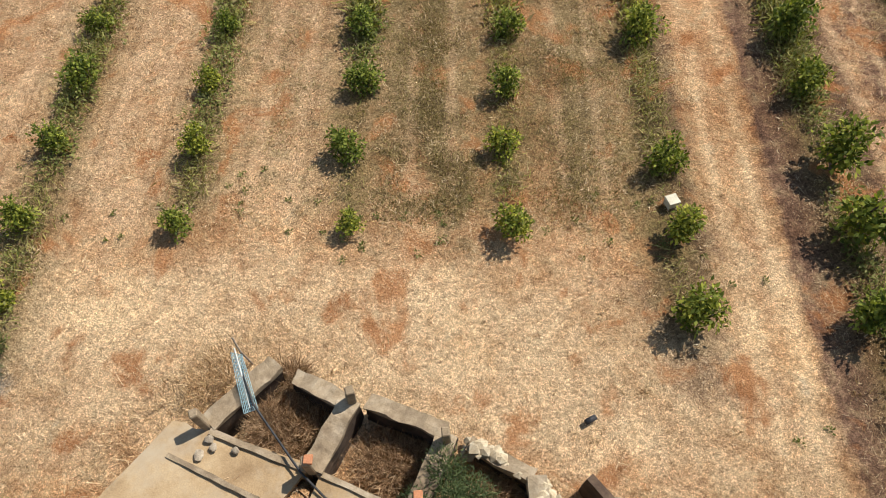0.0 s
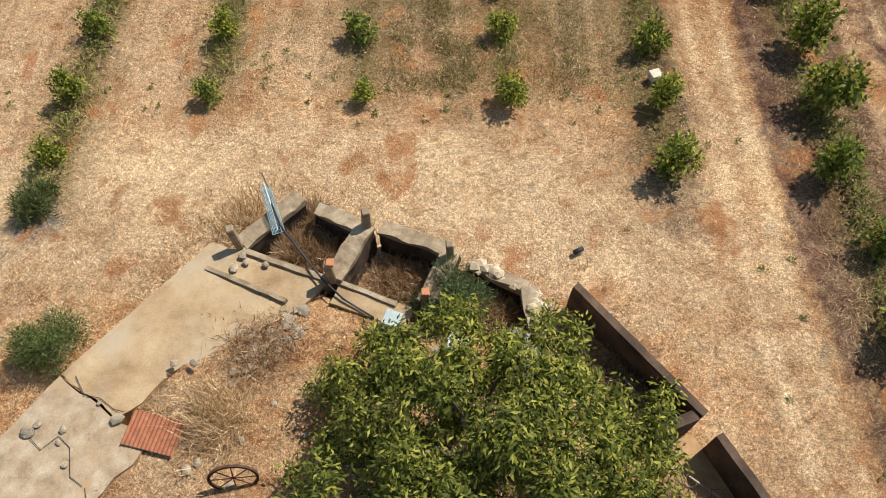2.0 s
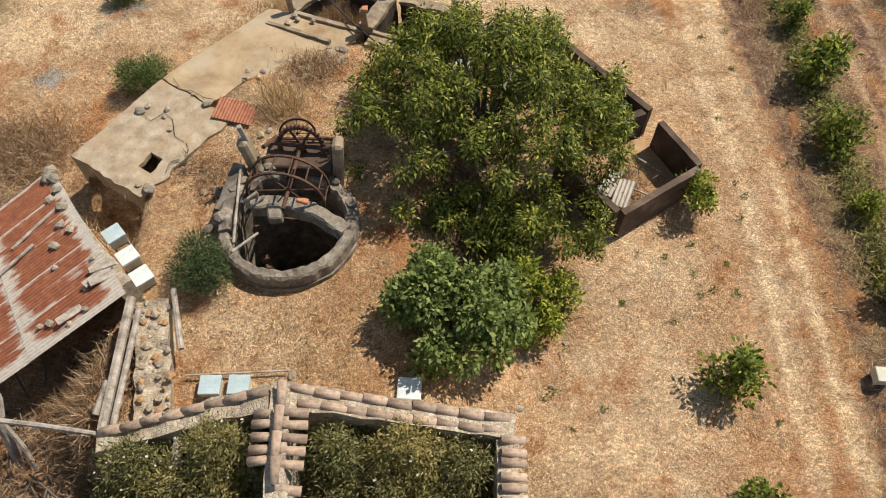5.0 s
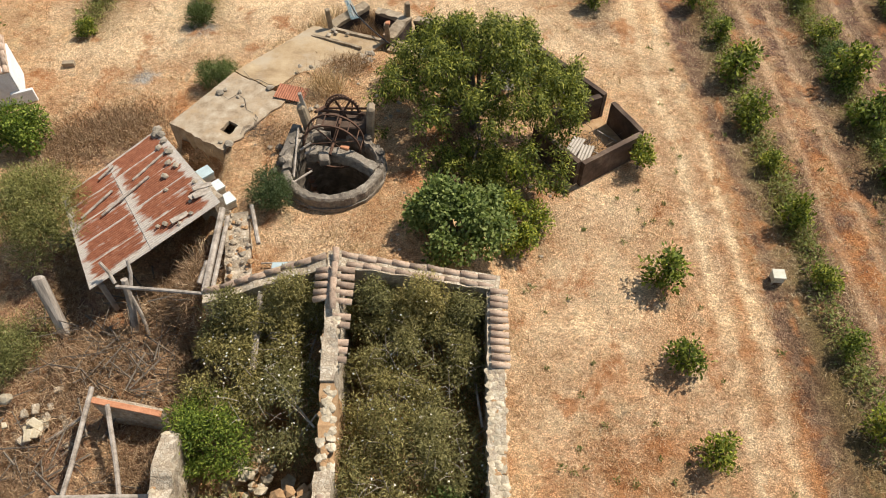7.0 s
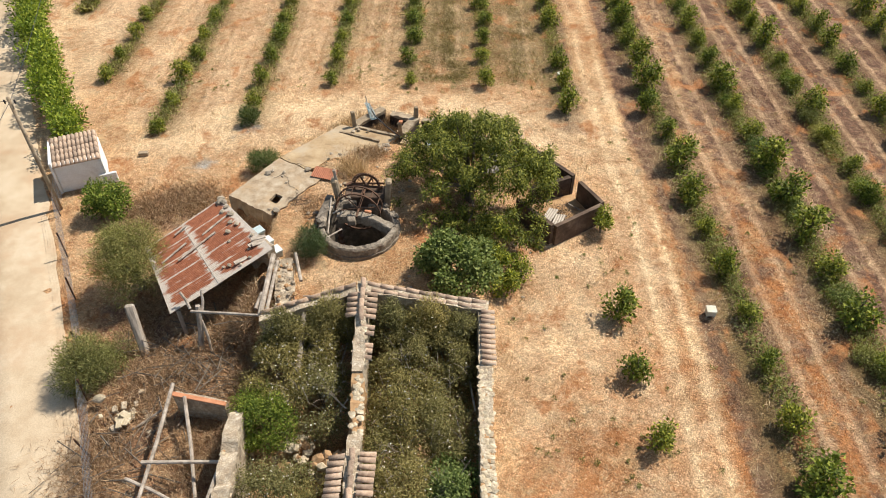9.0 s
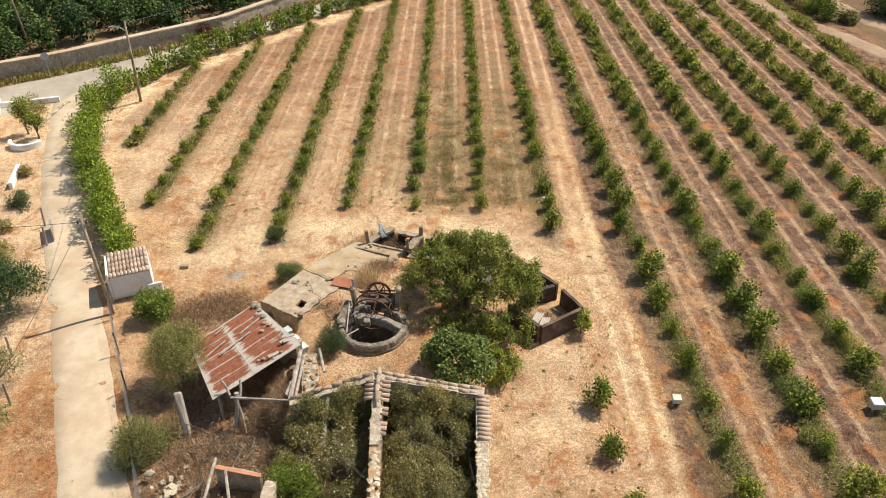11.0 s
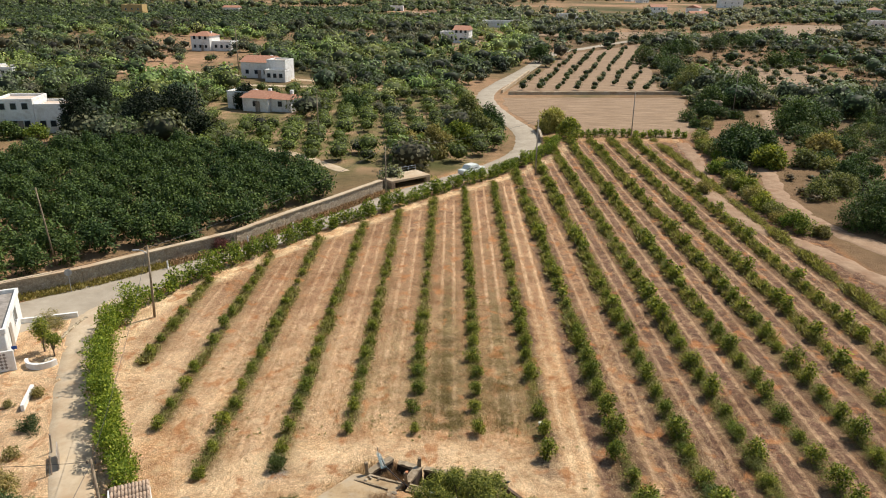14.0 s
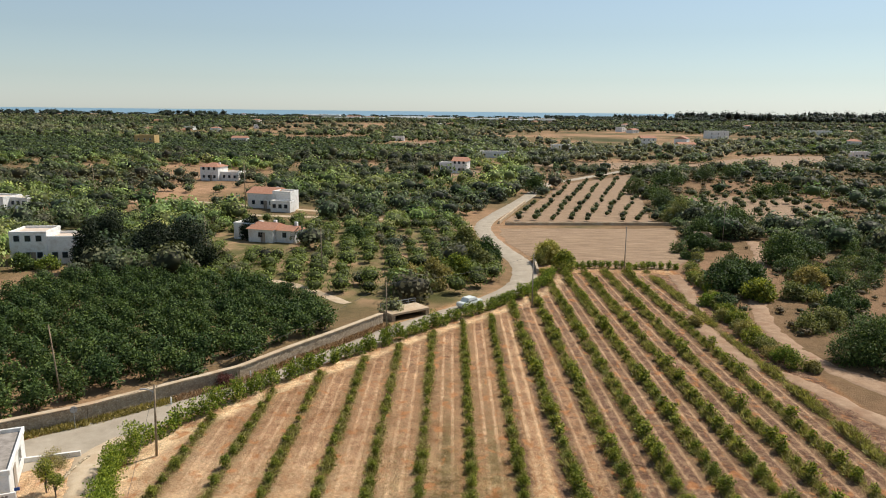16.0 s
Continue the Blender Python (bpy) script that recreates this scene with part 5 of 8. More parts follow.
ob = part("canister", tube([(0, 0, 0), (0.23, 0, 0)], 0.06, 14), DARK_PLASTIC, smooth=True, at=pose(2.85, 3.2, 0.1, 0, 0, 30))
tagged(ob, "small dark canister lying in the straw", "canister")
ob = part("plank", box(0.75, 0.06, 0.05, 0.008), OLD_WOOD, at=pose(3.2, 1.75, 0.06, 0, 0, -3))
tagged(ob, "weathered wooden stick lying in the straw", "plank")
for i, (x, y, z, rz) in enumerate(((1.2, 0.12, 0.38, 72), (1.55, 0.06, 0.42, 66))):
    ob = part("roof_sheet", corrugated(1.0, 0.42, 0.14, 0.022), FIBRE_SHEET, at=pose(x, y, z, 16, 0, rz - 70))
    tagged(ob, "grey corrugated fibre cement sheet among the rubble", "roof sheet", "loose sheets")

# ---- long wall and roofless hut ----


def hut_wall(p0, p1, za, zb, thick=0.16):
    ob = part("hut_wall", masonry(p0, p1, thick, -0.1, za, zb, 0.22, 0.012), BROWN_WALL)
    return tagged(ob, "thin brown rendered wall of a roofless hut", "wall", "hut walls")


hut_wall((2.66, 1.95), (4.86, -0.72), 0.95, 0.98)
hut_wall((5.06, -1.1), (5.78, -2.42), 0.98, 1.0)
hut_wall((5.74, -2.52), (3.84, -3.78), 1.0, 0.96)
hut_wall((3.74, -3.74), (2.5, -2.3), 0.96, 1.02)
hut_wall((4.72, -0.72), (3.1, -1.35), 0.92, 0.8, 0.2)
PALE_FLAT_SHEET = surface("bleached fibre cement", [(0.3, (0.33, 0.28, 0.225)), (0.6, (0.5, 0.44, 0.37))], 2.0, bump_s=0.3)
floor_bm = bmesh.new()
ring = [floor_bm.verts.new(p) for p in ((2.62, -2.32, 0.1), (3.8, -3.68, 0.1), (5.68, -2.46, 0.1), (4.86, -0.86, 0.1), (3.1, -1.42, 0.1))]
foot = [floor_bm.verts.new((v.co.x, v.co.y, -0.2)) for v in ring]
floor_bm.faces.new(ring)
for i in range(5):
    floor_bm.faces.new((ring[i], foot[i], foot[(i + 1) % 5], ring[(i + 1) % 5]))
bmesh.ops.recalc_face_normals(floor_bm, faces=floor_bm.faces)
tagged(part("hut_floor", floor_bm, EARTH), "bare earth floor of the roofless hut", "floor", kind="structure")
for i, (x, y, z, rx, rz) in enumerate(((3.42, -2.78, 0.36, -8, -118), (3.75, -3.1, 0.3, -9, -112))):
    ob = part("roof_sheet", corrugated(0.85, 0.4, 0.1, 0.02), PALE_FLAT_SHEET, at=pose(x, y, z, 0, rx, rz + 90))
    tagged(ob, "fallen grey corrugated sheet leaning inside the hut", "roof sheet", "loose sheets")
for x0, y0, x1, y1 in ((4.6, -1.7, 5.2, -2.1), (4.3, -2.6, 5.0, -2.9), (3.6, 0.2, 4.2, -0.6)):
    ob = part("stick", tube([(x0, y0, 0.3), (x1, y1, 0.22)], 0.022, 6), OLD_WOOD)
    tagged(ob, "thin bleached stick lying on the ground", "stick", "sticks")

# ---- well with bucket wheel ----
RIM_STONE = surface("brown well coping", [(0.3, (0.17, 0.135, 0.1)), (0.5, (0.29, 0.24, 0.18)), (0.72, (0.43, 0.37, 0.29))], 5.0, bump_s=0.9, dist=0.03, stain=(0.1, 0.08, 0.06))
well = thing("well", "round masonry well with a rusted chain-pump wheel", "well", (*WELL, 0))


def broken_rim(a0, a1, z, seed):
    """A stretch of crumbling rim: one ragged mass of mortared stone."""
    bm = lathe([(1.16, 1.2), (1.17, z - 0.08), (1.22, z), (1.38, z - 0.03), (1.46, z - 0.16), (1.5, 0.8), (1.36, 0.7)], 56, radians(a0), radians(a1))
    for v in bm.verts:
        if v.co.z > 1.25:
            v.co.z += 0.12 * noise.noise(v.co * 2.6 + Vector((seed, 0, 0)))
    return rough_up(bm, 0.055, 6, seed)


part("shaft", rough_up(lathe([(1.18, -3.2), (1.2, 1.4), (1.5, 1.4), (1.52, 0.4), (1.5, -3.2)], 44), 0.03, 3), WELL_STONE, well, smooth=False)
part("rim", rough_up(lathe([(1.2, 1.38), (1.22, 1.7), (1.26, 1.74), (1.4, 1.72), (1.45, 1.66), (1.48, 0.85), (1.36, 0.85)], 60, radians(-165), radians(-12)), 0.04, 7), RIM_STONE, well, "smooth grey coping of the front rim")
part("rim", broken_rim(-13, 80, 1.6, 3), WELL_STONE, well, "crumbling grey masonry of the rim")
part("rim", broken_rim(100, 196, 1.8, 4), WELL_STONE, well, "crumbling grey masonry of the rim")
for i in range(15):
    a = radians(R.uniform(-5, 70) if i % 2 else R.uniform(108, 190))
    q = R.uniform(0.06, 0.13)
    part("stone", rock(q, 0.7, 640 + i, 1), WELL_STONE, well, at=pose(1.38 * math.cos(a), 1.38 * math.sin(a), (1.6 if i % 2 else 1.8) + q * 0.2, 0, 0, i * 53))
# Near-black disc closing the shaft; the shade of its depth is in the colour.
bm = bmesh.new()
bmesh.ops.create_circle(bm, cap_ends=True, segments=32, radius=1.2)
part("bottom", bm, SHAFT_SHADE, well, at=pose(0, 0, -3.0))
arch = bmesh.new()
rows = []
for i in range(25):
    t = i / 24
    x, y = -0.8 + 2.05 * t, 0.34 + 0.1 * math.sin(t * 3.1) - 0.62 * t ** 2.4
    dx, dy = 2.05, 0.31 * math.cos(t * 3.1) - 1.49 * t ** 1.4
    k = math.hypot(dx, dy)
    w = 0.15 + 0.03 * noise.noise(Vector((t * 6, 0, 3)))
    z = 1.84 - 0.06 * t + 0.05 * noise.noise(Vector((t * 7, 2, 0)))
    rows.append([arch.verts.new((x - dy / k * a * w, y + dx / k * a * w, b)) for a, b in ((-1, z - 0.36), (-1, z - 0.05), (-0.75, z), (0.75, z), (1, z - 0.05), (1, z - 0.36))])
for a, b in zip(rows, rows[1:]):
    for j in range(6):
        arch.faces.new((a[j], a[(j + 1) % 6], b[(j + 1) % 6], b[j]))
arch.faces.new(rows[0])
arch.faces.new(rows[-1])
bmesh.ops.recalc_face_normals(arch, faces=arch.faces)
part("arch", rough_up(arch, 0.03, 7, 3), RIM_STONE, well, "rendered masonry arch across the shaft")
part("corbel", box(0.3, 0.34, 0.26, 0.03, jit=0.02), WELL_STONE, well, at=pose(-0.25, 0.08, 1.62, 0, 0, 8))
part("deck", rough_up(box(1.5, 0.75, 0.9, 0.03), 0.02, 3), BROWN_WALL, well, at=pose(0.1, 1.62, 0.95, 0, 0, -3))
for nm, x, y, tilt in (("pillar", -0.82, 1.42, -7), ("pillar", 0.9, 1.36, 5)):
    part(nm, rough_up(box(0.23, 0.38, 1.4, 0.06), 0.025, 3), CONCRETE, well, at=pose(x, y, 1.2, 0, tilt, 4))
part("post", box(0.1, 0.1, 0.5, 0.01), OLD_WOOD, well, at=pose(-0.9, 1.42, 2.5, 4, -6, 12))
part("side_wall", masonry((-1.15, 1.25), (-1.45, 0.2), 0.24, 0.9, 1.95, 1.7, 0.25, 0.04), WELL_STONE, well)


def hoop(r, rr, n=48):
    return lathe([(r - rr, -rr), (r + rr, -rr), (r + rr, rr), (r - rr, rr)], n)


wheel = part("bucket_wheel", hoop(0.82, 0.024), IRON, well, "rusted iron rim hoop", at=pose(-0.08, 0.5, 1.78, 90, 0, -6))
part("hoop", hoop(0.82, 0.024), IRON, wheel, at=pose(0, 0, -0.45))
for i in range(14):
    a = 6.2832 * i / 14
    part("rung", tube([(0.82 * math.cos(a), 0.82 * math.sin(a), 0.02), (0.82 * math.cos(a), 0.82 * math.sin(a), -0.47)], 0.018, 6), IRON, wheel)
for i in range(6):
    a = 6.2832 * i / 6 + 0.2
    part("spoke", tube([(0.06 * math.cos(a), 0.06 * math.sin(a), -0.19), (0.82 * math.cos(a), 0.82 * math.sin(a), -0.19)], 0.02, 6), IRON, wheel)
part("shaft_bar", tube([(-0.1, 0.2, 1.78), (0.12, 1.75, 2.0)], 0.045, 8), IRON, well, "rusty drive shaft")
gear = part("gear_wheel", hoop(0.47, 0.035), IRON, well, "dark iron gear wheel", at=pose(0.14, 1.72, 2.0, 76, 0, -5))
for i in range(6):
    a = 6.2832 * i / 6
    part("spoke", box(0.44, 0.06, 0.03, 0.004), IRON, gear, at=pose(0.24 * math.cos(a), 0.24 * math.sin(a), -0.015, 0, 0, math.degrees(a)))
part("hub", tube([(0, 0, -0.09), (0, 0, 0.09)], 0.1, 14), IRON, gear)
for i in range(36):
    a = 6.2832 * i / 36
    part("tooth", box(0.05, 0.035, 0.06, 0.004), IRON, gear, at=pose(0.52 * math.cos(a), 0.52 * math.sin(a), -0.03, 0, 0, math.degrees(a)))
gear = part("spoked_wheel", hoop(0.4, 0.022), IRON, well, "rusty spoked wheel leaning behind the deck", at=pose(-0.1, 2.42, 1.58, 76, 5, 8))
for i in range(8):
    a = 6.2832 * i / 8
    part("spoke", tube([(0, 0, 0), (0.4 * math.cos(a), 0.4 * math.sin(a), 0)], 0.01, 5), IRON, gear)
for i, (p0, p1, r) in enumerate((((-0.55, 1.75, 2.05), (0.75, 1.65, 2.0), 0.05), ((-0.5, 1.95, 1.95), (0.8, 2.0, 1.92), 0.04), ((-0.62, 1.5, 2.2), (-0.45, 2.0, 1.95), 0.05), ((-1.1, 1.1, 1.95), (-1.02, -0.6, 1.7), 0.03), ((-0.95, 0.3, 1.85), (-0.65, 0.5, 1.95), 0.035), ((-0.8, 0.2, 1.8), (-0.5, 0.42, 1.92), 0.03), ((-1.0, -0.85, 1.75), (-0.55, -0.35, 1.7), 0.03), ((-1.9, -0.75, 1.55), (-1.05, -0.5, 1.72), 0.018))):
    part("bar" if i < 3 else "pole", tube([p0, p1], r, 7), IRON if i < 3 else OLD_WOOD, well)
for i in range(7):
    part("bucket", rough_up(box(0.16, 0.13, 0.2, 0.015), 0.01), IRON, well, at=pose(-0.75 + 0.04 * i, 0.0 - 0.12 * i, 1.2 - 0.2 * i, 10, 20, 30))
part("clay_pot", box(0.26, 0.12, 0.1, 0.02, jit=0.015), TERRACOTTA, well, at=pose(0.32, 0.25, 1.98, 0, 10, -8))
for i in range(16):
    a, r = R.uniform(2.0, 3.6), R.uniform(1.55, 2.0)
    q = R.uniform(0.05, 0.13)
    ob = part("stone", rock(q, 0.6, 70 + i, 1), WELL_STONE, at=pose(WELL[0] + r * math.cos(a), WELL[1] + r * math.sin(a), 1.3 + q * 0.3, 0, 0, i * 31))
    tagged(ob, "grey stone tumbled beside the well", "stone", "stones by the well")

# ---- lean-to with rusted roof ----
shed = thing("lean_to", "open lean-to with a rusted corrugated iron roof weighed down by stones", "shed", (0, 0, 0))
RN, RE, RS, RW = Vector((-8.6, -3.5, 1.78)), Vector((-5.98, -6.78, 2.42)), Vector((-8.94, -9.0, 1.64)), Vector((-10.8, -5.82, 1.4))


def roof_at(u, v):
    return RN * (1 - u) * (1 - v) + RE * u * (1 - v) + RS * u * v + RW * (1 - u) * v


def roof_sheet(u0, u1, v0, v1, lift):
    """One corrugated sheet of the roof, its edges and laps marked for limewash."""
    bm = bmesh.new()
    lap = bm.verts.layers.float.new("lap")
    sheet = bm.verts.layers.float_vector.new("sheet")
    n, nv = 66, 5
    rows = []
    for j in range(nv + 1):
        row = []
        for i in range(n + 1):
            u, v = u0 + (u1 - u0) * i / n, v0 + (v1 - v0) * j / nv
            p = roof_at(u, v)
            q = bm.verts.new(p + Vector((0, 0, lift + 0.026 * math.sin(6.2832 * 11 * i / n) - 0.03 * math.sin(3.1416 * v) + 0.012 * noise.noise(p * 2))))
            q[lap] = max(math.exp(-((i / n) / 0.06) ** 2), math.exp(-((1 - i / n) / 0.05) ** 2), 0.9 * math.exp(-((v - v0) / 0.02) ** 2) if v0 else 0, 0.9 * math.exp(-((v1 - v) / 0.025) ** 2), 1.2 * math.exp(-(v / 0.055) ** 2), 1.0 * math.exp(-((u - 1) / 0.05) ** 2))
            q[sheet] = (u * 26, v * 2.6, 3 * u0)
            row.append(q)
        rows.append(row)
    for a, b in zip(rows, rows[1:]):
        for i in range(n):
            bm.faces.new((a[i], b[i], b[i + 1], a[i + 1]))
    g = bmesh.ops.extrude_face_region(bm, geom=list(bm.faces))
    bmesh.ops.translate(bm, vec=(0, 0, -0.006), verts=[v for v in g["geom"] if isinstance(v, bmesh.types.BMVert)])
    bmesh.ops.recalc_face_normals(bm, faces=bm.faces)
    return bm


for i in range(5):
    for j, (va, vb) in enumerate(((0.0, 0.54), (0.5, 1.0))):
        part("roof_sheet", roof_sheet(i / 5 - (0.01 if i else 0), (i + 1) / 5 + 0.01, va, vb, 0.012 * (i % 2) + (0.0 if j else 0.02)), RUST_SHEET, shed)
for u in (0.03, 0.35, 0.68, 0.97):
    part("rafter", tube([roof_at(u, 0.01) - Vector((0, 0, 0.1)), roof_at(u, 0.99) - Vector((0, 0, 0.1))], 0.05, 7), OLD_WOOD, shed)
part("beam", tube([roof_at(0.0, 0.93) - Vector((0, 0, 0.18)), roof_at(1.0, 0.93) - Vector((0, 0, 0.18))], 0.06, 7), OLD_WOOD, shed)
for u in (0.03, 0.5, 0.97):
    p = roof_at(u, 0.93)
    part("post", tube([(p.x, p.y, 0.2), (p.x, p.y, p.z - 0.22)], 0.07, 8), OLD_WOOD, shed)
bwall = masonry((-8.72, -3.82), (-6.12, -6.55), 0.3, 0.1, 1.62, 2.26, 0.25, 0.05)
part("back_wall", bwall, STONE_MIX, shed, "rubble back wall")
part("side_wall", masonry((-8.62, -3.7), (-10.5, -5.8), 0.25, 0.1, 1.55, 1.2, 0.25, 0.05), STONE_MIX, shed, "rubble end wall")
for i, (u, v, r) in enumerate(((0.02, 0.02, 0.17), (0.05, 0.06, 0.17), (0.09, 0.02, 0.16), (0.17, 0.04, 0.12), (0.2, 0.1, 0.12), (0.3, 0.06, 0.14), (0.4, 0.12, 0.13), (0.47, 0.08, 0.11), (0.5, 0.2, 0.11), (0.62, 0.25, 0.08), (0.72, 0.05, 0.1), (0.85, 0.16, 0.07), (0.95, 0.2, 0.08), (0.97, 0.3, 0.07), (0.9, 0.38, 0.09), (0.88, 0.43, 0.07))):
    p = roof_at(u, v)
    ob = part("stone", rock(r * 0.8, 0.6, 120 + i, 1), PALE_ROCK, at=pose(p.x, p.y, p.z + 0.03 + r * 0.38, 0, 0, i * 61))
    tagged(ob, "rough pale stone weighing down the iron roof", "stone", "stones on the roof")
for (u0, v0), (u1, v1) in (((0.27, 0.02), (0.33, 0.42)), ((0.4, 0.3), (0.46, 0.75)), ((0.07, 0.5), (0.1, 0.66)), ((0.3, 0.6), (0.36, 0.9))):
    a, b = roof_at(u0, v0), roof_at(u1, v1)
    ob = part("pole", tube([a + Vector((0, 0, 0.06)), b + Vector((0, 0, 0.05))], 0.035, 7), OLD_WOOD)
    tagged(ob, "weathered wooden pole lying on the iron roof", "pole", "poles on the roof")
for i, (u, v) in enumerate(((0.8, 0.03), (0.86, 0.06), (0.93, 0.28), (0.83, 0.09))):
    p = roof_at(u, v)
    ob = part("plank", box(0.5, 0.14, 0.05, 0.01, jit=0.01), OLD_WOOD, at=pose(p.x, p.y, p.z + 0.05, 10, 6, 30 + 8 * i))
    tagged(ob, "short grey plank on the iron roof edge", "plank", "planks on the roof")

# rubble wall east of the lean-to, with timbers
ob = part("rubble_wall", masonry((-5.75, -6.6), (-5.3, -8.9), 0.62, 0.2, 1.75, 1.55, 0.2, 0.07, ragged=0.15), STONE_MIX)
tagged(ob, "broken rubble stone wall beside the lean-to", "stone wall")
for i in range(60):
    t = R.random()
    r = R.uniform(0.03, 0.1)
    ob = part("stone", rock(r, 0.7, 200 + i, 1), (PALE_ROCK, STONE_MIX, EARTH)[i % 3], at=pose(-5.75 + 0.45 * t + R.uniform(-0.3, 0.34), -6.5 - 2.4 * t, 1.72 - 0.15 * t + r * 0.25, 0, 0, i * 37))
    tagged(ob, "pale rubble stone on the broken wall", "stone", "wall stones")
for a, b, r in (((-6.02, -6.7, 2.05), (-6.0, -9.2, 1.85), 0.09), ((-5.85, -6.9, 1.98), (-5.82, -9.3, 1.85), 0.06), ((-6.2, -8.9, 1.8), (-6.1, -8.3, 1.9), 0.07), ((-5.35, -6.4, 1.85), (-4.98, -7.6, 1.75), 0.06), ((-4.9, -8.0, 1.45), (-3.0, -7.85, 1.42), 0.02)):
    ob = part("beam", tube([a, b], r, 7), OLD_WOOD)
    tagged(ob, "grey weathered timber beam on the rubble wall", "beam", "timbers")


# ---- bee hives ----
def hive(x, y, z, rz, lid, label, s=1.0):
    t = thing("beehive", label, "beehive", (x, y, z), rz, group="beehives")
    t.matrix_basis = t.matrix_basis @ Matrix.Scale(s, 4)
    for sx in (-0.16, 0.16):
        for sy in (-0.16, 0.16):
            part("leg", box(0.05, 0.05, 0.13, 0.005), OLD_WOOD, t, at=pose(sx, sy, 0))
    b = part("body", box(0.4, 0.38, 0.28, 0.008), CREAM_PAINT, t, at=pose(0, 0, 0.12))
    part("entrance", box(0.3, 0.012, 0.02), IRON, b, at=pose(0, -0.215, 0.03))
    part("lid", box(0.45, 0.43, 0.09, 0.012), lid, t, at=pose(0, 0, 0.38, R.uniform(-2, 2), R.uniform(-2, 2), 0))


for x, y, rz in ((-6.97, -5.0, 42), (-6.55, -5.52, 42), (-6.16, -5.98, 42)):
    hive(x, y, 1.22, rz, BLUE_PAINT if y > -5.2 else WHITE_PAINT, "pale-lidded wooden beehive beside the iron roof", 0.88)
hive(-4.4, -8.2, 1.12, 2, BLUE_PAINT, "pale blue-lidded wooden beehive behind the ruin", 0.88)
hive(-3.87, -8.18, 1.12, 1, BLUE_PAINT, "pale blue-lidded wooden beehive behind the ruin", 0.88)
hive(-0.72, -8.15, 0.95, -2, WHITE_PAINT, "white-lidded wooden beehive below the fig tree")
hive(-1.02, 0.96, 0.93, -20, BLUE_PAINT, "pale blue-lidded wooden beehive by the pens", 0.76)
hive(0.26, 0.5, 0.68, -18, WHITE_PAINT, "white-lidded wooden beehive below the pens")
hive(8.95, -7.25, 0.0, -4, CREAM_PAINT, "small cream wooden beehive among the citrus rows", 0.75)
hive(16.8, -7.4, 0.0, -4, WHITE_PAINT, "white-lidded wooden beehive among the citrus rows")
hive(5.3, 8.5, 0.0, 20, CREAM_PAINT, "small cream wooden beehive below a citrus tree", 0.64)

# ---- roofless stone ruin ----
ruin = thing("ruin", "roofless rubble stone house ruin with clay tile coping", "ruin", (0, 0, 0))
part("wall", masonry((-2.62, -8.86), (1.1, -9.16), 0.42, -0.1, 2.86, 2.42, 0.24, 0.05), STONE_MIX, ruin, "north gable wall of rubble stone")
part("wall", masonry((-2.95, -8.86), (-5.95, -9.42), 0.42, 0.2, 2.86, 2.02, 0.24, 0.06, ragged=0.12), STONE_MIX, ruin, "sloping wall of rubble stone")
part("wall", masonry((-2.74, -8.66), (-2.6, -11.9), 0.32, -0.1, 2.93, 2.7, 0.22, 0.06), STONE_MIX, ruin, "dividing wall of rubble stone")
part("wall", masonry((-2.6, -11.92), (-2.5, -13.7), 0.34, -0.1, 2.62, 2.3, 0.2, 0.09, ragged=0.3, seed=2), EARTH, ruin, "crumbling orange earth wall")
part("wall", masonry((-2.5, -13.72), (-2.34, -18.0), 0.36, -0.1, 2.45, 2.75, 0.22, 0.06, ragged=0.1, seed=3), STONE_MIX, ruin, "dividing wall of rubble stone")
part("wall", masonry((0.98, -9.36), (0.94, -18.0), 0.37, -0.1, 2.4, 2.3, 0.22, 0.05), STONE_MIX, ruin, "long outer wall of rubble stone")
part("wall", masonry((-5.95, -12.8), (-5.6, -17.6), 0.42, -0.1, 1.9, 1.7, 0.22, 0.07, ragged=0.2, seed=6), STONE_MIX, ruin, "broken west wall of rubble stone")

part("wall", masonry((-5.7, -18.1), (1.1, -18.1), 0.42, -0.1, 2.2, 2.3, 0.4, 0.06), STONE_MIX, ruin, "back wall of rubble stone")


def tile_bm(l=0.42, r0=0.082, r1=0.07):
    """A barrel tile along x, arched upwards."""
    bm = bmesh.new()
    rings = []
    for x, r in ((-l / 2, r0), (l / 2, r1)):
        for k in (1.0, 0.82):
            rings.append([bm.verts.new((x, k * r * math.cos(math.pi * i / 6), k * r * math.sin(math.pi * i / 6))) for i in range(7)])
    o0, i0, o1, i1 = rings
    for j in range(6):
        bm.faces.new((o0[j], o0[j + 1], o1[j + 1], o1[j]))
        bm.faces.new((i0[j], i1[j], i1[j + 1], i0[j + 1]))
        bm.faces.new((o0[j], i0[j], i0[j + 1], o0[j + 1]))
        bm.faces.new((o1[j], o1[j + 1], i1[j + 1], i1[j]))
    bmesh.ops.recalc_face_normals(bm, faces=bm.faces)
    return bm


TILE_ME = mesh_of(tile_bm(), "tile", TILE, True)


def lay_tile(parent, x, y, z, rz, pitch=0.0, roll=0.0):
    part("tile", TILE_ME, None, parent, at=pose(x + R.uniform(-0.015, 0.015), y + R.uniform(-0.015, 0.015), z, 0, 0, rz + R.uniform(-4, 4)) @ pose(0, 0, 0, roll, pitch + R.uniform(-3, 3), 0))


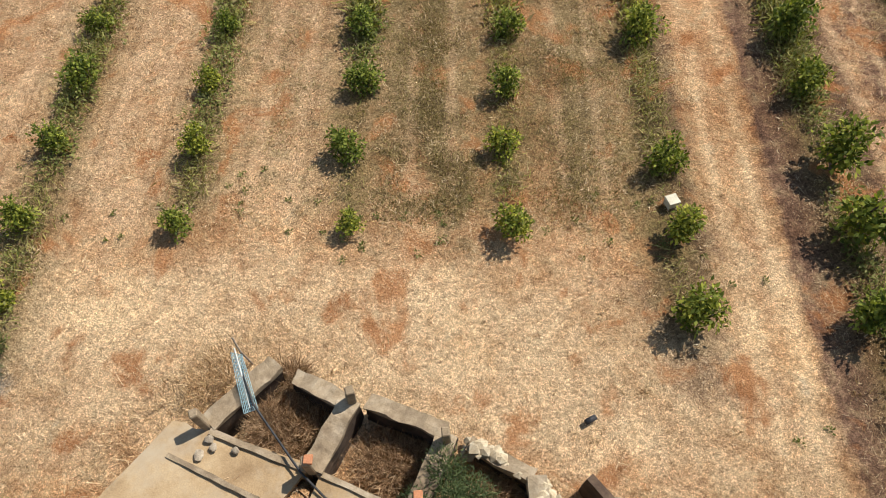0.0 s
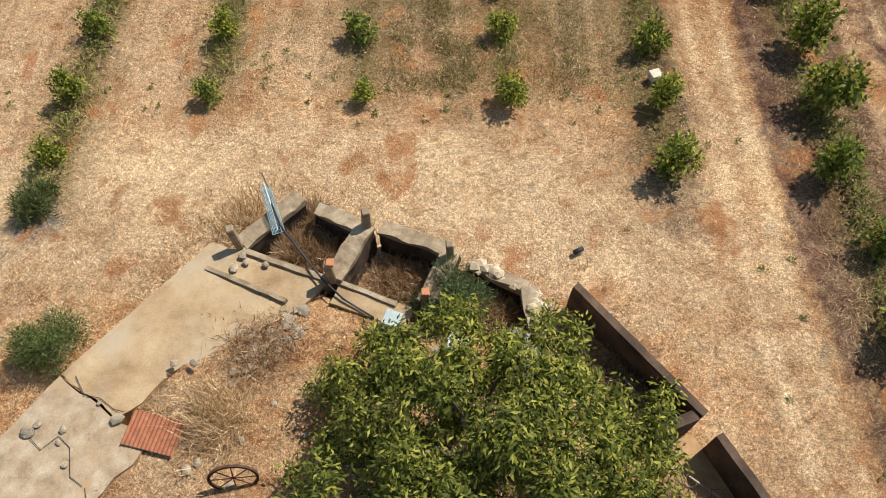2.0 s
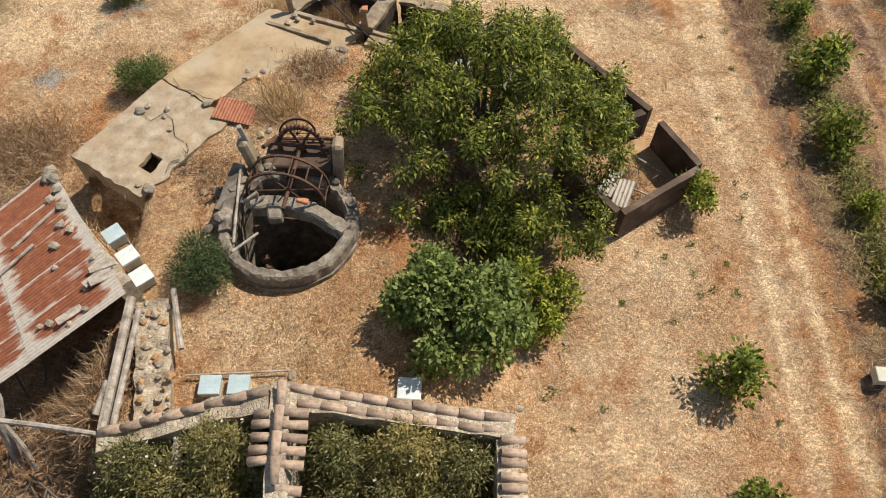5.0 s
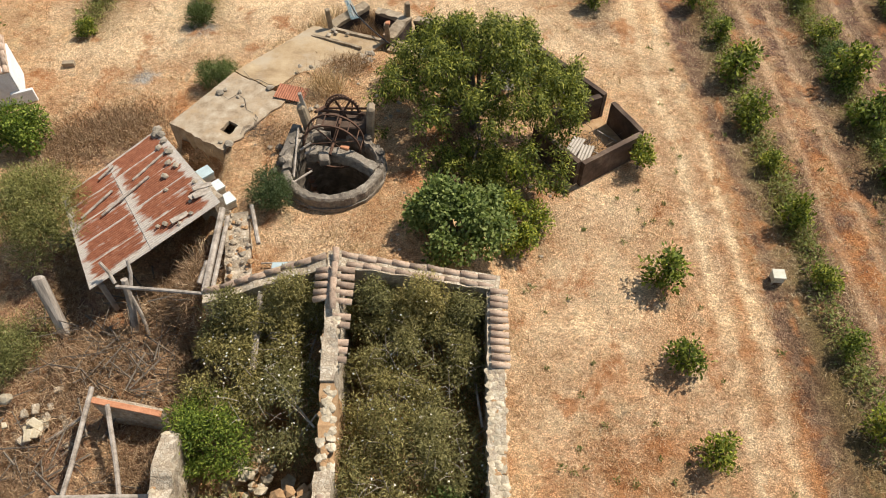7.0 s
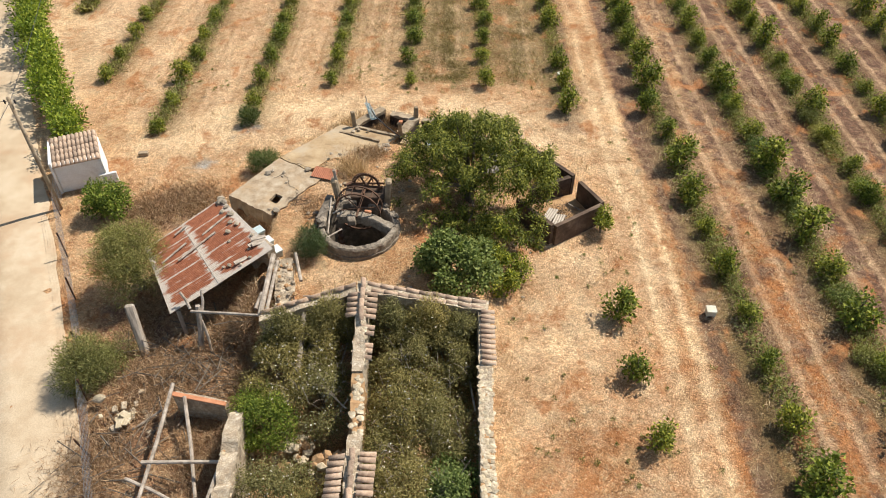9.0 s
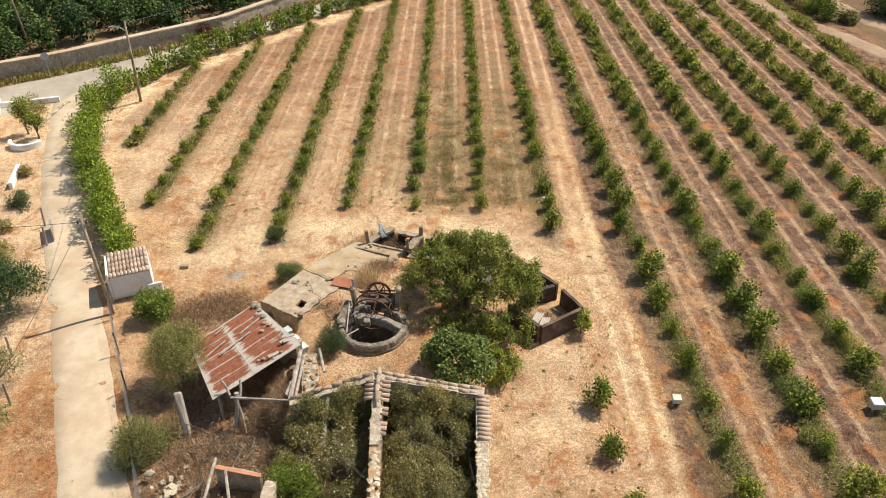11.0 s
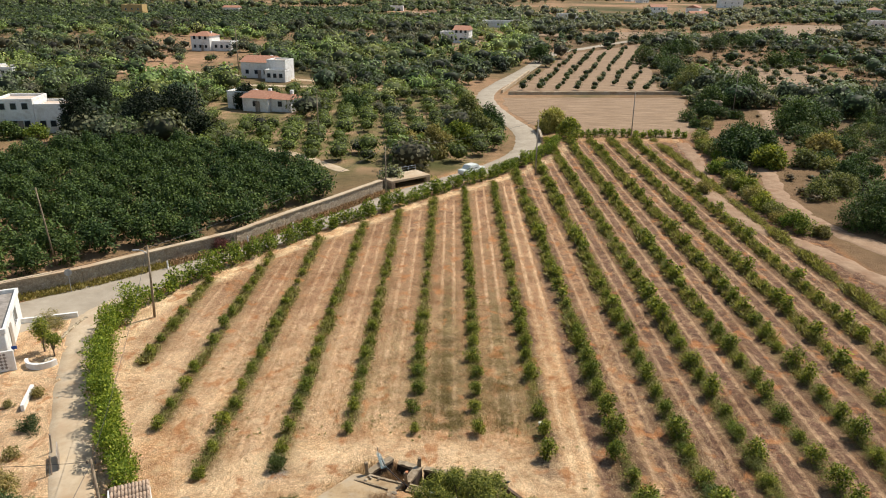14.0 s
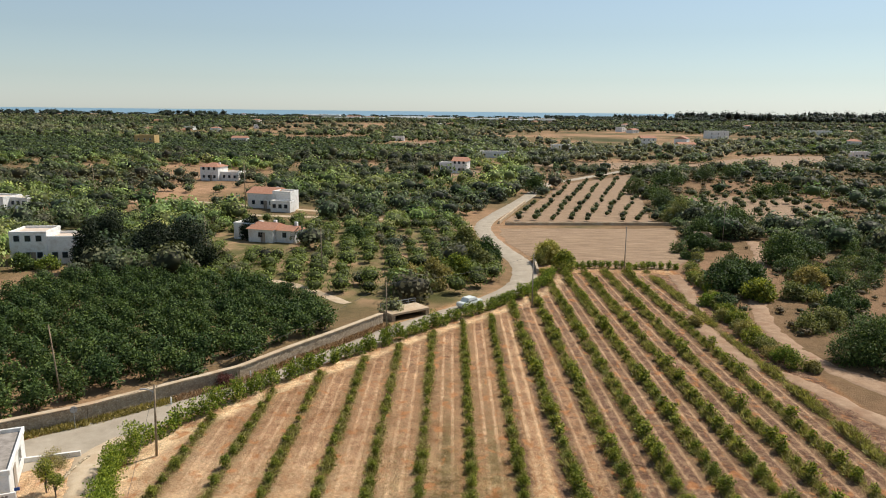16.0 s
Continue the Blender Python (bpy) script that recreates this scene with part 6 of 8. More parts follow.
def tile_line(parent, p0, p1, n, dz=0.0):
    a, b = Vector(p0), Vector(p1)
    d = b - a
    rz, pt = math.degrees(math.atan2(d.y, d.x)), -math.degrees(math.atan2(d.z, d.xy.length))
    for i in range(n):
        p = a.lerp(b, (i + 0.5) / n)
        lay_tile(parent, p.x, p.y, p.z + dz + 0.012 * (i % 2), rz, pt)


tile_line(ruin, (-2.6, -8.74, 2.86), (1.0, -9.04, 2.42), 9)
tile_line(ruin, (-2.45, -8.97, 2.82), (0.95, -9.26, 2.4), 9, -0.01)
tile_line(ruin, (-2.95, -8.78, 2.87), (-5.9, -9.3, 2.06), 8)
tile_line(ruin, (-2.72, -8.7, 3.0), (-2.66, -10.3, 2.92), 4, 0.03)
for i in range(5):
    lay_tile(ruin, -2.93, -9.15 - 0.19 * i, 2.84 - 0.015 * i, 2, -12)
for i in range(12):
    if i not in (5, 8):
        lay_tile(ruin, -2.46, -9.15 - 0.2 * i, 2.84 - 0.02 * i, 182, -12)
for i in range(11):
    lay_tile(ruin, 1.07, -9.4 - 0.19 * i, 2.4, 2, 8)
for i in range(9):
    lay_tile(ruin, -2.85, -14.45 - 0.19 * i, 2.5 + 0.02 * i, 4, -10)
    lay_tile(ruin, -2.08, -14.35 - 0.19 * i, 2.5 + 0.02 * i, 184, -10)
tile_line(ruin, (-2.48, -14.3, 2.6), (-2.36, -16.6, 2.72), 6, 0.04)
STONES = [mesh_of(rock(0.075 + 0.012 * (i % 4), 0.38, 300 + i, 1), "stone", EARTH if i % 4 == 0 else STONE) for i in range(9)]
for i in range(190):
    y = -11.3 - 6.5 * (i // 3) / 63
    part("stone", STONES[R.randrange(9)], None, ruin, at=pose(0.97 + 0.12 * (i % 3 - 1) + R.uniform(-0.04, 0.04), y + R.uniform(-0.05, 0.05), 2.34, R.uniform(-8, 8), R.uniform(-8, 8), R.uniform(0, 360)))
for i in range(90):
    t = i / 90
    part("stone", STONES[R.randrange(9)], None, ruin, at=pose(-2.68 + 0.2 * t + R.uniform(-0.13, 0.13), -10.3 - 3.6 * t, 2.78 - 0.42 * t, R.uniform(-8, 8), R.uniform(-8, 8), R.uniform(0, 360)))
for i in range(40):
    t = i / 40
    part("stone", STONES[R.randrange(9)], None, ruin, at=pose(-5.95 + 0.3 * t + R.uniform(-0.18, 0.18), -12.8 - 4.4 * t, 1.82 - 0.15 * t, R.uniform(-8, 8), R.uniform(-8, 8), R.uniform(0, 360)))
for i in range(46):
    r = R.uniform(0.07, 0.18)
    x, y = -4.3 + R.gauss(0, 0.4), -13.3 + R.gauss(0, 0.35)
    ob = part("stone", rock(r, 0.75, 400 + i, 1), STONE if i % 2 else EARTH, at=pose(x, y, max(0.1, 1.1 - 1.0 * math.hypot(x + 4.3, y + 13.3)) + r * 0.3, 0, 0, i * 53))
    tagged(ob, "fallen ochre stone in the rubble heap", "stone", "rubble heap")
for i in range(70):
    t, f = R.random(), R.random()
    part("stone", rock(R.uniform(0.09, 0.17), 0.75, 820 + i, 1), EARTH if i % 4 else STONE, ruin, at=pose(-2.75 - 0.95 * t, -13.9 - 0.25 * t + R.uniform(-0.16, 0.16), 0.25 + (1.75 - 0.45 * t) * f, R.uniform(-20, 20), R.uniform(-20, 20), i * 37))
for a, b, r in (((-4.55, -9.0, 2.25), (-4.5, -11.2, 1.7), 0.08), ((-3.1, -9.4, 1.5), (-3.6, -11.6, 1.0), 0.025), ((-4.2, -11.0, 1.2), (-2.9, -12.6, 1.9), 0.025), ((-3.4, -12.6, 1.1), (-2.85, -12.4, 2.1), 0.02), ((0.45, -10.2, 1.1), (0.7, -12.4, 1.6), 0.03)):
    ob = part("beam", tube([a, b], r, 7), OLD_WOOD)
    tagged(ob, "grey fallen roof timber among the shrubs", "beam", "timbers")


# ---- plants in the yard ----
def plant(name, label, category, x, y, clumps, n, ln, wd, mat, droop=0.1, trunk=0.0, limbs_n=6, spread=0.6, flowers=0, seed=0, z=None, group=""):
    """A shrub or tree: stems or a trunk with limbs, and a crown of single leaves over clumps given relative to its base."""
    rs = np.random.default_rng(900 + seed)
    t = thing(name, label, category, (x, y, float(gz(x, y)) if z is None else z), group=group)
    pos, ax, nr = shell(n, clumps, spread, droop, 0.7, rs)
    pos[:, 2] = np.maximum(pos[:, 2], 0.03)
    l = ln * rs.uniform(0.6, 1.3, n)
    part("crown", quads_mesh("crown", leaves(pos, ax, nr, l, l * wd), mat), None, t)
    tops = sorted(clumps, key=lambda c: -c[3])[:limbs_n]
    part("trunk" if trunk > 0.04 else "stem", limbs(bmesh.new(), (0, 0, 0), [c[:3] for c in tops], max(trunk, 0.03), 0.012), BARK, t)
    if flowers:
        pos, ax, nr = shell(flowers, clumps, 0.15, 0, 0.7, rs)
        part("seed_heads", quads_mesh("seed_heads", leaves(pos, ax, nr, np.full(flowers, 0.058), np.full(flowers, 0.05)), FLOWER), None, t, "pale seed heads")["kind"] = "stuff"
    return t


def dome(rx, ry, z0, h, n, r, seed):
    rs = np.random.default_rng(seed)
    out = []
    for i in range(n):
        a, q, f = rs.uniform(0, 6.283), math.sqrt(rs.random()), rs.random()
        lim = math.sqrt(max(0.08, 1 - (f - 0.25) ** 2 * 1.6))
        out.append((rx * q * lim * math.cos(a), ry * q * lim * math.sin(a), z0 + f * h * (1 - 0.35 * q), r * rs.uniform(0.65, 1.2)))
    return out


for k, y, s in ((9, -9.2, 1.0), (9, -6.4, 1.1), (9, -1.6, 0.9), (9, 1.2, 1.15), (9, 2.6, 1.0), (10, -3.5, 1.1), (10, -0.6, 1.2), (10, 3.4, 1.1), (10, 5.2, 1.2), (9, 6.3, 0.8), (10, 8.4, 0.9), (11, 1.5, 1.1)):
    mats = (LEAF_ROAD, LEAF_ROW, LEAF_FIG)
    plant("shrub", "low green bush creeping between two citrus trees", "shrub", row_x(k, y) + 0.03 * max(4 - y, 0) + 0.2 * math.sin(y * 3), y, dome(0.5 * s, 0.75 * s, 0.08, 0.42 * s, 12, 0.24 * s, 820 + k + int(y * 10)), 2200, 0.085, 0.32, mats[int(y * 10) % 3], 0.0, 0.03, 5, seed=820 + k + int(y), group="bushes in the rows")

DROOP = [(R.uniform(-1.6, 2.6), R.uniform(-3.2, -1.2), R.uniform(0.3, 1.3), R.uniform(0.18, 0.34)) for _ in range(34)] + [(R.uniform(1.8, 3.1), R.uniform(-1.6, 1.2), R.uniform(1.0, 2.2), R.uniform(0.2, 0.34)) for _ in range(18)]
CAP = [(R.uniform(-1.6, 1.5), R.uniform(-1.6, 1.5), R.uniform(2.6, 3.4), R.uniform(0.24, 0.36)) for _ in range(26)]
plant("peach_tree", "large spreading tree with long drooping green leaves", "tree", 0.65, -1.9, dome(3.25, 3.1, 0.75, 3.5, 210, 0.3, 3) + CAP + DROOP, 54000, 0.125, 0.32, LEAF_PEACH, 0.75, 0.14, 22, 0.9, seed=1)
plant("fig_tree", "dense round fig tree with broad pale green leaves", "tree", 0.05, -6.6, dome(1.25, 1.2, 0.4, 1.5, 26, 0.45, 4), 12500, 0.125, 0.58, LEAF_FIG, 0.15, 0.09, 9, 0.55, seed=2)
plant("shrub", "yellowish leafy shrub beside the fig tree", "shrub", 1.9, -5.7, dome(0.65, 0.95, 0.3, 1.2, 14, 0.34, 5), 3600, 0.11, 0.5, LEAF_CITRUS, 0.1, 0.03, seed=3)
plant("shrub", "leafy saplings under the large tree", "shrub", 1.4, -4.4, dome(0.9, 0.7, 0.4, 1.3, 12, 0.34, 6), 1900, 0.14, 0.35, LEAF_CITRUS, 0.6, 0.03, seed=4)
plant("shrub", "feathery green bush growing in the pens", "shrub", 0.14, 1.45, dome(0.58, 0.7, 0.5, 0.95, 16, 0.33, 7), 5600, 0.11, 0.16, LEAF_PINE, 0.0, 0.03, seed=5, z=0.2)
plant("shrub", "small leafy sapling against the hut corner", "shrub", 5.75, -3.05, dome(0.35, 0.5, 0.3, 1.0, 9, 0.28, 8), 1500, 0.1, 0.5, LEAF_CITRUS, 0.1, 0.03, seed=6)
plant("shrub", "feathery grey-green bush beside the well", "shrub", -4.98, -5.78, dome(0.54, 0.56, 0.2, 0.7, 16, 0.34, 9), 6200, 0.12, 0.12, LEAF_PINE, -0.2, 0.03, seed=7)
plant("shrub", "feathery green bush at the foot of the slab", "shrub", -8.05, 0.55, dome(0.62, 0.62, 0.15, 0.85, 18, 0.32, 10), 6000, 0.11, 0.13, LEAF_FIG, -0.2, 0.03, seed=8)
plant("shrub", "grassy green clump at the start of a tree row", "shrub", -9.55, 4.2, dome(0.35, 0.6, 0.05, 0.6, 10, 0.25, 11), 2000, 0.2, 0.1, LEAF_PINE, -0.6, 0.03, seed=9)
plant("shrub", "dark leafy small tree by the tiled pump house", "tree", -13.7, -2.4, dome(0.75, 0.75, 0.4, 1.2, 24, 0.36, 12), 6500, 0.1, 0.5, LEAF_ROAD, 0.0, 0.05, seed=10)
plant("olive_tree", "grey-green olive tree beside the lean-to", "tree", -11.1, -6.45, dome(1.25, 1.25, 1.0, 1.9, 40, 0.5, 13), 27000, 0.12, 0.12, LEAF_OLIVE, -0.1, 0.12, 8, seed=11)
plant("olive_tree", "grey-green wild olive bush by the lane", "tree", -11.3, -10.3, dome(1.05, 1.05, 0.3, 1.1, 26, 0.5, 14), 19000, 0.12, 0.12, LEAF_OLIVE, -0.2, 0.07, 8, seed=12)
plant("shrub", "bright green bush over the ruin wall", "shrub", -5.2, -12.5, dome(1.0, 0.9, 0.8, 1.4, 34, 0.34, 15), 12000, 0.09, 0.28, LEAF_ROAD, 0.0, 0.05, seed=13)
for i, (x, y, rx, ry, h, n, mat, fl) in enumerate(((-5.1, -9.85, 0.7, 0.4, 1.75, 4400, LEAF_BRAMBLE, 60), (-3.7, -9.6, 0.75, 0.4, 2.2, 5200, LEAF_WEED, 60), (-1.8, -9.6, 0.55, 0.35, 2.2, 4000, LEAF_BRAMBLE, 30), (-0.7, -9.6, 0.8, 0.35, 2.1, 4600, LEAF_WEED, 30), (0.35, -9.75, 0.45, 0.4, 1.8, 2800, LEAF_BRAMBLE, 20), (-2.0, -13.6, 0.4, 1.2, 1.3, 2600, LEAF_BRAMBLE, 40), (-1.0, -16.6, 1.2, 1.1, 1.4, 4600, LEAF_BRAMBLE, 60), (-4.4, -10.4, 1.3, 1.0, 1.5, 7500, LEAF_BRAMBLE, 260), (-3.7, -11.9, 0.85, 1.1, 1.4, 3600, LEAF_WEED, 160), (-5.0, -11.4, 0.9, 1.0, 1.4, 3200, LEAF_BRAMBLE, 120), (-1.4, -10.4, 0.95, 0.9, 1.5, 5600, LEAF_WEED, 60), (-0.1, -10.6, 0.85, 1.0, 1.35, 5000, LEAF_BRAMBLE, 60), (-1.3, -12.4, 1.0, 1.2, 1.5, 6200, LEAF_BRAMBLE, 120), (-0.1, -12.8, 0.85, 1.2, 1.3, 5400, LEAF_WEED, 100), (-1.2, -14.9, 0.9, 1.0, 1.5, 5200, LEAF_WEED, 120), (0.1, -15.0, 0.6, 1.0, 1.3, 3600, LEAF_FIG, 0), (-4.6, -14.8, 0.9, 0.9, 1.2, 3600, LEAF_WEED, 80), (-3.4, -15.6, 0.7, 0.9, 1.2, 3000, LEAF_BRAMBLE, 60))):
    plant("shrub", "tangled shrub with pale seed heads filling the ruin" if fl else "leafy fig sucker inside the ruin", "shrub", x, y, dome(rx * 1.22, ry * 1.2, 0.8, h * 1.02, 40, 0.33, 30 + i), int(n * 2.3), 0.085, 0.26 if fl else 0.7, mat, 0.1, 0.03, 8, 0.7, fl, 40 + i, z=0.25, group="shrubs in the ruin")


def brush():
    """Dead brush and brushwood over the collapsed western yard, and dry weeds near the slab."""
    rs = np.random.default_rng(77)
    q = []
    for cx, cy, sx, sy, n, h in ((-8.9, -10.6, 1.6, 1.6, 5000, 0.4), (-10.2, -13.6, 1.2, 1.6, 4200, 0.35), (-7.0, -8.6, 0.9, 0.8, 3200, 0.6), (-7.2, -13.4, 0.9, 1.2, 2400, 0.4), (-12.2, -2.6, 1.0, 1.4, 3800, 0.35), (-10.6, -1.6, 1.3, 1.0, 4200, 0.35), (-10.6, -8.4, 0.6, 1.2, 2200, 0.3), (-6.4, -10.6, 0.5, 1.2, 2600, 0.5), (-5.3, -3.2, 0.5, 0.7, 900, 0.16), (-3.5, 0.3, 0.7, 0.7, 2600, 0.24), (-0.85, 2.3, 0.6, 0.45, 4200, 0.42), (-2.75, 2.8, 0.5, 0.5, 3400, 0.5), (-3.3, 3.05, 0.35, 0.4, 2400, 0.6), (-3.05, 3.95, 0.25, 0.25, 1200, 0.6), (0.95, 1.75, 0.5, 0.4, 1800, 0.4), (4.0, -2.6, 0.8, 0.7, 2200, 0.25), (3.4, 0.2, 0.7, 0.8, 1600, 0.3), (0.8, -4.0, 1.8, 1.8, 2200, 0.15)):
        n = int(n * 1.7)
        x, y = rs.normal(cx, sx * 0.55, n), rs.normal(cy, sy * 0.55, n)
        pos = np.stack([x, y, gz(x, y) + rs.random(n) * h * 0.4], -1)
        ln = rs.uniform(0.4, 1.1, n) * h
        q.append(leaves(pos, rs.normal(size=(n, 3)) * 0.8 + (0, 0, 0.55), rs.normal(size=(n, 3)) + (0, 0, 0.5), ln, 0.006 + 0.012 * rs.random(n)))
    tagged(new("dry_brush", quads_mesh("dry_brush", np.concatenate(q), DEAD_BRUSH)), "dead brown brush over the collapsed yard", "dry brush", kind="stuff")
    bm = bmesh.new()
    for _ in range(240):
        x, y = (R.gauss(-7.9, 1.0), R.gauss(-10.0, 0.8)) if R.random() < 0.7 else (R.gauss(-9.2, 1.0), R.gauss(-13.4, 1.0))
        a, l = R.uniform(0, 6.28), R.uniform(0.3, 1.1)
        z = float(gz(x, y)) + R.uniform(0.03, 0.3)
        tube([(x, y, z), (x + l * math.cos(a), y + l * math.sin(a), z + R.uniform(-0.1, 0.15))], R.uniform(0.008, 0.025), 4, bm)
    for cx, cy, cz, sd, cnt in ((-3.6, 0.35, 0.85, 0.4, 90), (-5.95, -3.0, 1.28, 0.16, 46), (-1.6, 0.35, 0.75, 0.3, 40), (3.6, 0.0, 0.2, 0.45, 60), (4.4, -2.2, 0.2, 0.35, 50)):
        for _ in range(cnt):
            x, y, a, l = R.gauss(cx, sd), R.gauss(cy, sd), R.uniform(0, 6.28), R.uniform(0.12, 0.55)
            z = cz + R.uniform(0.0, 0.1)
            tube([(x, y, z), (x + l * 0.5 * math.cos(a), y + l * 0.5 * math.sin(a), z + R.uniform(0, 0.12)), (x + l * math.cos(a + 0.4), y + l * math.sin(a + 0.4), z + R.uniform(-0.03, 0.1))], R.uniform(0.004, 0.009), 4, bm)
    tagged(part("brushwood", bm, BARK), "grey broken branches heaped on the ground", "brushwood", kind="stuff")
    bm = bmesh.new()
    for _ in range(260):
        x, y = (R.uniform(-2.1, 0.6), R.uniform(-16, -9.6)) if R.random() < 0.65 else (R.uniform(-5.2, -3.0), R.uniform(-12.5, -9.8))
        l, a = R.uniform(0.35, 0.9), R.uniform(0, 6.28)
        z = R.uniform(1.7, 2.3)
        tube([(x, y, z - 0.3), (x + 0.25 * l * math.cos(a), y + 0.25 * l * math.sin(a), z), (x + 0.6 * l * math.cos(a), y + 0.6 * l * math.sin(a), z + 0.25 * l)], [0.01, 0.006, 0.003], 4, bm)
    tagged(part("twigs", bm, OLD_WOOD), "bare grey twigs standing out of the ruin's shrubs", "twigs", kind="stuff")


brush()

# collapsed western outbuilding
for a, b, r in (((-8.15, -11.55, 1.45), (-8.15, -15.2, 1.1), 0.06), ((-8.35, -14.0, 1.25), (-5.9, -13.9, 1.2), 0.055), ((-7.75, -11.9, 1.3), (-6.9, -14.6, 0.5), 0.06), ((-6.2, -12.6, 1.5), (-6.05, -14.0, 1.2), 0.05), ((-8.7, -14.4, 1.1), (-7.2, -15.0, 1.0), 0.05), ((-5.95, -12.7, 1.75), (-6.15, -15.4, 1.7), 0.07), ((-8.15, -9.4, 0.2), (-8.05, -8.85, 1.85), 0.1), ((-8.3, -8.9, 1.75), (-8.6, -8.6, 2.2), 0.05), ((-8.25, -8.98, 1.72), (-5.9, -9.3, 1.95), 0.05), ((-8.0, -9.0, 1.3), (-7.75, -9.5, 0.3), 0.05), ((-7.95, -8.9, 1.6), (-7.95, -8.5, 2.2), 0.05), ((-9.4, -12.4, 0.3), (-8.6, -11.9, 0.6), 0.04)):
    ob = part("beam", tube([a, Vector(a).lerp(Vector(b), 0.5) + Vector((0.03, 0.02, -0.02)), b], [r, r * 0.95, r * 0.85], 7), OLD_WOOD)
    tagged(ob, "bleached bare timber of a collapsed outbuilding", "beam", "timbers")
lowhut = thing("low_shed", "low dark-walled shed remnant with a red tile edge", "shed", (0, 0, 0))
part("wall", masonry((-8.1, -11.75), (-6.55, -12.0), 0.2, 0.1, 1.25, 1.15, 0.25, 0.03), STONE_MIX, lowhut)
part("edge", box(1.7, 0.14, 0.05, 0.01, jit=0.01), TERRACOTTA, lowhut, "red tile edge", at=pose(-7.35, -11.92, 1.22, 0, 3, -9))
ob = part("post", rough_up(box(0.28, 0.25, 1.75, 0.05, jit=0.04), 0.03, 3), OLD_WOOD, at=pose(-9.95, -9.48, 0.1, -31, -9, 12))
tagged(ob, "thick bleached timber post leaning by the olive tree", "post")
for i in range(16):
    r = R.uniform(0.05, 0.13)
    x, y = R.gauss(-9.6, 0.45), R.gauss(-12.0, 0.3)
    ob = part("block", box(r * 2, r * 1.4, r, 0.02, jit=0.02), STONE_MIX, at=pose(x, y, 0.25 + max(0, 0.15 - 0.3 * abs(x + 9.6)), R.uniform(-15, 15), R.uniform(-15, 15), R.uniform(0, 180)))
    tagged(ob, "pale broken masonry block in a rubble heap", "block", "rubble heap")
PLASTER = surface("cream wall plaster", [(0.3, (0.42, 0.33, 0.2)), (0.6, (0.62, 0.53, 0.38))], 4.0, piece=0.15)
for i in range(12):
    r = R.uniform(0.1, 0.22)
    x, y = -9.62 + R.gauss(0, 0.26), -12.1 + R.gauss(0, 0.2)
    ob = part("plaster_slab", box(r * 1.6, r, 0.06, 0.012, jit=0.025), PLASTER, at=pose(x, y, 0.38 + 0.015 * i, R.uniform(-18, 18), R.uniform(-18, 18), R.uniform(0, 180)))
    tagged(ob, "fallen slab of cream wall plaster in the rubble", "plaster slab", "rubble heap")
ob = part("stone", rock(0.16, 0.8, 77), STONE, at=pose(-10.75, -11.4, 0.35))
tagged(ob, "pale boulder by the lane fence", "stone")

# loose stones and sticks over the yard
for i in range(70):
    x, y = R.uniform(-6.5, 3.2), R.uniform(-8.3, 0.8)
    if math.hypot(x - WELL[0], y - WELL[1]) < 2.0 or in_slab(np.array(x), np.array(y)):
        continue
    r = R.uniform(0.03, 0.09)
    ob = part("stone", rock(r, 0.6, 500 + i, 1), PALE_ROCK, at=pose(x, y, float(gz(x, y)) + r * 0.2, 0, 0, i * 41))
    tagged(ob, "small pale stone in the dry grass", "stone", "yard stones")

# ---- pump house, pole and fence by the lane ----
pump = thing("pump_house", "small whitewashed pump house with a clay tile roof", "shed", (-15.55, -0.1, 0), 24)
part("wall", box(1.75, 1.55, 1.35, 0.02), WHITEWASH, pump)
part("parapet", box(0.1, 1.7, 1.52, 0.02), WHITEWASH, pump, at=pose(-0.93, 0.02, 0))
part("verge", box(0.06, 1.6, 1.3, 0.02), WHITEWASH, pump, at=pose(0.91, 0.0, 0))
roofp = part("roof", box(1.85, 1.75, 0.06, 0.01), TILE, pump, at=pose(0.02, 0.05, 1.38, 8, 0, 0))
for i in range(11):
    for j in range(5):
        part("tile", TILE_ME, None, roofp, at=pose(-0.82 + 0.163 * i, -0.72 + 0.35 * j, 0.05 + 0.01 * (j % 2), 0, 0, 90 + R.uniform(-3, 3)))
ob = part("block", box(0.4, 0.2, 0.2, 0.01), CONCRETE, at=pose(-13.55, 1.45, 0.0, 0, 0, 8))
tagged(ob, "grey hollow concrete block in the straw", "block")
ob = part("pallet", box(0.7, 0.12, 0.5, 0.02), WHITEWASH, at=pose(-14.35, -0.45, 0.0, 0, 0, 24))
tagged(ob, "short whitewashed stub wall beside the pump house", "wall")


def pole(x, y, h, lamp=False, lean=(0, 0), r=0.1, mat=None, label="grey wooden power pole beside the road"):
    p = thing("utility_pole", label, "utility pole", (x, y, 0), R.uniform(0, 30), group="utility poles")
    part("shaft", tube([(0, 0, -0.1), (lean[0] / 2, lean[1] / 2, h / 2), (lean[0], lean[1], h)], [r, r * 0.85, r * 0.7], 10), mat or CONCRETE, p, smooth=True)
    if lamp:
        arm = part("lamp_arm", tube([(lean[0], 0, h - 0.75), (-0.2, 0.1, h - 0.5), (-0.55, 0.2, h - 0.45)], 0.035, 7), GREY_METAL, p)
        part("lamp", box(0.5, 0.16, 0.1, 0.03), GREY_METAL, arm, at=pose(-0.75, 0.24, h - 0.52))
    for s in (-0.18, 0.18):
        part("insulator", tube([(lean[0] + s, lean[1], h - 0.25), (lean[0] + s, lean[1], h - 0.1)], 0.03, 7), DARK_PLASTIC, p)
    return p


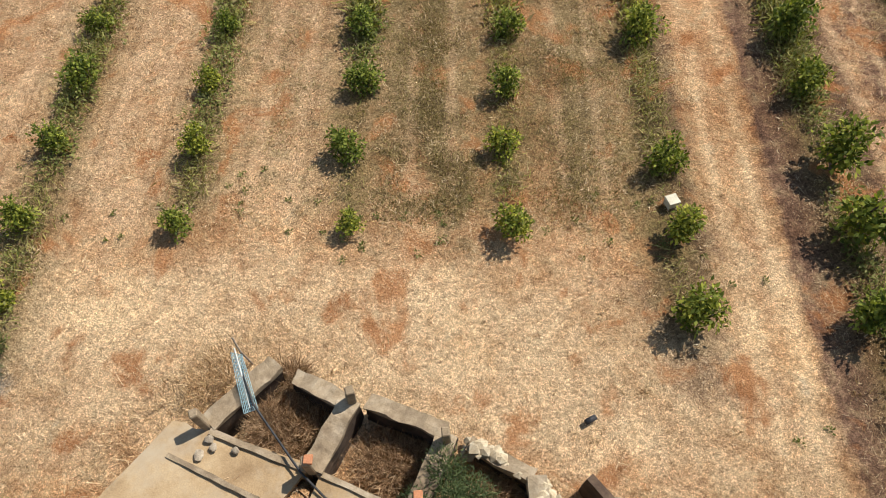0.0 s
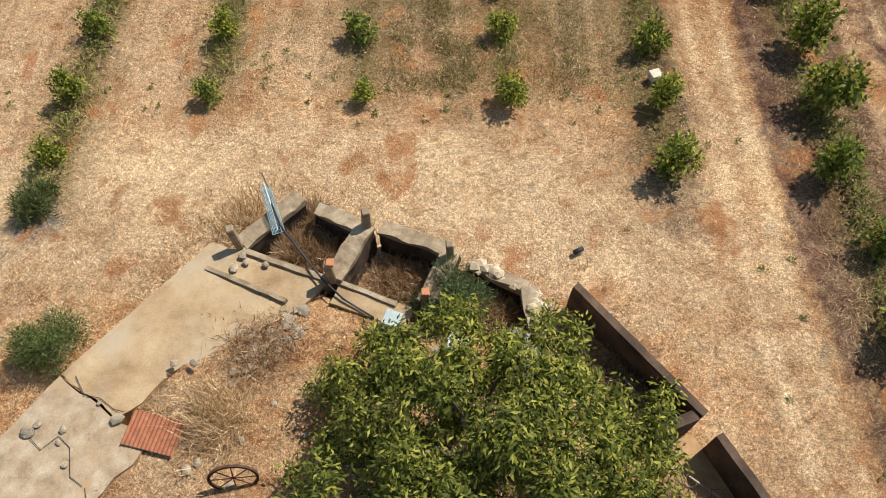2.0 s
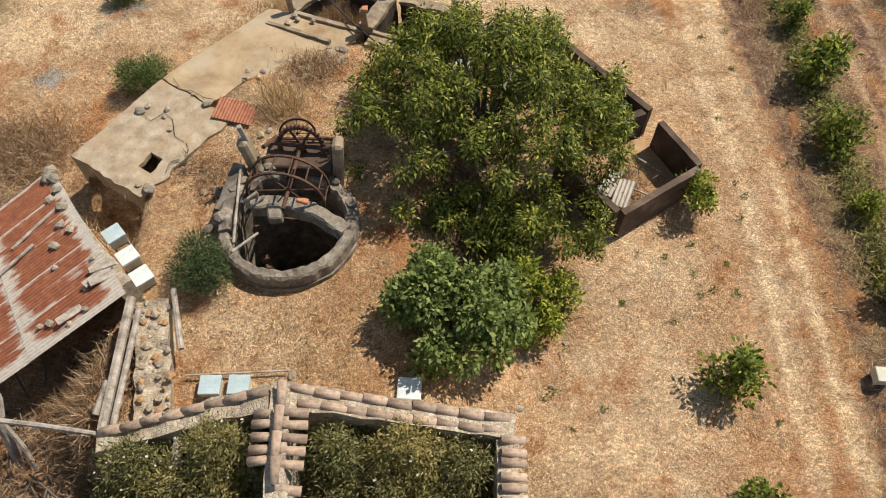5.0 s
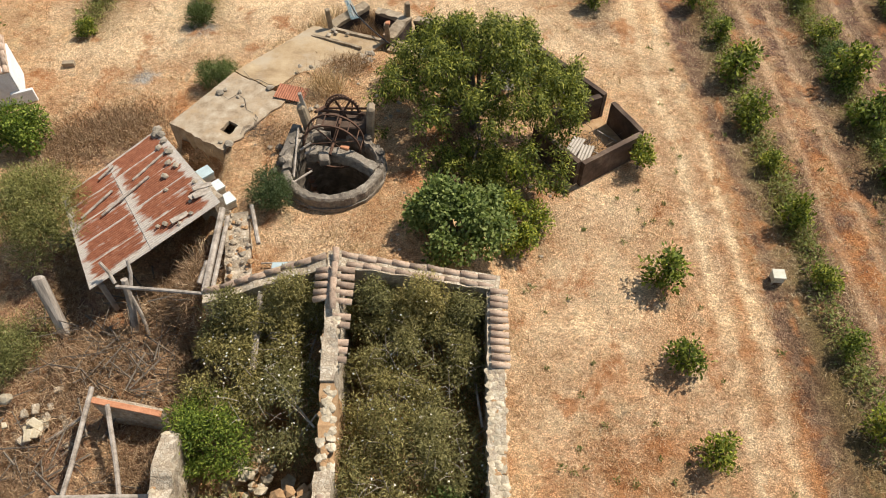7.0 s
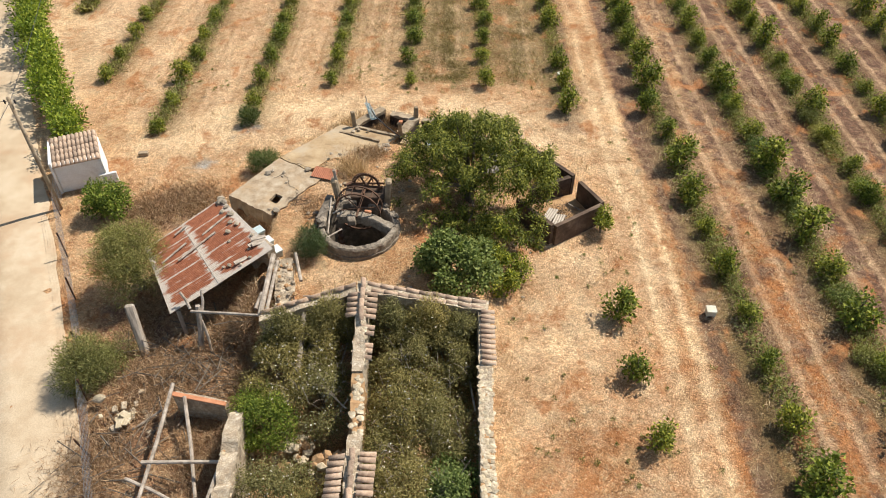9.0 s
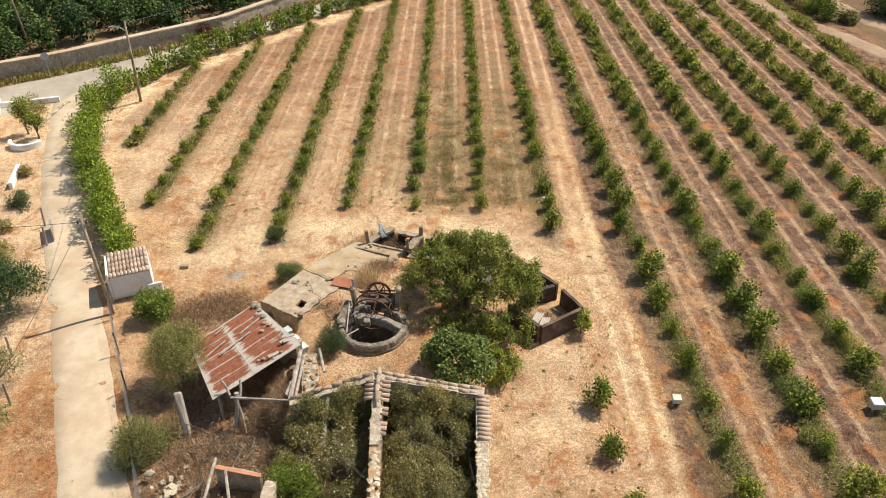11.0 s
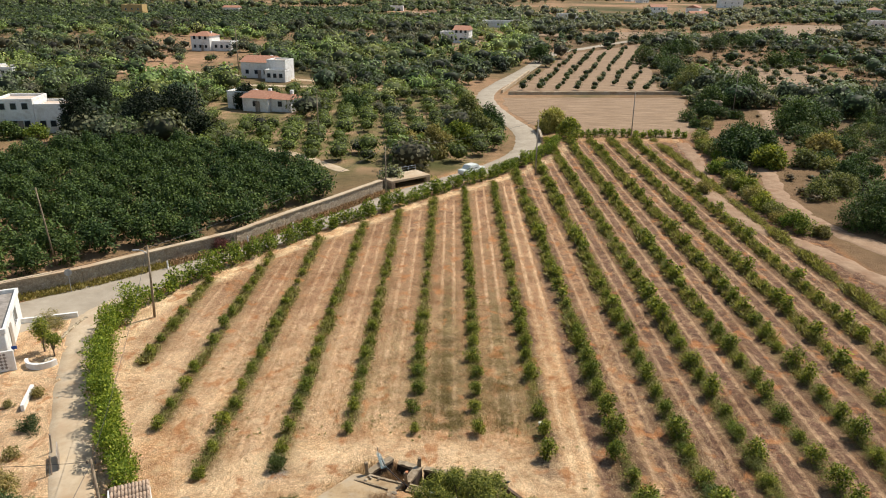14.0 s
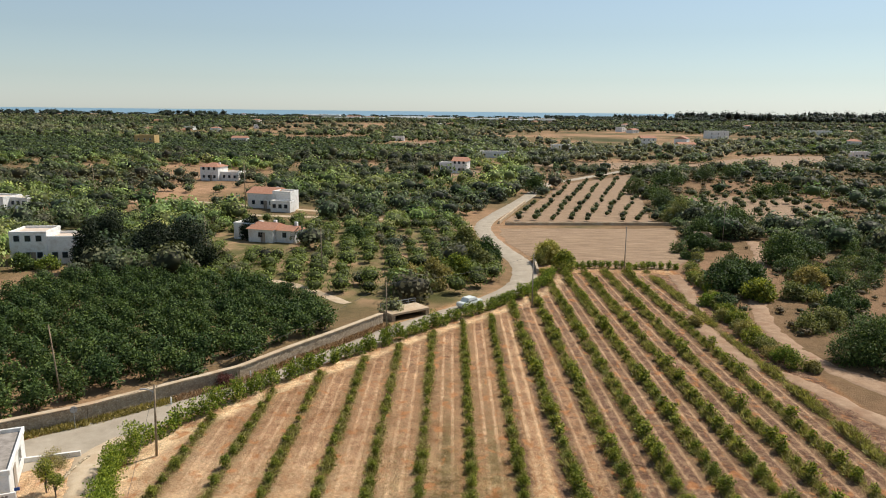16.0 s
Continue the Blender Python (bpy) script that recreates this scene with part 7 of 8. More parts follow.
pole(-15.75, -2.2, 4.9, lean=(-0.3, 0.45), r=0.09)
pole(-23.35, 22.35, 6.0, lamp=True, lean=(0.2, 0.0))
pole(-8.0, 52.6, 7.0)
pole(10.9, 67.4, 7.6, mat=OLD_WOOD)
pole(29.4, 92.3, 7.6, mat=OLD_WOOD)
pole(-36.4, 32.5, 7.5, lean=(-0.5, 0.0), r=0.08)
pole(-21.5, 84, 8)
pole(-44, 95, 8)
pole(-105, 178, 9)
pole(-58, 168, 12, r=0.14)
pole(57, 122, 8, mat=OLD_WOOD)


def wire(p0, p1, sag):
    a, b = Vector(p0), Vector(p1)
    pts = [a.lerp(b, t / 14) - Vector((0, 0, sag * 4 * (t / 14) * (1 - t / 14))) for t in range(15)]
    tagged(part("wire", tube(pts, 0.012, 4), DARK_PLASTIC), "thin dark overhead power wire", "wire", "overhead wires")


wire((-16.05, -1.75, 4.75), (-23.2, 22.4, 5.8), 0.5)
wire((-16.05, -1.75, 4.75), (-12.5, -30, 5.2), 0.5)
wire((-16.05, -1.75, 4.75), (-32, -1.0, 4.2), 0.5)
wire((-23.2, 22.4, 5.8), (-8.0, 52.6, 6.85), 0.7)
wire((-8.0, 52.6, 6.85), (10.9, 67.4, 7.4), 0.6)
wire((-23.2, 22.4, 5.8), (-40, 14, 5.0), 0.7)

fence = thing("wire_fence", "sagging wire mesh fence on thin posts along the lane", "fence", (0, 0, 0))
FPTS = [(-19.2, 5.2), (-17.9, 2.9), (-16.9, 1.2), (-15.6, -2.6), (-14.4, -4.9), (-13.3, -7.0), (-12.1, -9.4), (-11.3, -11.2), (-10.4, -13.2), (-9.5, -15.2)]
for x, y in FPTS:
    part("post", tube([(x, y, -0.1), (x + R.uniform(-0.12, 0.12), y + R.uniform(-0.12, 0.12), 1.15)], 0.03, 6), IRON, fence)
for (xa, ya), (xb, yb) in zip(FPTS, FPTS[1:]):
    m = bmesh.new()
    for k in range(8):
        z = 0.12 + 0.13 * k
        tube([(xa, ya, z), ((xa + xb) / 2, (ya + yb) / 2, z - 0.04), (xb, yb, z)], 0.005, 3, m)
    n = int(math.hypot(xb - xa, yb - ya) / 0.18)
    for k in range(n):
        t = k / n
        tube([(xa + (xb - xa) * t, ya + (yb - ya) * t, 0.08), (xa + (xb - xa) * t, ya + (yb - ya) * t, 1.05)], 0.004, 3, m)
    part("mesh", m, GREY_METAL, fence)


# ---- house with planter, far side of the lane ----
def window(parent, x, y, z, w, h, rz):
    f = part("window", box(w + 0.12, 0.06, h + 0.12, 0.01), WHITE_PAINT, parent, at=pose(x, y, z, 0, 0, rz))
    part("pane", box(w, 0.07, h), GLASS_DARK, f, at=pose(0, 0, 0.06))
    part("sill", box(w + 0.24, 0.14, 0.05, 0.01), WHITEWASH, f, at=pose(0, 0, -0.05))


house = thing("house", "low whitewashed house with a flat parapet roof", "house", (-35.2, 16.9, 0), 24)
part("wall", box(7.2, 7.4, 2.2, 0.04), WHITEWASH, house)
part("roof", box(7.0, 7.2, 0.1, 0.02), FIBRE_SHEET, house, "pale grey flat roof", at=pose(0, 0, 2.2))
for sx, sy, dx, dy in ((7.4, 0.2, 0, -3.65), (7.4, 0.2, 0, 3.65), (0.2, 7.1, 3.6, 0), (0.2, 7.1, -3.6, 0)):
    part("parapet", box(sx, sy, 0.4, 0.03), WHITEWASH, house, at=pose(dx, dy, 2.2))
window(house, 1.0, -3.72, 1.0, 1.0, 1.0, 0)
window(house, 3.62, 1.0, 1.0, 1.0, 1.0, 90)
part("door", box(0.06, 0.95, 1.95, 0.01), OLD_WOOD, house, at=pose(3.63, -1.6, 0))
sc = part("lattice_wall", box(3.0, 0.14, 1.5, 0.02), WHITEWASH, house, "white wall with a lattice panel", at=pose(2.6, -4.9, 0))
for i in range(8):
    for j in range(5):
        part("lattice_block", box(0.16, 0.05, 0.16, 0.01), FIBRE_SHEET, sc, at=pose(-0.8 + 0.24 * i, -0.07, 0.25 + 0.24 * j, 0, 45, 0))
part("sign", box(0.34, 0.03, 0.24, 0.005), BLUE_SIGN, house, "small blue plaque", at=pose(4.0, -3.75, 1.0))
pl = thing("planter", "curved whitewashed planter with stones", "planter", (-28.2, 15.2, 0))
part("rim", lathe([(0.95, 0), (1.15, 0), (1.15, 0.42), (0.95, 0.42)], 24, 3.4, 6.0), WHITEWASH, pl)
for i in range(7):
    part("stone", rock(0.16, 0.6, 640 + i, 1), STONE, pl, at=pose(R.uniform(-0.6, 0.6), R.uniform(-0.5, 0.4), 0.08))
plant("young_tree", "young slender tree in the white planter", "tree", -28.9, 16.6, dome(0.45, 0.45, 1.3, 1.3, 10, 0.4, 60), 1700, 0.16, 0.4, LEAF_CITRUS, 0.3, 0.06, seed=80)
plant("young_tree", "young slender tree by the white planter", "tree", -27.9, 16.0, dome(0.35, 0.4, 0.8, 1.0, 8, 0.32, 61), 1100, 0.15, 0.4, LEAF_CITRUS, 0.3, 0.05, seed=81)
ob = part("low_wall", masonry((-33.5, 20.7), (-29.3, 22.2), 0.2, -0.05, 0.42, 0.42, 0.5, 0.01), WHITEWASH)
tagged(ob, "low whitewashed kerb wall at the road corner", "low wall")
ob = part("low_wall", masonry((-26.3, 9.2), (-27.0, 11.6), 0.2, -0.05, 0.4, 0.4, 0.5, 0.01), WHITEWASH)
tagged(ob, "low whitewashed wall beside the lane", "low wall")
for i in range(16):
    t = i / 15
    ob = part("stone", rock(R.uniform(0.13, 0.2), 0.7, 660 + i, 1), STONE, at=pose(-28.6 - 0.2 * math.sin(3 * t), 22.0 - 4.2 * t, 0.06, 0, 0, i * 40))
    tagged(ob, "rounded edging stone along the garden corner", "stone", "edging stones")
for i, (x, y, r, h, n, mat) in enumerate(((-26.2, 10.8, 0.45, 0.5, 900, LEAF_WEED), (-24.6, 7.3, 0.6, 0.7, 1600, LEAF_PINE), (-27.4, 9.6, 0.3, 0.3, 400, LEAF_WEED), (-24.4, 4.6, 0.45, 0.4, 700, LEAF_WEED), (-31.0, 21.3, 0.9, 0.35, 1200, LEAF_WEED), (-29.9, 20.6, 0.7, 0.35, 900, LEAF_WEED))):
    plant("shrub", "low dusty garden bush on red soil", "shrub", x, y, dome(r, r, 0.05, h, 10, r * 0.6, 90 + i), n, 0.13, 0.35, mat, 0.0, 0.03, seed=90 + i, group="garden bushes")
for i, (x, y, r, h, n, ln, mat, lab) in enumerate(((-20.6, -2.0, 1.5, 1.9, 9500, 0.13, LEAF_DARK, "broad dark green tree beside the lane"), (-22.4, 0.4, 0.9, 1.5, 2600, 0.14, LEAF_WEED, "thin yellowing tree beside the lane"), (-18.6, -7.0, 1.0, 1.3, 5200, 0.1, LEAF_OLIVE, "grey-green olive tree beside the lane"), (-17.6, -10.0, 1.1, 1.4, 5600, 0.1, LEAF_OLIVE, "grey-green olive tree beside the lane"), (-24.6, 2.4, 0.8, 1.6, 2000, 0.14, LEAF_WEED, "thin yellowing tree beside the lane"))):
    plant("tree", lab, "tree", x, y, dome(r, r, 0.8, h, 18, r * 0.5, 110 + i), n, ln, 0.35, mat, 0.1, 0.1, 8, seed=110 + i)
for x, y in ((-21.4, 3.3), (-22.4, 5.2), (-18.9, -5.2), (-17.6, -7.9)):
    ob = part("post", tube([(x, y, -0.05), (x + 0.1, y, 1.2)], 0.05, 7), OLD_WOOD)
    tagged(ob, "short leaning wooden post beside the lane", "post", "lane posts")
ob = part("panel", box(1.5, 0.06, 0.8, 0.01), OLD_WOOD, at=pose(-21.5, 4.3, 0.1, 0, 0, 118))
tagged(ob, "low wooden gate panel beside the lane", "gate")

# ---- canal wall, bridge, sign, car ----
CWALL = ((-46, 20.0), (-38, 24.7), (-32.1, 28.8), (-26.8, 33.9), (-21.7, 38.8), (-18.1, 44.8), (-13.6, 51.6), (-9.2, 58.6))
cw = thing("canal_wall", "long grey rubble wall with a pale coping along the road", "wall", (0, 0, 0))
for (xa, ya), (xb, yb) in zip(CWALL, CWALL[1:]):
    part("wall", masonry((xa, ya), (xb, yb), 0.45, -0.2, 1.35, 1.35, 0.4, 0.06), STONE_MIX, cw)
    part("coping", masonry((xa, ya), (xb, yb), 0.62, 1.33, 1.45, 1.45, 0.6, 0.03), DIRT_LANE, cw, "pale earth coping")
sg = thing("road_sign", "round road sign seen from behind on a thin post", "road sign", (-32.2, 26.9, 0), 30)
part("post", tube([(0, 0, 0), (0, 0, 1.9)], 0.03, 7), GREY_METAL, sg)
part("disc", tube([(0, 0.0, 1.75), (0, 0.02, 1.75)], 0.3, 20), GREY_METAL, sg)
br = thing("bridge", "small concrete culvert bridge with a metal rail", "bridge", (-6.6, 62.6, 0), 38)
part("deck", box(6.0, 3.2, 0.3, 0.03), DIRT_LANE, br, at=pose(0, 0, 0.72))
part("abutment", box(0.6, 3.2, 0.75, 0.03), CONCRETE, br, at=pose(-2.7, 0, 0))
part("abutment", box(0.6, 3.2, 0.75, 0.03), CONCRETE, br, at=pose(2.7, 0, 0))
part("back_wall", box(4.8, 0.3, 0.75, 0.03), CONCRETE, br, at=pose(0, 1.4, 0))
for i in range(6):
    part("rail_post", tube([(-2.8 + 1.12 * i, 1.45, 1.0), (-2.8 + 1.12 * i, 1.45, 1.7)], 0.04, 6), GREY_METAL, br)
for z in (1.35, 1.68):
    part("rail", tube([(-2.8, 1.45, z), (2.8, 1.45, z)], 0.03, 6), GREY_METAL, br)
for x, y in ((-17.0, 43.6), (-20.6, 39.2), (-26.0, 32.2)):
    ob = part("marker_post", box(0.12, 0.12, 0.8, 0.02), WHITEWASH, at=pose(x, y, 0))
    tagged(ob, "short white roadside marker post", "marker post", "marker posts")
car = thing("car", "small white car on the road behind the hedge", "car", (2.2, 67.2, 0.06), 48)
bm = bmesh.new()
box(3.9, 1.65, 0.6, 0.12, bm, pose(0, 0, 0.28))
part("body", bm, WHITE_PAINT, car)
cb = bmesh.new()
v = bmesh.ops.create_cube(cb, size=1)["verts"]
for q in v:
    q.co = Vector((q.co.x * (2.2 if q.co.z < 0 else 1.5) - 0.1, q.co.y * (1.55 if q.co.z < 0 else 1.3), q.co.z * 0.56 + 1.14))
bmesh.ops.bevel(cb, geom=list(cb.edges), offset=0.06, segments=2, affect="EDGES")
part("cabin", cb, WHITE_PAINT, car)
for sy in (-1, 1):
    part("side_window", box(1.4, 0.03, 0.32, 0.01), GLASS_DARK, car, at=pose(-0.1, sy * 0.735, 0.98, sy * 14, 0, 0))
for sx, rx in ((0.86, 40), (-1.02, -40)):
    part("windscreen", box(0.03, 1.2, 0.42, 0.01), GLASS_DARK, car, at=pose(sx, 0, 0.94, 0, -rx, 0))
for sx in (-1.2, 1.2):
    for sy in (-0.75, 0.75):
        w = part("wheel", tube([(sx, sy - 0.09, 0.28), (sx, sy + 0.09, 0.28)], 0.29, 16), DARK_PLASTIC, car)
        part("rim", tube([(sx, sy - 0.1, 0.28), (sx, sy + 0.1, 0.28)], 0.17, 12), GREY_METAL, w)
plant("shrub", "dark red flowering bush against the canal wall", "shrub", -22.6, 37.1, dome(0.7, 0.7, 0.2, 0.9, 12, 0.45, 130), 1500, 0.2, 0.5, foliage("reddish leaves", (0.06, 0.03, 0.03), (0.12, 0.05, 0.05), (0.2, 0.09, 0.09)), 0.0, 0.04, seed=130)


def verge():
    """Grass between road and canal wall."""
    rs = np.random.default_rng(15)
    q, qd = [], []
    for (xa, ya), (xb, yb) in zip(CWALL[1:], CWALL[2:]):
        n = 2200
        t = rs.random(n)
        off = rs.uniform(0.3, 1.5, n)
        d = math.hypot(xb - xa, yb - ya)
        x = xa + (xb - xa) * t + (yb - ya) / d * off
        y = ya + (yb - ya) * t - (xb - xa) / d * off
        h = rs.uniform(0.15, 0.5, n)
        g = leaves(np.stack([x, y, np.zeros(n)], -1), rs.normal(size=(n, 3)) * 0.5 + (0, 0, 0.8), rs.normal(size=(n, 3)) + (0, 0, 0.5), h, h * 0.22)
        (q if xa < -30 else qd).append(g)
    tagged(new("verge_grass", quads_mesh("verge_grass", np.concatenate(q), LEAF_WEED)), "green weeds along the canal wall", "grass", kind="stuff")
    tagged(new("verge_straw", quads_mesh("verge_straw", np.concatenate(qd), DEAD_BRUSH)), "dry brown weeds along the canal wall", "dry grass", kind="stuff")


verge()

# ---- dense orange grove ----
GROVE = ((-44.5, 24.2), (-39.4, 26.6), (-33.4, 31.2), (-27.9, 37.2), (-23.0, 42.2), (-19.6, 48.6), (-15.2, 56.0), (-17.8, 66.5), (-32, 76), (-49, 79), (-80, 74), (-72, 40))


def inside(poly, x, y):
    x, y = np.asarray(x, float), np.asarray(y, float)
    hit = np.zeros(x.shape, bool)
    for (xa, ya), (xb, yb) in zip(poly, poly[1:] + poly[:1]):
        cross = ((ya > y) != (yb > y)) & (x < (xb - xa) * (y - ya) / (yb - ya + 1e-9) + xa)
        hit ^= cross
    return hit


def grove():
    meshes = []
    for i in range(4):
        rs = np.random.default_rng(200 + i)
        cl = blob_clumps(3.4, 2.4, 0.35, 20, 0.75, rs)
        pos, ax, nr = shell(1050, cl, 0.4, 0.25, 0.6, rs)
        ln = 0.32 * rs.uniform(0.7, 1.3, 1050)
        meshes.append((quads_mesh("crown", leaves(pos, ax, nr, ln, ln * 0.55), LEAF_DARK), mesh_of(limbs(bmesh.new(), (0, 0, 0), [c[:3] for c in cl[:5]], 0.1, 0.03), "trunk", BARK)))
    first = {}
    d, e = Vector((0.66, 0.75)), Vector((-0.75, 0.66))
    for a in range(-20, 34):
        for b in range(-14, 30):
            p = Vector((-41, 29.6)) + d * (a * 3.3) + e * (b * 3.3 + 1.6)
            x, y = p.x + R.uniform(-0.3, 0.3), p.y + R.uniform(-0.3, 0.3)
            if not inside(GROVE, x, y) or R.random() < 0.02 or x < -62:
                continue
            i = R.randrange(4)
            s = R.uniform(0.9, 1.15)
            m = Matrix.LocRotScale((x, y, -0.03), Euler((0, 0, R.uniform(0, 6.28))), (s, s, s * R.uniform(0.9, 1.1)))
            if i not in first:
                first[i] = t = thing("orange_tree", "dense dark green orange tree in the grove", "tree", group="orange trees in the grove")
                part("crown", meshes[i][0], None, t)
                part("trunk", meshes[i][1], None, t)
                t.matrix_basis = m
            else:
                copy_thing(first[i], m).matrix_basis = m


grove()

# ---- open fields in the distance ----
PINK_SOIL = surface("ploughed pinkish soil", [(0.3, (0.18, 0.115, 0.065)), (0.5, (0.28, 0.185, 0.11)), (0.75, (0.4, 0.28, 0.175))], 0.35, bump_scale=3, bump_s=0.5, dist=0.1, stretch=(0.5, 3, 1))
FIELDS = [((9.9, 134), (51, 137), (42.5, 99.5), (38.2, 93), (18.4, 95.6), (13.4, 104), (10.6, 118)),
          ((11.8, 144.5), (24, 182), (40, 236), (58, 256), (76, 280), (47, 141)),
          ((30, 322), (62, 345), (112, 352), (120, 300), (92, 300)), ((100, 318), (190, 420), (240, 425), (170, 316)),
          ((-70, 470), (-40, 545), (30, 560), (-6, 470)), ((-190, 560), (-150, 620), (-60, 640), (-90, 560)), ((-130, 250), (-100, 262), (-70, 255), (-96, 240)), ((-18, 262), (-12, 292), (14, 288), (8, 262)), ((150, 190), (210, 230), (260, 225), (190, 180)), ((66, 136), (71, 200), (112, 208), (97, 140)), ((190, 640), (330, 680), (420, 660), (250, 600))]
for k, poly in enumerate(FIELDS):
    bm = bmesh.new()
    pts = []
    for (xa, ya), (xb, yb) in zip(poly, poly[1:] + poly[:1]):
        n = max(2, int(math.hypot(xb - xa, yb - ya) / 4))
        pts += [(xa + (xb - xa) * i / n + R.uniform(-0.6, 0.6), ya + (yb - ya) * i / n + R.uniform(-0.6, 0.6)) for i in range(n)]
    f = bm.faces.new([bm.verts.new((x, y, 0.05)) for x, y in pts])
    bmesh.ops.triangulate(bm, faces=[f])
    bmesh.ops.recalc_face_normals(bm, faces=bm.faces)
    tagged(part("ground", bm, PINK_SOIL), "bare pinkish-brown field in the distance", "field", kind="structure")
ob = part("low_wall", masonry((12, 139.4), (52, 142.4), 0.5, -0.1, 0.7, 0.7, 1.2, 0.05), DIRT_LANE)
tagged(ob, "long low pale wall between the fields", "low wall")
ob = part("low_wall", masonry((10.6, 141), (20.5, 180), 0.4, -0.1, 0.8, 0.8, 1.2, 0.05), DIRT_LANE)
tagged(ob, "low pale roadside wall by the young orchard", "low wall")
ob = part("low_wall", masonry((14.0, 88), (14.4, 97), 0.35, -0.1, 0.9, 0.9, 0.8, 0.04), STONE_MIX)
tagged(ob, "low stone parapet on the road bend", "low wall")
for pts, w in ((((-52, 150), (-20, 146), (-2, 140), (4, 136)), 2.6), (((-46, 82), (-43.5, 88), (-44, 97), (-50, 105)), 2.2), (((-120, 168), (-80, 175), (-52, 165), (-20, 152)), 2.4), (((52, 141), (90, 139), (130, 145)), 2.6), (((-40, 78), (-28, 80.5), (-15, 68)), 1.6)):
    bm, _ = ribbon(pts, [w] * len(pts), 0.03, 2.0, 0.5)
    tagged(part("road", bm, DIRT_LANE), "pale country track in the distance", "road", kind="structure")

# ---- distant houses ----


def villa(x, y, rz, w, d, h, roof="flat", label="white house among the trees", mat=None, wings=(), wins=3):
    t = thing("house", label, "house", (x, y, 0), rz, group="distant houses")
    w, d, h, wings = w * 0.8, d * 0.8, h * 0.84, [(a * 0.8, b * 0.8, c * 0.8, e * 0.8, f * 0.84, g) for a, b, c, e, f, g in wings]
    for i, (dx, dy, ww, dd, hh, rf) in enumerate(((0, 0, w, d, h, roof), *wings)):
        part("wall", box(ww, dd, hh, 0.05), mat or WHITEWASH, t, at=pose(dx, dy, 0))
        if rf == "flat":
            part("roof", box(ww - 0.5, dd - 0.5, 0.12, 0.02), PALE_FLAT, t, at=pose(dx, dy, hh))
            for sx, sy, ox, oy in ((ww, 0.25, 0, dd / 2 - 0.12), (ww, 0.25, 0, 0.12 - dd / 2), (0.25, dd, ww / 2 - 0.12, 0), (0.25, dd, 0.12 - ww / 2, 0)):
                part("parapet", box(sx + 0.02, sy + 0.02, 0.5, 0.03), mat or WHITEWASH, t, at=pose(dx + ox, dy + oy, hh))
        else:
            bm = bmesh.new()
            e = 0.35
            a = [bm.verts.new(p) for p in ((-ww / 2 - e, -dd / 2 - e, 0), (ww / 2 + e, -dd / 2 - e, 0), (ww / 2 + e, dd / 2 + e, 0), (-ww / 2 - e, dd / 2 + e, 0))]
            k = 0.32 if rf == "hip" else 0.5
            rr = [bm.verts.new((-ww * (k if rf == "gable" else 0.12), 0, dd * 0.2)), bm.verts.new((ww * (k if rf == "gable" else 0.12), 0, dd * 0.2))]
            for f in ((a[0], a[1], rr[1], rr[0]), (a[2], a[3], rr[0], rr[1]), (a[1], a[2], rr[1]), (a[3], a[0], rr[0]), (a[3], a[2], a[1], a[0])):
                bm.faces.new(f)
            bmesh.ops.recalc_face_normals(bm, faces=bm.faces)
            part("roof", bm, RED_TILE, t, at=pose(dx, dy, hh))
            part("chimney", box(0.6, 0.6, 1.5, 0.04), WHITEWASH, t, at=pose(dx + ww * 0.3, dy + 0.4, hh))
        for j in range(wins):
            px = dx - ww / 2 + ww * (j + 0.7) / (wins + 0.4)
            for z in ((1.0, 3.9) if hh > 5 else (1.0,)):
                f = part("window", box(1.1, 0.12, 1.2, 0.02), WHITE_PAINT, t, at=pose(px, dy - dd / 2 - 0.02, z))
                part("pane", box(0.9, 0.14, 1.0), GLASS_DARK, f, at=pose(0, 0, 0.1))
    part("door", box(1.0, 0.14, 2.1, 0.02), OLD_WOOD, t, at=pose(w * 0.1, -d / 2 - 0.02, 0))
    return t


PALE_FLAT = surface("flat terrace roof", [(0.3, (0.5, 0.38, 0.29)), (0.7, (0.68, 0.58, 0.48))], 0.6)
villa(-73.5, 93.5, 8, 7.6, 8, 6.2, "flat", "large white two-storey villa with a terrace", wings=((7.4, -0.6, 7, 7, 5.2, "flat"),))
villa(-38.5, 116, -16, 7, 7, 3.2, "gable", "white farmhouse with a terracotta roof", wings=((6, 0.5, 6, 5, 3.0, "gable"), (-6, 1, 6, 5, 3.6, "flat")), wins=1)
villa(-51, 166, -14, 11, 9, 4.8, "gable", "white house with a red tile roof", wings=((8.5, -4, 6.5, 6, 5.5, "flat"), (10, -9, 7, 4, 3.0, "flat")))
villa(-89, 236, -12, 9, 9, 6.0, "hip", "white villa with a hipped tile roof", wings=((9, 1, 9, 7, 3.4, "flat"),))
villa(-121, 158, -12, 12, 8, 3.4, "flat", "low white farm building among trees", wings=((9, 2, 7, 6, 3.0, "flat"),))
villa(-205, 452, 4, 16, 12, 8, "flat", "square ochre building among trees", mat=OCHRE)
villa(2.5, 279, -12, 8, 10, 6.0, "gable", "white gabled house by a field", wings=((-9, 8, 8, 7, 4, "flat"),))
villa(22, 378, 0, 24, 8, 3.6, "flat", "long low white building")
villa(66, 430, 0, 14, 9, 5.5, "flat", "white flat-roofed house in the countryside", wings=((12, 2, 9, 8, 3.6, "flat"),))
villa(146, 530, 5, 15, 11, 7, "gable", "white house with a red tile roof")
villa(160, 480, 8, 16, 9, 4.5, "gable", "pale farmhouse with a tile roof")
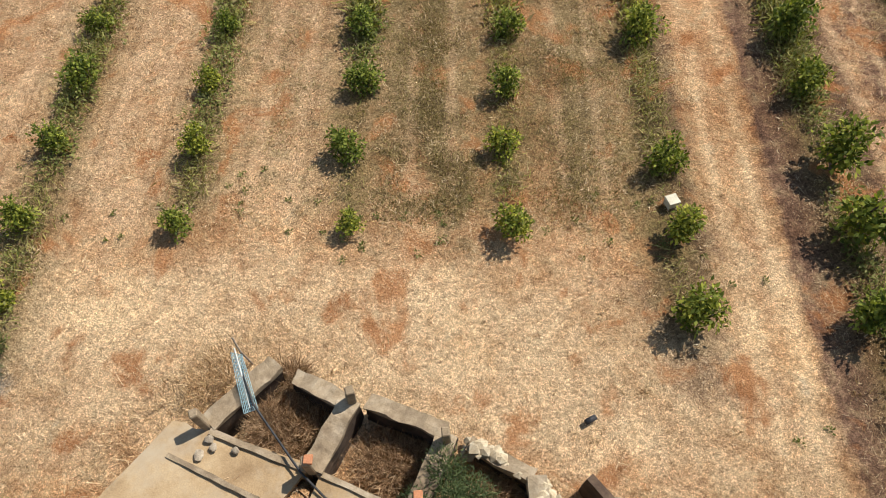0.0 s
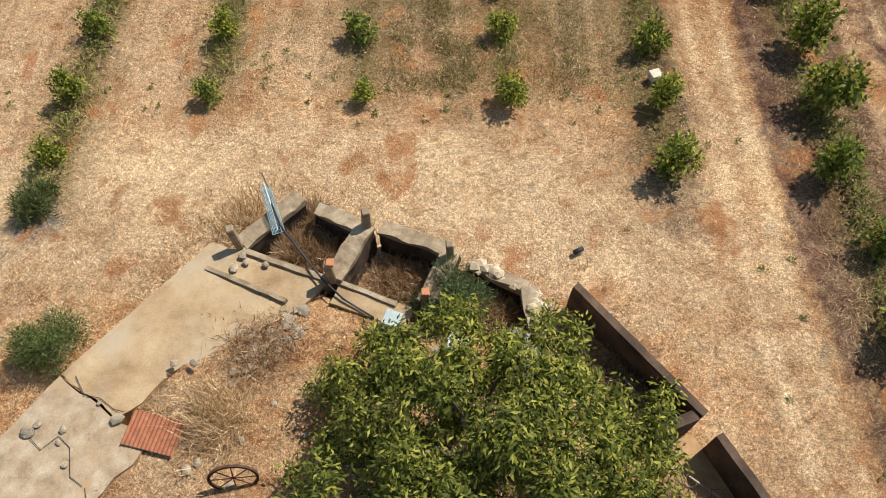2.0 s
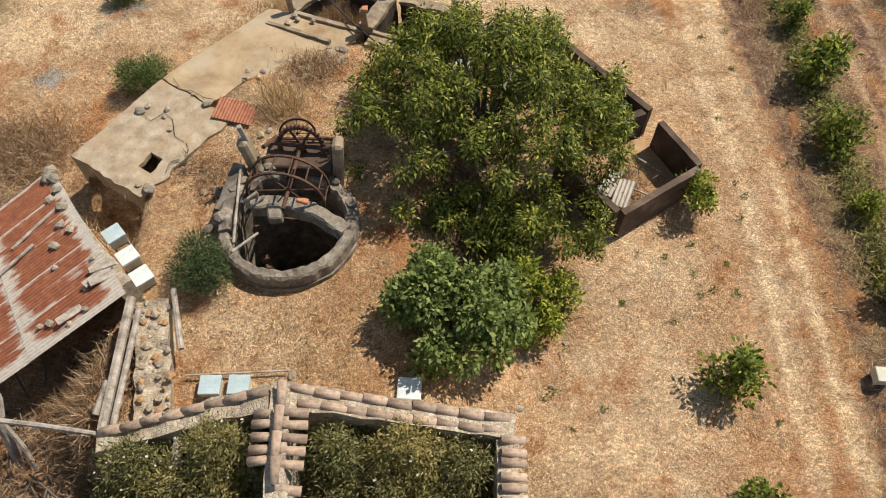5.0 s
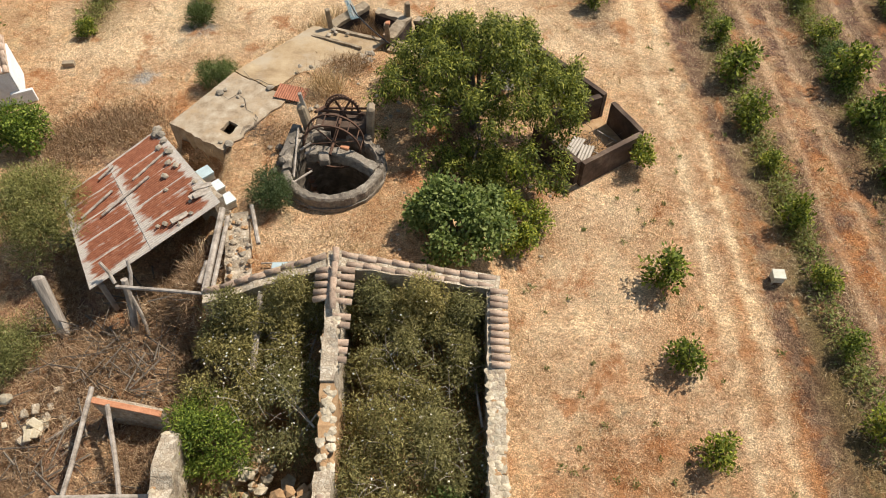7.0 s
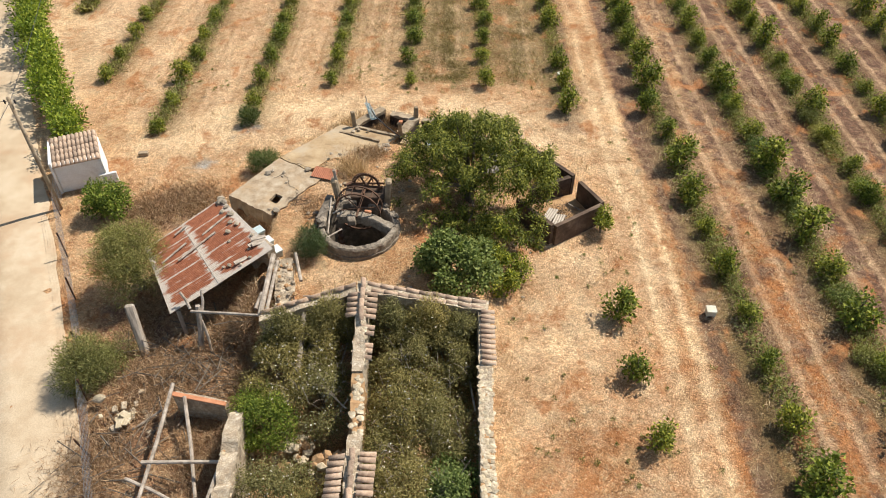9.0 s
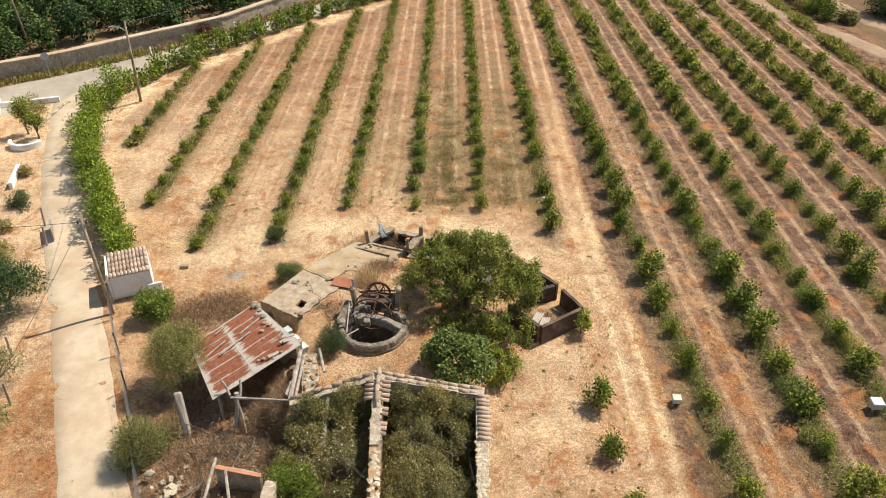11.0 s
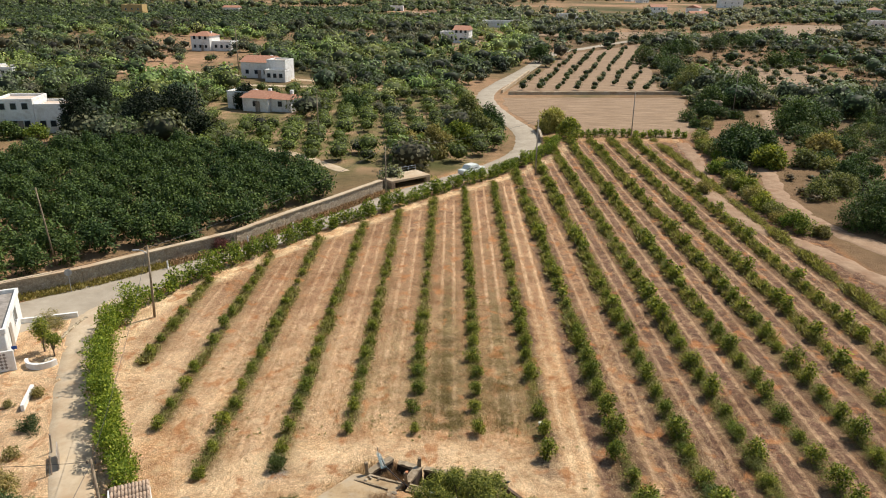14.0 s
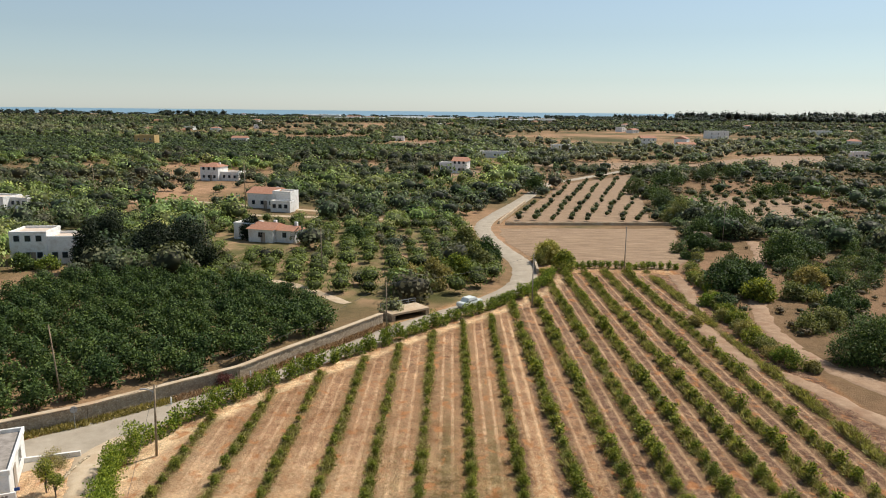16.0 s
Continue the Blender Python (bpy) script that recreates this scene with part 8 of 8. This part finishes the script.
villa(255, 690, 0, 26, 14, 8, "flat", "white modern house on the slope")
villa(398, 775, 0, 24, 14, 7, "flat", "white flat-roofed house in the countryside")
villa(241, 408, -8, 12, 9, 4, "flat", "white cottage on the slope")
villa(51, 117, -10, 4, 3.4, 2.4, "flat", "small grey field hut", mat=CONCRETE, wins=1)
hr = random.Random(44)
for i in range(46):
    y = hr.uniform(480, 1900)
    x = hr.uniform(-0.62, 0.62) * y
    w = hr.uniform(12, 22)
    villa(x, y, hr.uniform(-20, 10) if x < 0 else hr.uniform(45, 75), w, w * 0.6, hr.uniform(3.5, 6.5), hr.choice(("flat", "gable", "hip")), "far white house in the countryside", mat=OCHRE if hr.random() < 0.12 else None, wins=2)
for i, (x, y, w) in enumerate(((-210, 1480, 130), (-60, 1560, 120), (60, 1500, 60), (-340, 1850, 90), (130, 1430, 50), (180, 1520, 60), (-120, 1700, 80))):
    t = thing("greenhouse", "long white plastic greenhouse far off", "greenhouse", (x, y, 0), hr.uniform(-4, 4), group="greenhouses")
    part("cover", box(w, 26, 5.5, 1.2), WHITE_PAINT, t)
    part("base", box(w + 0.4, 26.4, 0.6, 0.05), CONCRETE, t)
HOUSES = [o.location.copy() for o in scene.objects if o.name.startswith("house")]


# ---- distant trees ----
PALETTE = np.array(((0.125, 0.16, 0.055), (0.16, 0.2, 0.065), (0.17, 0.168, 0.088), (0.2, 0.225, 0.068), (0.095, 0.112, 0.058), (0.3, 0.27, 0.1), (0.062, 0.086, 0.036)))


def ball(sub):
    bm = bmesh.new()
    bmesh.ops.create_icosphere(bm, subdivisions=sub, radius=1)
    v, f = np.array([q.co for q in bm.verts]), np.array([[w.index for w in g.verts] for g in bm.faces])
    bm.free()
    return v, f


def scatter(rs, x, y, r, h, col, cards, size, sub=2):
    """Many far trees at once: each a core darkened in colour for crown shade, and a lumpy crown of small leaf clumps
    round it.
    """
    n = len(x)
    lobe = unit(rs.normal(size=(n, 7, 3)) + (0, 0, 0.3))

    def lumps(d):
        return 0.72 + 0.4 * np.max(np.einsum("nck,nlk->ncl", d, lobe), axis=2) ** 2

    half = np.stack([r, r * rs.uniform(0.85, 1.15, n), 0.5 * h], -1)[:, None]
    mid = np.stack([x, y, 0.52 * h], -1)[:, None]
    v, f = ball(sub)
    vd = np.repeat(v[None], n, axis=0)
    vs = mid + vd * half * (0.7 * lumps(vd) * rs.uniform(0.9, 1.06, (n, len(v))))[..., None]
    tri = (f[None] + (np.arange(n) * len(v))[:, None, None]).reshape(-1, 3)
    d = unit(rs.normal(size=(n, cards, 3)) + (0, 0, 0.45))
    pos = mid + d * half * (lumps(d) * (1.1 - 0.42 * rs.random((n, cards)) ** 1.5))[..., None]
    pos[..., 2] = np.maximum(pos[..., 2], 0.08)
    pos, dd = pos.reshape(-1, 3), d.reshape(-1, 3)
    ln = size * np.repeat(r, cards) * rs.uniform(0.6, 1.3, n * cards)
    tang = rs.normal(size=dd.shape)
    tang = tang - 0.5 * dd * np.sum(tang * dd, axis=1, keepdims=True)
    q = leaves(pos - unit(tang) * ln[:, None] * 0.5, tang, unit(dd + (0, 0, 0.35) + 0.28 * rs.normal(size=dd.shape)), ln, ln * 0.7)
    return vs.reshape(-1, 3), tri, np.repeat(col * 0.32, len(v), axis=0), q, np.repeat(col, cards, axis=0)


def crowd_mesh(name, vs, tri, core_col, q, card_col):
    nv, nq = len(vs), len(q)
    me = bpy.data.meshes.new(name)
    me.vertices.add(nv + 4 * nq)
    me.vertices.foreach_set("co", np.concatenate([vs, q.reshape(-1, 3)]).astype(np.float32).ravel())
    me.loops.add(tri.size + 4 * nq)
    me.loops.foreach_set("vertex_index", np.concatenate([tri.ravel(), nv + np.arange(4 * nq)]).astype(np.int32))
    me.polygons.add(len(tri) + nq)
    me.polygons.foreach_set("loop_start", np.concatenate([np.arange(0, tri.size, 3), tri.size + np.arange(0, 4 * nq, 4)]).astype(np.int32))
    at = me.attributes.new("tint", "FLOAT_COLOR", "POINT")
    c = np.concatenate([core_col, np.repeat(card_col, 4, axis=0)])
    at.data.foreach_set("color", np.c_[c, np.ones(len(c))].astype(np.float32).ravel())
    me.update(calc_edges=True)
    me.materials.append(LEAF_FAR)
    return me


def clear(x, y):
    """Where trees may stand: off roads, fields, houses and the orchard."""
    ok = np.ones(len(x), bool)
    near = y < 340
    for line, w in ((ROAD_LINE, 4.0), (TRACK_LINE, 2.2), (TRACK2_LINE, 2.4)):
        pts = np.array([(p.x, p.y) for p in line[::2]])
        for a in range(0, len(x), 4000):
            s = slice(a, a + 4000)
            ok[s] &= (np.min(np.hypot(x[s, None] - pts[None, :, 0], y[s, None] - pts[None, :, 1]), axis=1) > w) | ~near[s]
    for poly in FIELDS:
        ok &= ~inside(poly, x, y)
    ok &= ~inside(GROVE, x, y)
    ok &= ~((x > 8) & (x < 52) & (y > 130) & (y < 147))
    hx, hy = [p[0] for p in HEDGE[5:]], [p[1] for p in HEDGE[5:]]
    ok &= ~((x > -27) & (x < 37.6) & (y < np.where(x < 16, np.interp(x, hx, hy) + 7, 94.5)))
    ok &= ~((x > -50) & (x <= -27) & (y < 36))
    for p in HOUSES:
        ok &= np.hypot(x - p.x, y - p.y) > 3 + 0.008 * p.y + 4
        # open ground in front of the house, towards the orchard
        away = math.hypot(p.x, p.y + 29)
        ex, ey = p.x / away, (p.y + 29) / away
        along, off = (p.x - x) * ex + (p.y - y) * ey, np.abs((x - p.x) * ey - (y - p.y) * ex)
        ok &= ~((along > 0) & (along < 0.13 * away) & (off < 7) & (p.y < 420))
    return ok


def country():
    rs = np.random.default_rng(404)
    bands = []
    # mid distance: a patchwork of groves, olive yards and thickets left of the road, scrub to its right
    n = 8600
    y = 62 + 300 * rs.random(n) ** 1.1
    x = rs.uniform(-0.72, 0.72, n) * (y + 32)
    tone = np.array([noise.noise(Vector((a * 0.022, b * 0.016, 4))) for a, b in zip(x, y)])
    gap = np.array([noise.noise(Vector((a * 0.035, b * 0.02, 14))) for a, b in zip(x, y)])
    left = x < 8 + 0.1 * (y - 90)
    keep = clear(x, y) & (gap + rs.uniform(-0.1, 0.22, n) > np.where(left, -0.05, -0.03))
    keep &= ~(left & (y < 138) & (x > -42 - 0.3 * (y - 80))) | (rs.random(n) < 0.1)
    keep &= left | ((rs.random(n) < 0.85) & (y > 112))
    x, y, left, tone = x[keep], y[keep], left[keep], tone[keep] + rs.uniform(-0.16, 0.16, keep.sum())
    m = len(x)
    big = rs.random(m) < np.where(left, 0.2, 0.3)
    r = np.where(big, rs.uniform(2.3, 3.7, m), rs.uniform(1.2, 2.2, m)) * np.where(y > 180, 1.15, 1.0)
    h = r * rs.uniform(1.15, 1.7, m)
    pal = np.where(left, np.where(tone > 0.16, rs.choice((3, 1, 1), m), np.where(tone < -0.14, rs.choice((2, 4, 2), m), rs.choice((0, 4, 6), m))), rs.choice((2, 4, 6, 4, 0), m))
    col = PALETTE[pal] * (1.3 + 1.1 * tone)[:, None] * rs.uniform(0.7, 1.3, (m, 1)) * rs.uniform(0.92, 1.1, (m, 3))
    close = y < 140
    bands.append(("scattered_trees", "orchard trees and scrub beyond the road", scatter(rs, x[close], y[close], r[close], h[close], col[close], 230, 0.2)))
    bands.append(("scattered_trees", "orchard trees and scrub in the middle distance", scatter(rs, x[~close], y[~close], r[~close], h[~close], col[~close], 70, 0.25, 1)))
    # low scrub on the reddish ground beyond the tracks
    n = 3600
    y = 42 + 250 * rs.random(n) ** 1.5
    x = 38.5 + (54 + 0.5 * np.maximum(y - 90, 0)) * rs.random(n)
    keep = clear(x, y) & (np.array([noise.noise(Vector((a * 0.09, b * 0.09, 6))) for a, b in zip(x, y)]) + rs.uniform(-0.3, 0.3, n) > 0)
    sx, sy = x[keep], y[keep]
    sr = rs.uniform(0.25, 0.85, len(sx)) * (1 + 0.004 * sy)
    tone = np.array(((0.16, 0.15, 0.08), (0.2, 0.15, 0.08), (0.1, 0.11, 0.05), (0.26, 0.19, 0.1)))[rs.integers(0, 4, len(sx))]
    bands.append(("low_scrub", "low dry scrub on the reddish ground", scatter(rs, sx, sy, sr, sr * 1.1, tone * rs.uniform(0.8, 1.2, (len(sx), 1)), 44, 0.34, 1)))
    # regular citrus groves left of the road
    gx, gy = np.meshgrid(np.arange(-46, 8, 4.1), np.arange(74, 140, 4.3))
    x, y = gx.ravel() + rs.normal(0, 0.3, gx.size) - 0.12 * (gy.ravel() - 80), gy.ravel() + rs.normal(0, 0.3, gx.size)
    keep = clear(x, y) & (rs.random(len(x)) < 0.8)
    x, y = x[keep], y[keep]
    r = rs.uniform(1.3, 2.1, len(x))
    bands.append(("citrus_grove", "rows of round citrus trees across the road", scatter(rs, x, y, r, r * 1.45, np.tile((0.185, 0.225, 0.055), (len(x), 1)) * rs.uniform(0.6, 1.25, (len(x), 1)), 230, 0.19)))
    # young orchard on bare soil
    xs, ys = [], []
    for k in range(8):
        for j in range(26):
            t = j / 26
            px = 15.5 + 4.3 * k + t * (28 + 1.5 * k) + rs.normal(0, 0.3)
            py = 147 + 118 * t + rs.normal(0, 0.3)
            if inside(FIELDS[1], px, py) and rs.random() < 0.85:
                xs.append(px), ys.append(py)
    x, y = np.array(xs), np.array(ys)
    r = rs.uniform(0.7, 1.15, len(x))
    bands.append(("young_orchard", "young orchard trees on bare soil", scatter(rs, x, y, r, r * 1.7, np.tile((0.1, 0.125, 0.035), (len(x), 1)) * rs.uniform(0.7, 1.4, (len(x), 1)), 80, 0.24)))
    # small trees on the reddish plot
    gx, gy = np.meshgrid(np.arange(60, 118, 5.2), np.arange(134, 210, 5.6))
    x, y = gx.ravel() + rs.normal(0, 0.6, gx.size) + 0.16 * (gy.ravel() - 134), gy.ravel() + rs.normal(0, 0.6, gx.size)
    keep = inside(FIELDS[9], x, y) & (rs.random(len(x)) < 0.88)
    x, y = x[keep], y[keep]
    r = rs.uniform(0.9, 1.9, len(x))
    bands.append(("young_orchard", "small rounded trees on reddish soil", scatter(rs, x, y, r, r * 1.5, np.tile((0.12, 0.14, 0.045), (len(x), 1)) * rs.uniform(0.6, 1.5, (len(x), 1)), 90, 0.24)))
    # far country: dark blocks of orchard between olive scrub and open plots
    n = 19000
    y = 330 * (5.2 ** rs.random(n))
    x = rs.uniform(-0.68, 0.68, n) * (y + 30)
    block = np.array([noise.noise(Vector((a * 0.0036, b * 0.0036, 8))) for a, b in zip(x, y)])
    keep = clear(x, y) & ((block > 0.12) | (block + rs.uniform(-0.12, 0.3, n) > -0.07))
    x, y, block = x[keep], y[keep], block[keep]
    m = len(x)
    r = rs.uniform(1.9, 3.6, m) * (0.9 + y / 1300) * np.where(block > 0.12, 0.85, 1.0)
    pal = np.where(block > 0.12, rs.choice((6, 0, 6), m), np.where(block > -0.1, rs.choice((0, 1, 4, 2), m), rs.choice((2, 4, 2), m)))
    col = PALETTE[pal] * rs.uniform(0.75, 1.3, (m, 1)) * np.where(y > 900, 1.0, 1.3)[:, None] * (1.1 - 0.5 * block)[:, None]
    h = np.minimum(r * np.where(block > 0.12, 1.1, np.where(rs.random(m) < 0.12, 2.0, 1.25)), np.maximum(3.0, 24 - 0.0125 * y))
    nearer = y < 800
    bands.append(("distant_woods", "groves and olive yards of the plain", scatter(rs, x[nearer], y[nearer], r[nearer], h[nearer], col[nearer], 22, 0.38, 1)))
    bands.append(("distant_woods", "dark green woods and groves reaching to the sea", scatter(rs, x[~nearer], y[~nearer], r[~nearer], h[~nearer], col[~nearer], 9, 0.55, 1)))
    # wooded rise along the coast
    n = 2300
    y = rs.uniform(1450, 2150, n)
    x = np.where(rs.random(n) < 0.66, rs.uniform(260, 1500, n), rs.uniform(-1500, 300, n))
    r = rs.uniform(5, 11, n)
    roll = np.array([noise.noise(Vector((v * 0.0045, 3, 0))) + 0.8 * noise.noise(Vector((v * 0.015, 5, 0))) for v in x])
    h = np.where(x > 260, rs.uniform(3, 9, n) + 34 * np.clip(roll + 0.12, 0, 0.8) * smooth01(260, 420, x), rs.uniform(2.5, 4.5, n))
    h = np.where((x > -0.41 * y) & (x < -0.32 * y), rs.uniform(6, 15, n), h)
    h = np.where(x < -0.48 * y, rs.uniform(5, 12, n), h)
    bands.append(("coastal_woods", "dark pine woods along the coast", scatter(rs, x, y, r, h, np.tile((0.05, 0.068, 0.042), (n, 1)) * rs.uniform(0.6, 1.4, (n, 1)), 16, 0.42, 1)))
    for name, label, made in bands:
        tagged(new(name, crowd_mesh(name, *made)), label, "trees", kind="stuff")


country()


def track_hedge():
    """A strip of bushes between the two dirt tracks."""
    line = [(40.4, 92), (39.6, 86), (39.0, 80), (37.6, 72), (36.2, 64), (35.9, 56), (36.3, 48.5), (37.0, 43)]
    k = 0
    for (xa, ya), (xb, yb) in zip(line, line[1:]):
        for j in range(3):
            f = (j + R.random() * 0.6) / 3
            k += 1
            r = R.uniform(1.0, 1.6)
            mat = R.choice((LEAF_CITRUS, LEAF_WEED, LEAF_ROW, LEAF_OLIVE, LEAF_HEDGE))
            plant("shrub", "dense bush between the two dirt tracks", "shrub", xa + (xb - xa) * f + R.uniform(-0.4, 0.4), ya + (yb - ya) * f, dome(r * 0.8, r, 0.1, r * 1.1, 14, r * 0.42, 700 + k), 1500, 0.22, 0.5, mat, 0.1, 0.05, 6, seed=700 + k, group="bushes between the tracks")


track_hedge()


def big_tree(x, y, r, h, mat, label, n=3000, ln=0.34, seed=0, z0=0.12):
    plant("tree", label, "tree", x, y, dome(r * 0.78, r * 0.78, h * z0, h * 0.75, 26, r * 0.38, 300 + seed), n, ln, 0.55, mat, 0.15, 0.22, 8, seed=300 + seed)


for i, (x, y, r, h, mat, label) in enumerate(((45.8, 47.0, 4.6, 5.4, LEAF_DARK, "large spreading green tree by the dirt track"), (41.5, 78, 3.8, 5.0, LEAF_DARK, "dark carob tree at the field corner"), (45.6, 81, 3.6, 4.6, LEAF_DARK, "dark carob tree at the field corner"), (44.5, 73.5, 2.6, 3.4, LEAF_CITRUS, "rounded bush between two tracks"), (60, 99, 4.6, 6, LEAF_DARK, "dark carob tree by the track"), (65, 103, 4.0, 5, LEAF_DARK, "dark carob tree by the track"), (53, 124, 3.6, 4.6, LEAF_DARK, "dark round tree by the hut"), (62, 130, 5.2, 7, LEAF_DARK, "broad dark tree behind the hut"), (55, 146, 5.0, 6.5, LEAF_OLIVE, "grey olive trees beyond the field"), (-60.2, 86, 3.2, 9.2, LEAF_CONIFER, "tall dark pine beside the villa"), (-63.5, 101, 4.2, 10.5, LEAF_CONIFER, "tall dark pine beside the villa"), (-50.2, 88, 4.6, 9.6, LEAF_CONIFER, "tall dense dark tree behind the grove"), (-46.0, 90.5, 4.8, 9.8, LEAF_CONIFER, "tall dense dark tree behind the grove"), (-41.5, 86, 3.0, 5.6, LEAF_CONIFER, "dense dark tree behind the grove"), (48.3, 112.6, 2.7, 3.6, LEAF_DARK, "round bush before a field hut"), (-72, 86.5, 2.2, 2.8, LEAF_DARK, "round bush before the villa"), (-67.5, 86, 2.0, 2.4, LEAF_ROAD, "round bush before the villa"), (-42, 117, 2.6, 5.5, LEAF_CONIFER, "dark conical tree by the farmhouse"), (-20, 113, 3, 4, LEAF_DARK, "round dark tree in a meadow"), (16.5, 97.5, 2.9, 4.4, LEAF_ROW, "tall pale cane thicket by the bend"), (19, 92.0, 2.2, 3.6, LEAF_CITRUS, "leafy bush by the road bend"), (-3.0, 78, 2.8, 4.8, LEAF_WEED, "tall pale cane thicket by the road"), (-6.6, 76, 2.4, 4.2, LEAF_WEED, "tall pale cane thicket by the road"), (0.5, 84, 2.8, 4.4, LEAF_CITRUS, "yellow-green bush by the road"), (3.6, 91, 2.8, 4.6, LEAF_OLIVE, "grey-green tree on the road bend"), (5.6, 97, 3.0, 4.8, LEAF_DARK, "dark tree on the road bend"), (2.0, 106, 3.0, 5.0, LEAF_OLIVE, "grey-green tree on the road bend"), (26, 206, 3.6, 6, LEAF_DARK, "dark tree beside the road"), (31, 60, 1.2, 1.4, LEAF_WEED, "low bush by the dirt track"), (36.2, 56, 1.8, 1.8, LEAF_WEED, "yellow-green bush beside the track"), (37.0, 60.5, 1.7, 1.7, LEAF_CITRUS, "leafy bush beside the track"), (36.8, 64.5, 1.6, 1.7, LEAF_CITRUS, "leafy bush beside the track"), (38.0, 68.5, 2.0, 2.2, LEAF_DARK, "dark bush beside the track"), (36.0, 70.0, 1.4, 1.6, LEAF_HEDGE, "bright bush beside the track"), (36.6, 52.0, 1.3, 1.3, LEAF_CITRUS, "low leafy bush beside the track"), (37.4, 47.8, 1.2, 1.2, LEAF_WEED, "low dusty bush beside the track"), (38.4, 43.8, 1.1, 1.1, LEAF_WEED, "low dusty bush beside the track"), (48, 60, 2.4, 2.8, LEAF_OLIVE, "grey-green scrub bush on red soil"), (52, 66, 2.4, 3.0, LEAF_DARK, "dark scrub bush on red soil"), (50, 74, 2.2, 2.6, LEAF_OLIVE, "grey-green scrub bush on red soil"), (56, 82, 2.6, 3.0, LEAF_WEED, "yellowish scrub bush on red soil"))):
    big_tree(x, y, r, h, mat, label, 15000 if r > 4.5 and y < 70 else 9000 if mat == LEAF_CONIFER else 6000 if r > 2.2 else 1900, 0.4 if y > 70 else 0.26, i)
sr = random.Random(15)
for i in range(84):
    x, y = sr.uniform(43, 86), sr.uniform(54, 116)
    if min(math.hypot(p.x - x, p.y - y) for p in TRACK2_LINE) < 3 or min(math.hypot(p.x - x, p.y - y) for p in TRACK_LINE) < 3:
        continue
    r = sr.uniform(1.0, 2.4)
    big_tree(x, y, r, r * sr.uniform(1.0, 1.4), sr.choice((LEAF_PINE, LEAF_DARK, LEAF_DARK, LEAF_OLIVE, LEAF_PINE)), "rounded scrub bush on reddish soil", 1500, 0.3, 160 + i)
for i, (x, y, r, h) in enumerate(((59, 207, 4.2, 5.5), (62, 196, 4.0, 5.2), (60, 182, 4.4, 5.6), (57.5, 168, 4.2, 5.4), (57, 153, 4.6, 5.8), (60, 144, 4.2, 5.4), (58, 129, 4.4, 5.6), (75, 232, 4.6, 5.6), (82, 240, 4.4, 5.4), (76, 268, 5.0, 6.0), (97, 200, 4.6, 5.6), (104, 203, 4.2, 5.2), (97, 252, 5.0, 5.8), (111, 262, 5.0, 5.8), (77, 122, 4.2, 5.2), (84, 126, 3.6, 4.6))):
    big_tree(x, y, r, h, LEAF_DARK if i % 3 else LEAF_PINE, "dark spreading carob tree on reddish soil", 2600, 0.55, 60 + i)
for i in range(17):
    x = 20 + 1.15 * i
    plant("young_tree", "small green tree along the field edge", "tree", x, 93.2 + R.uniform(-0.3, 0.3), dome(0.4, 0.4, 0.3, 1.0, 7, 0.35, 500 + i), 260, 0.3, 0.5, LEAF_HEDGE, 0.1, 0.04, seed=500 + i, group="trees along the field edge")
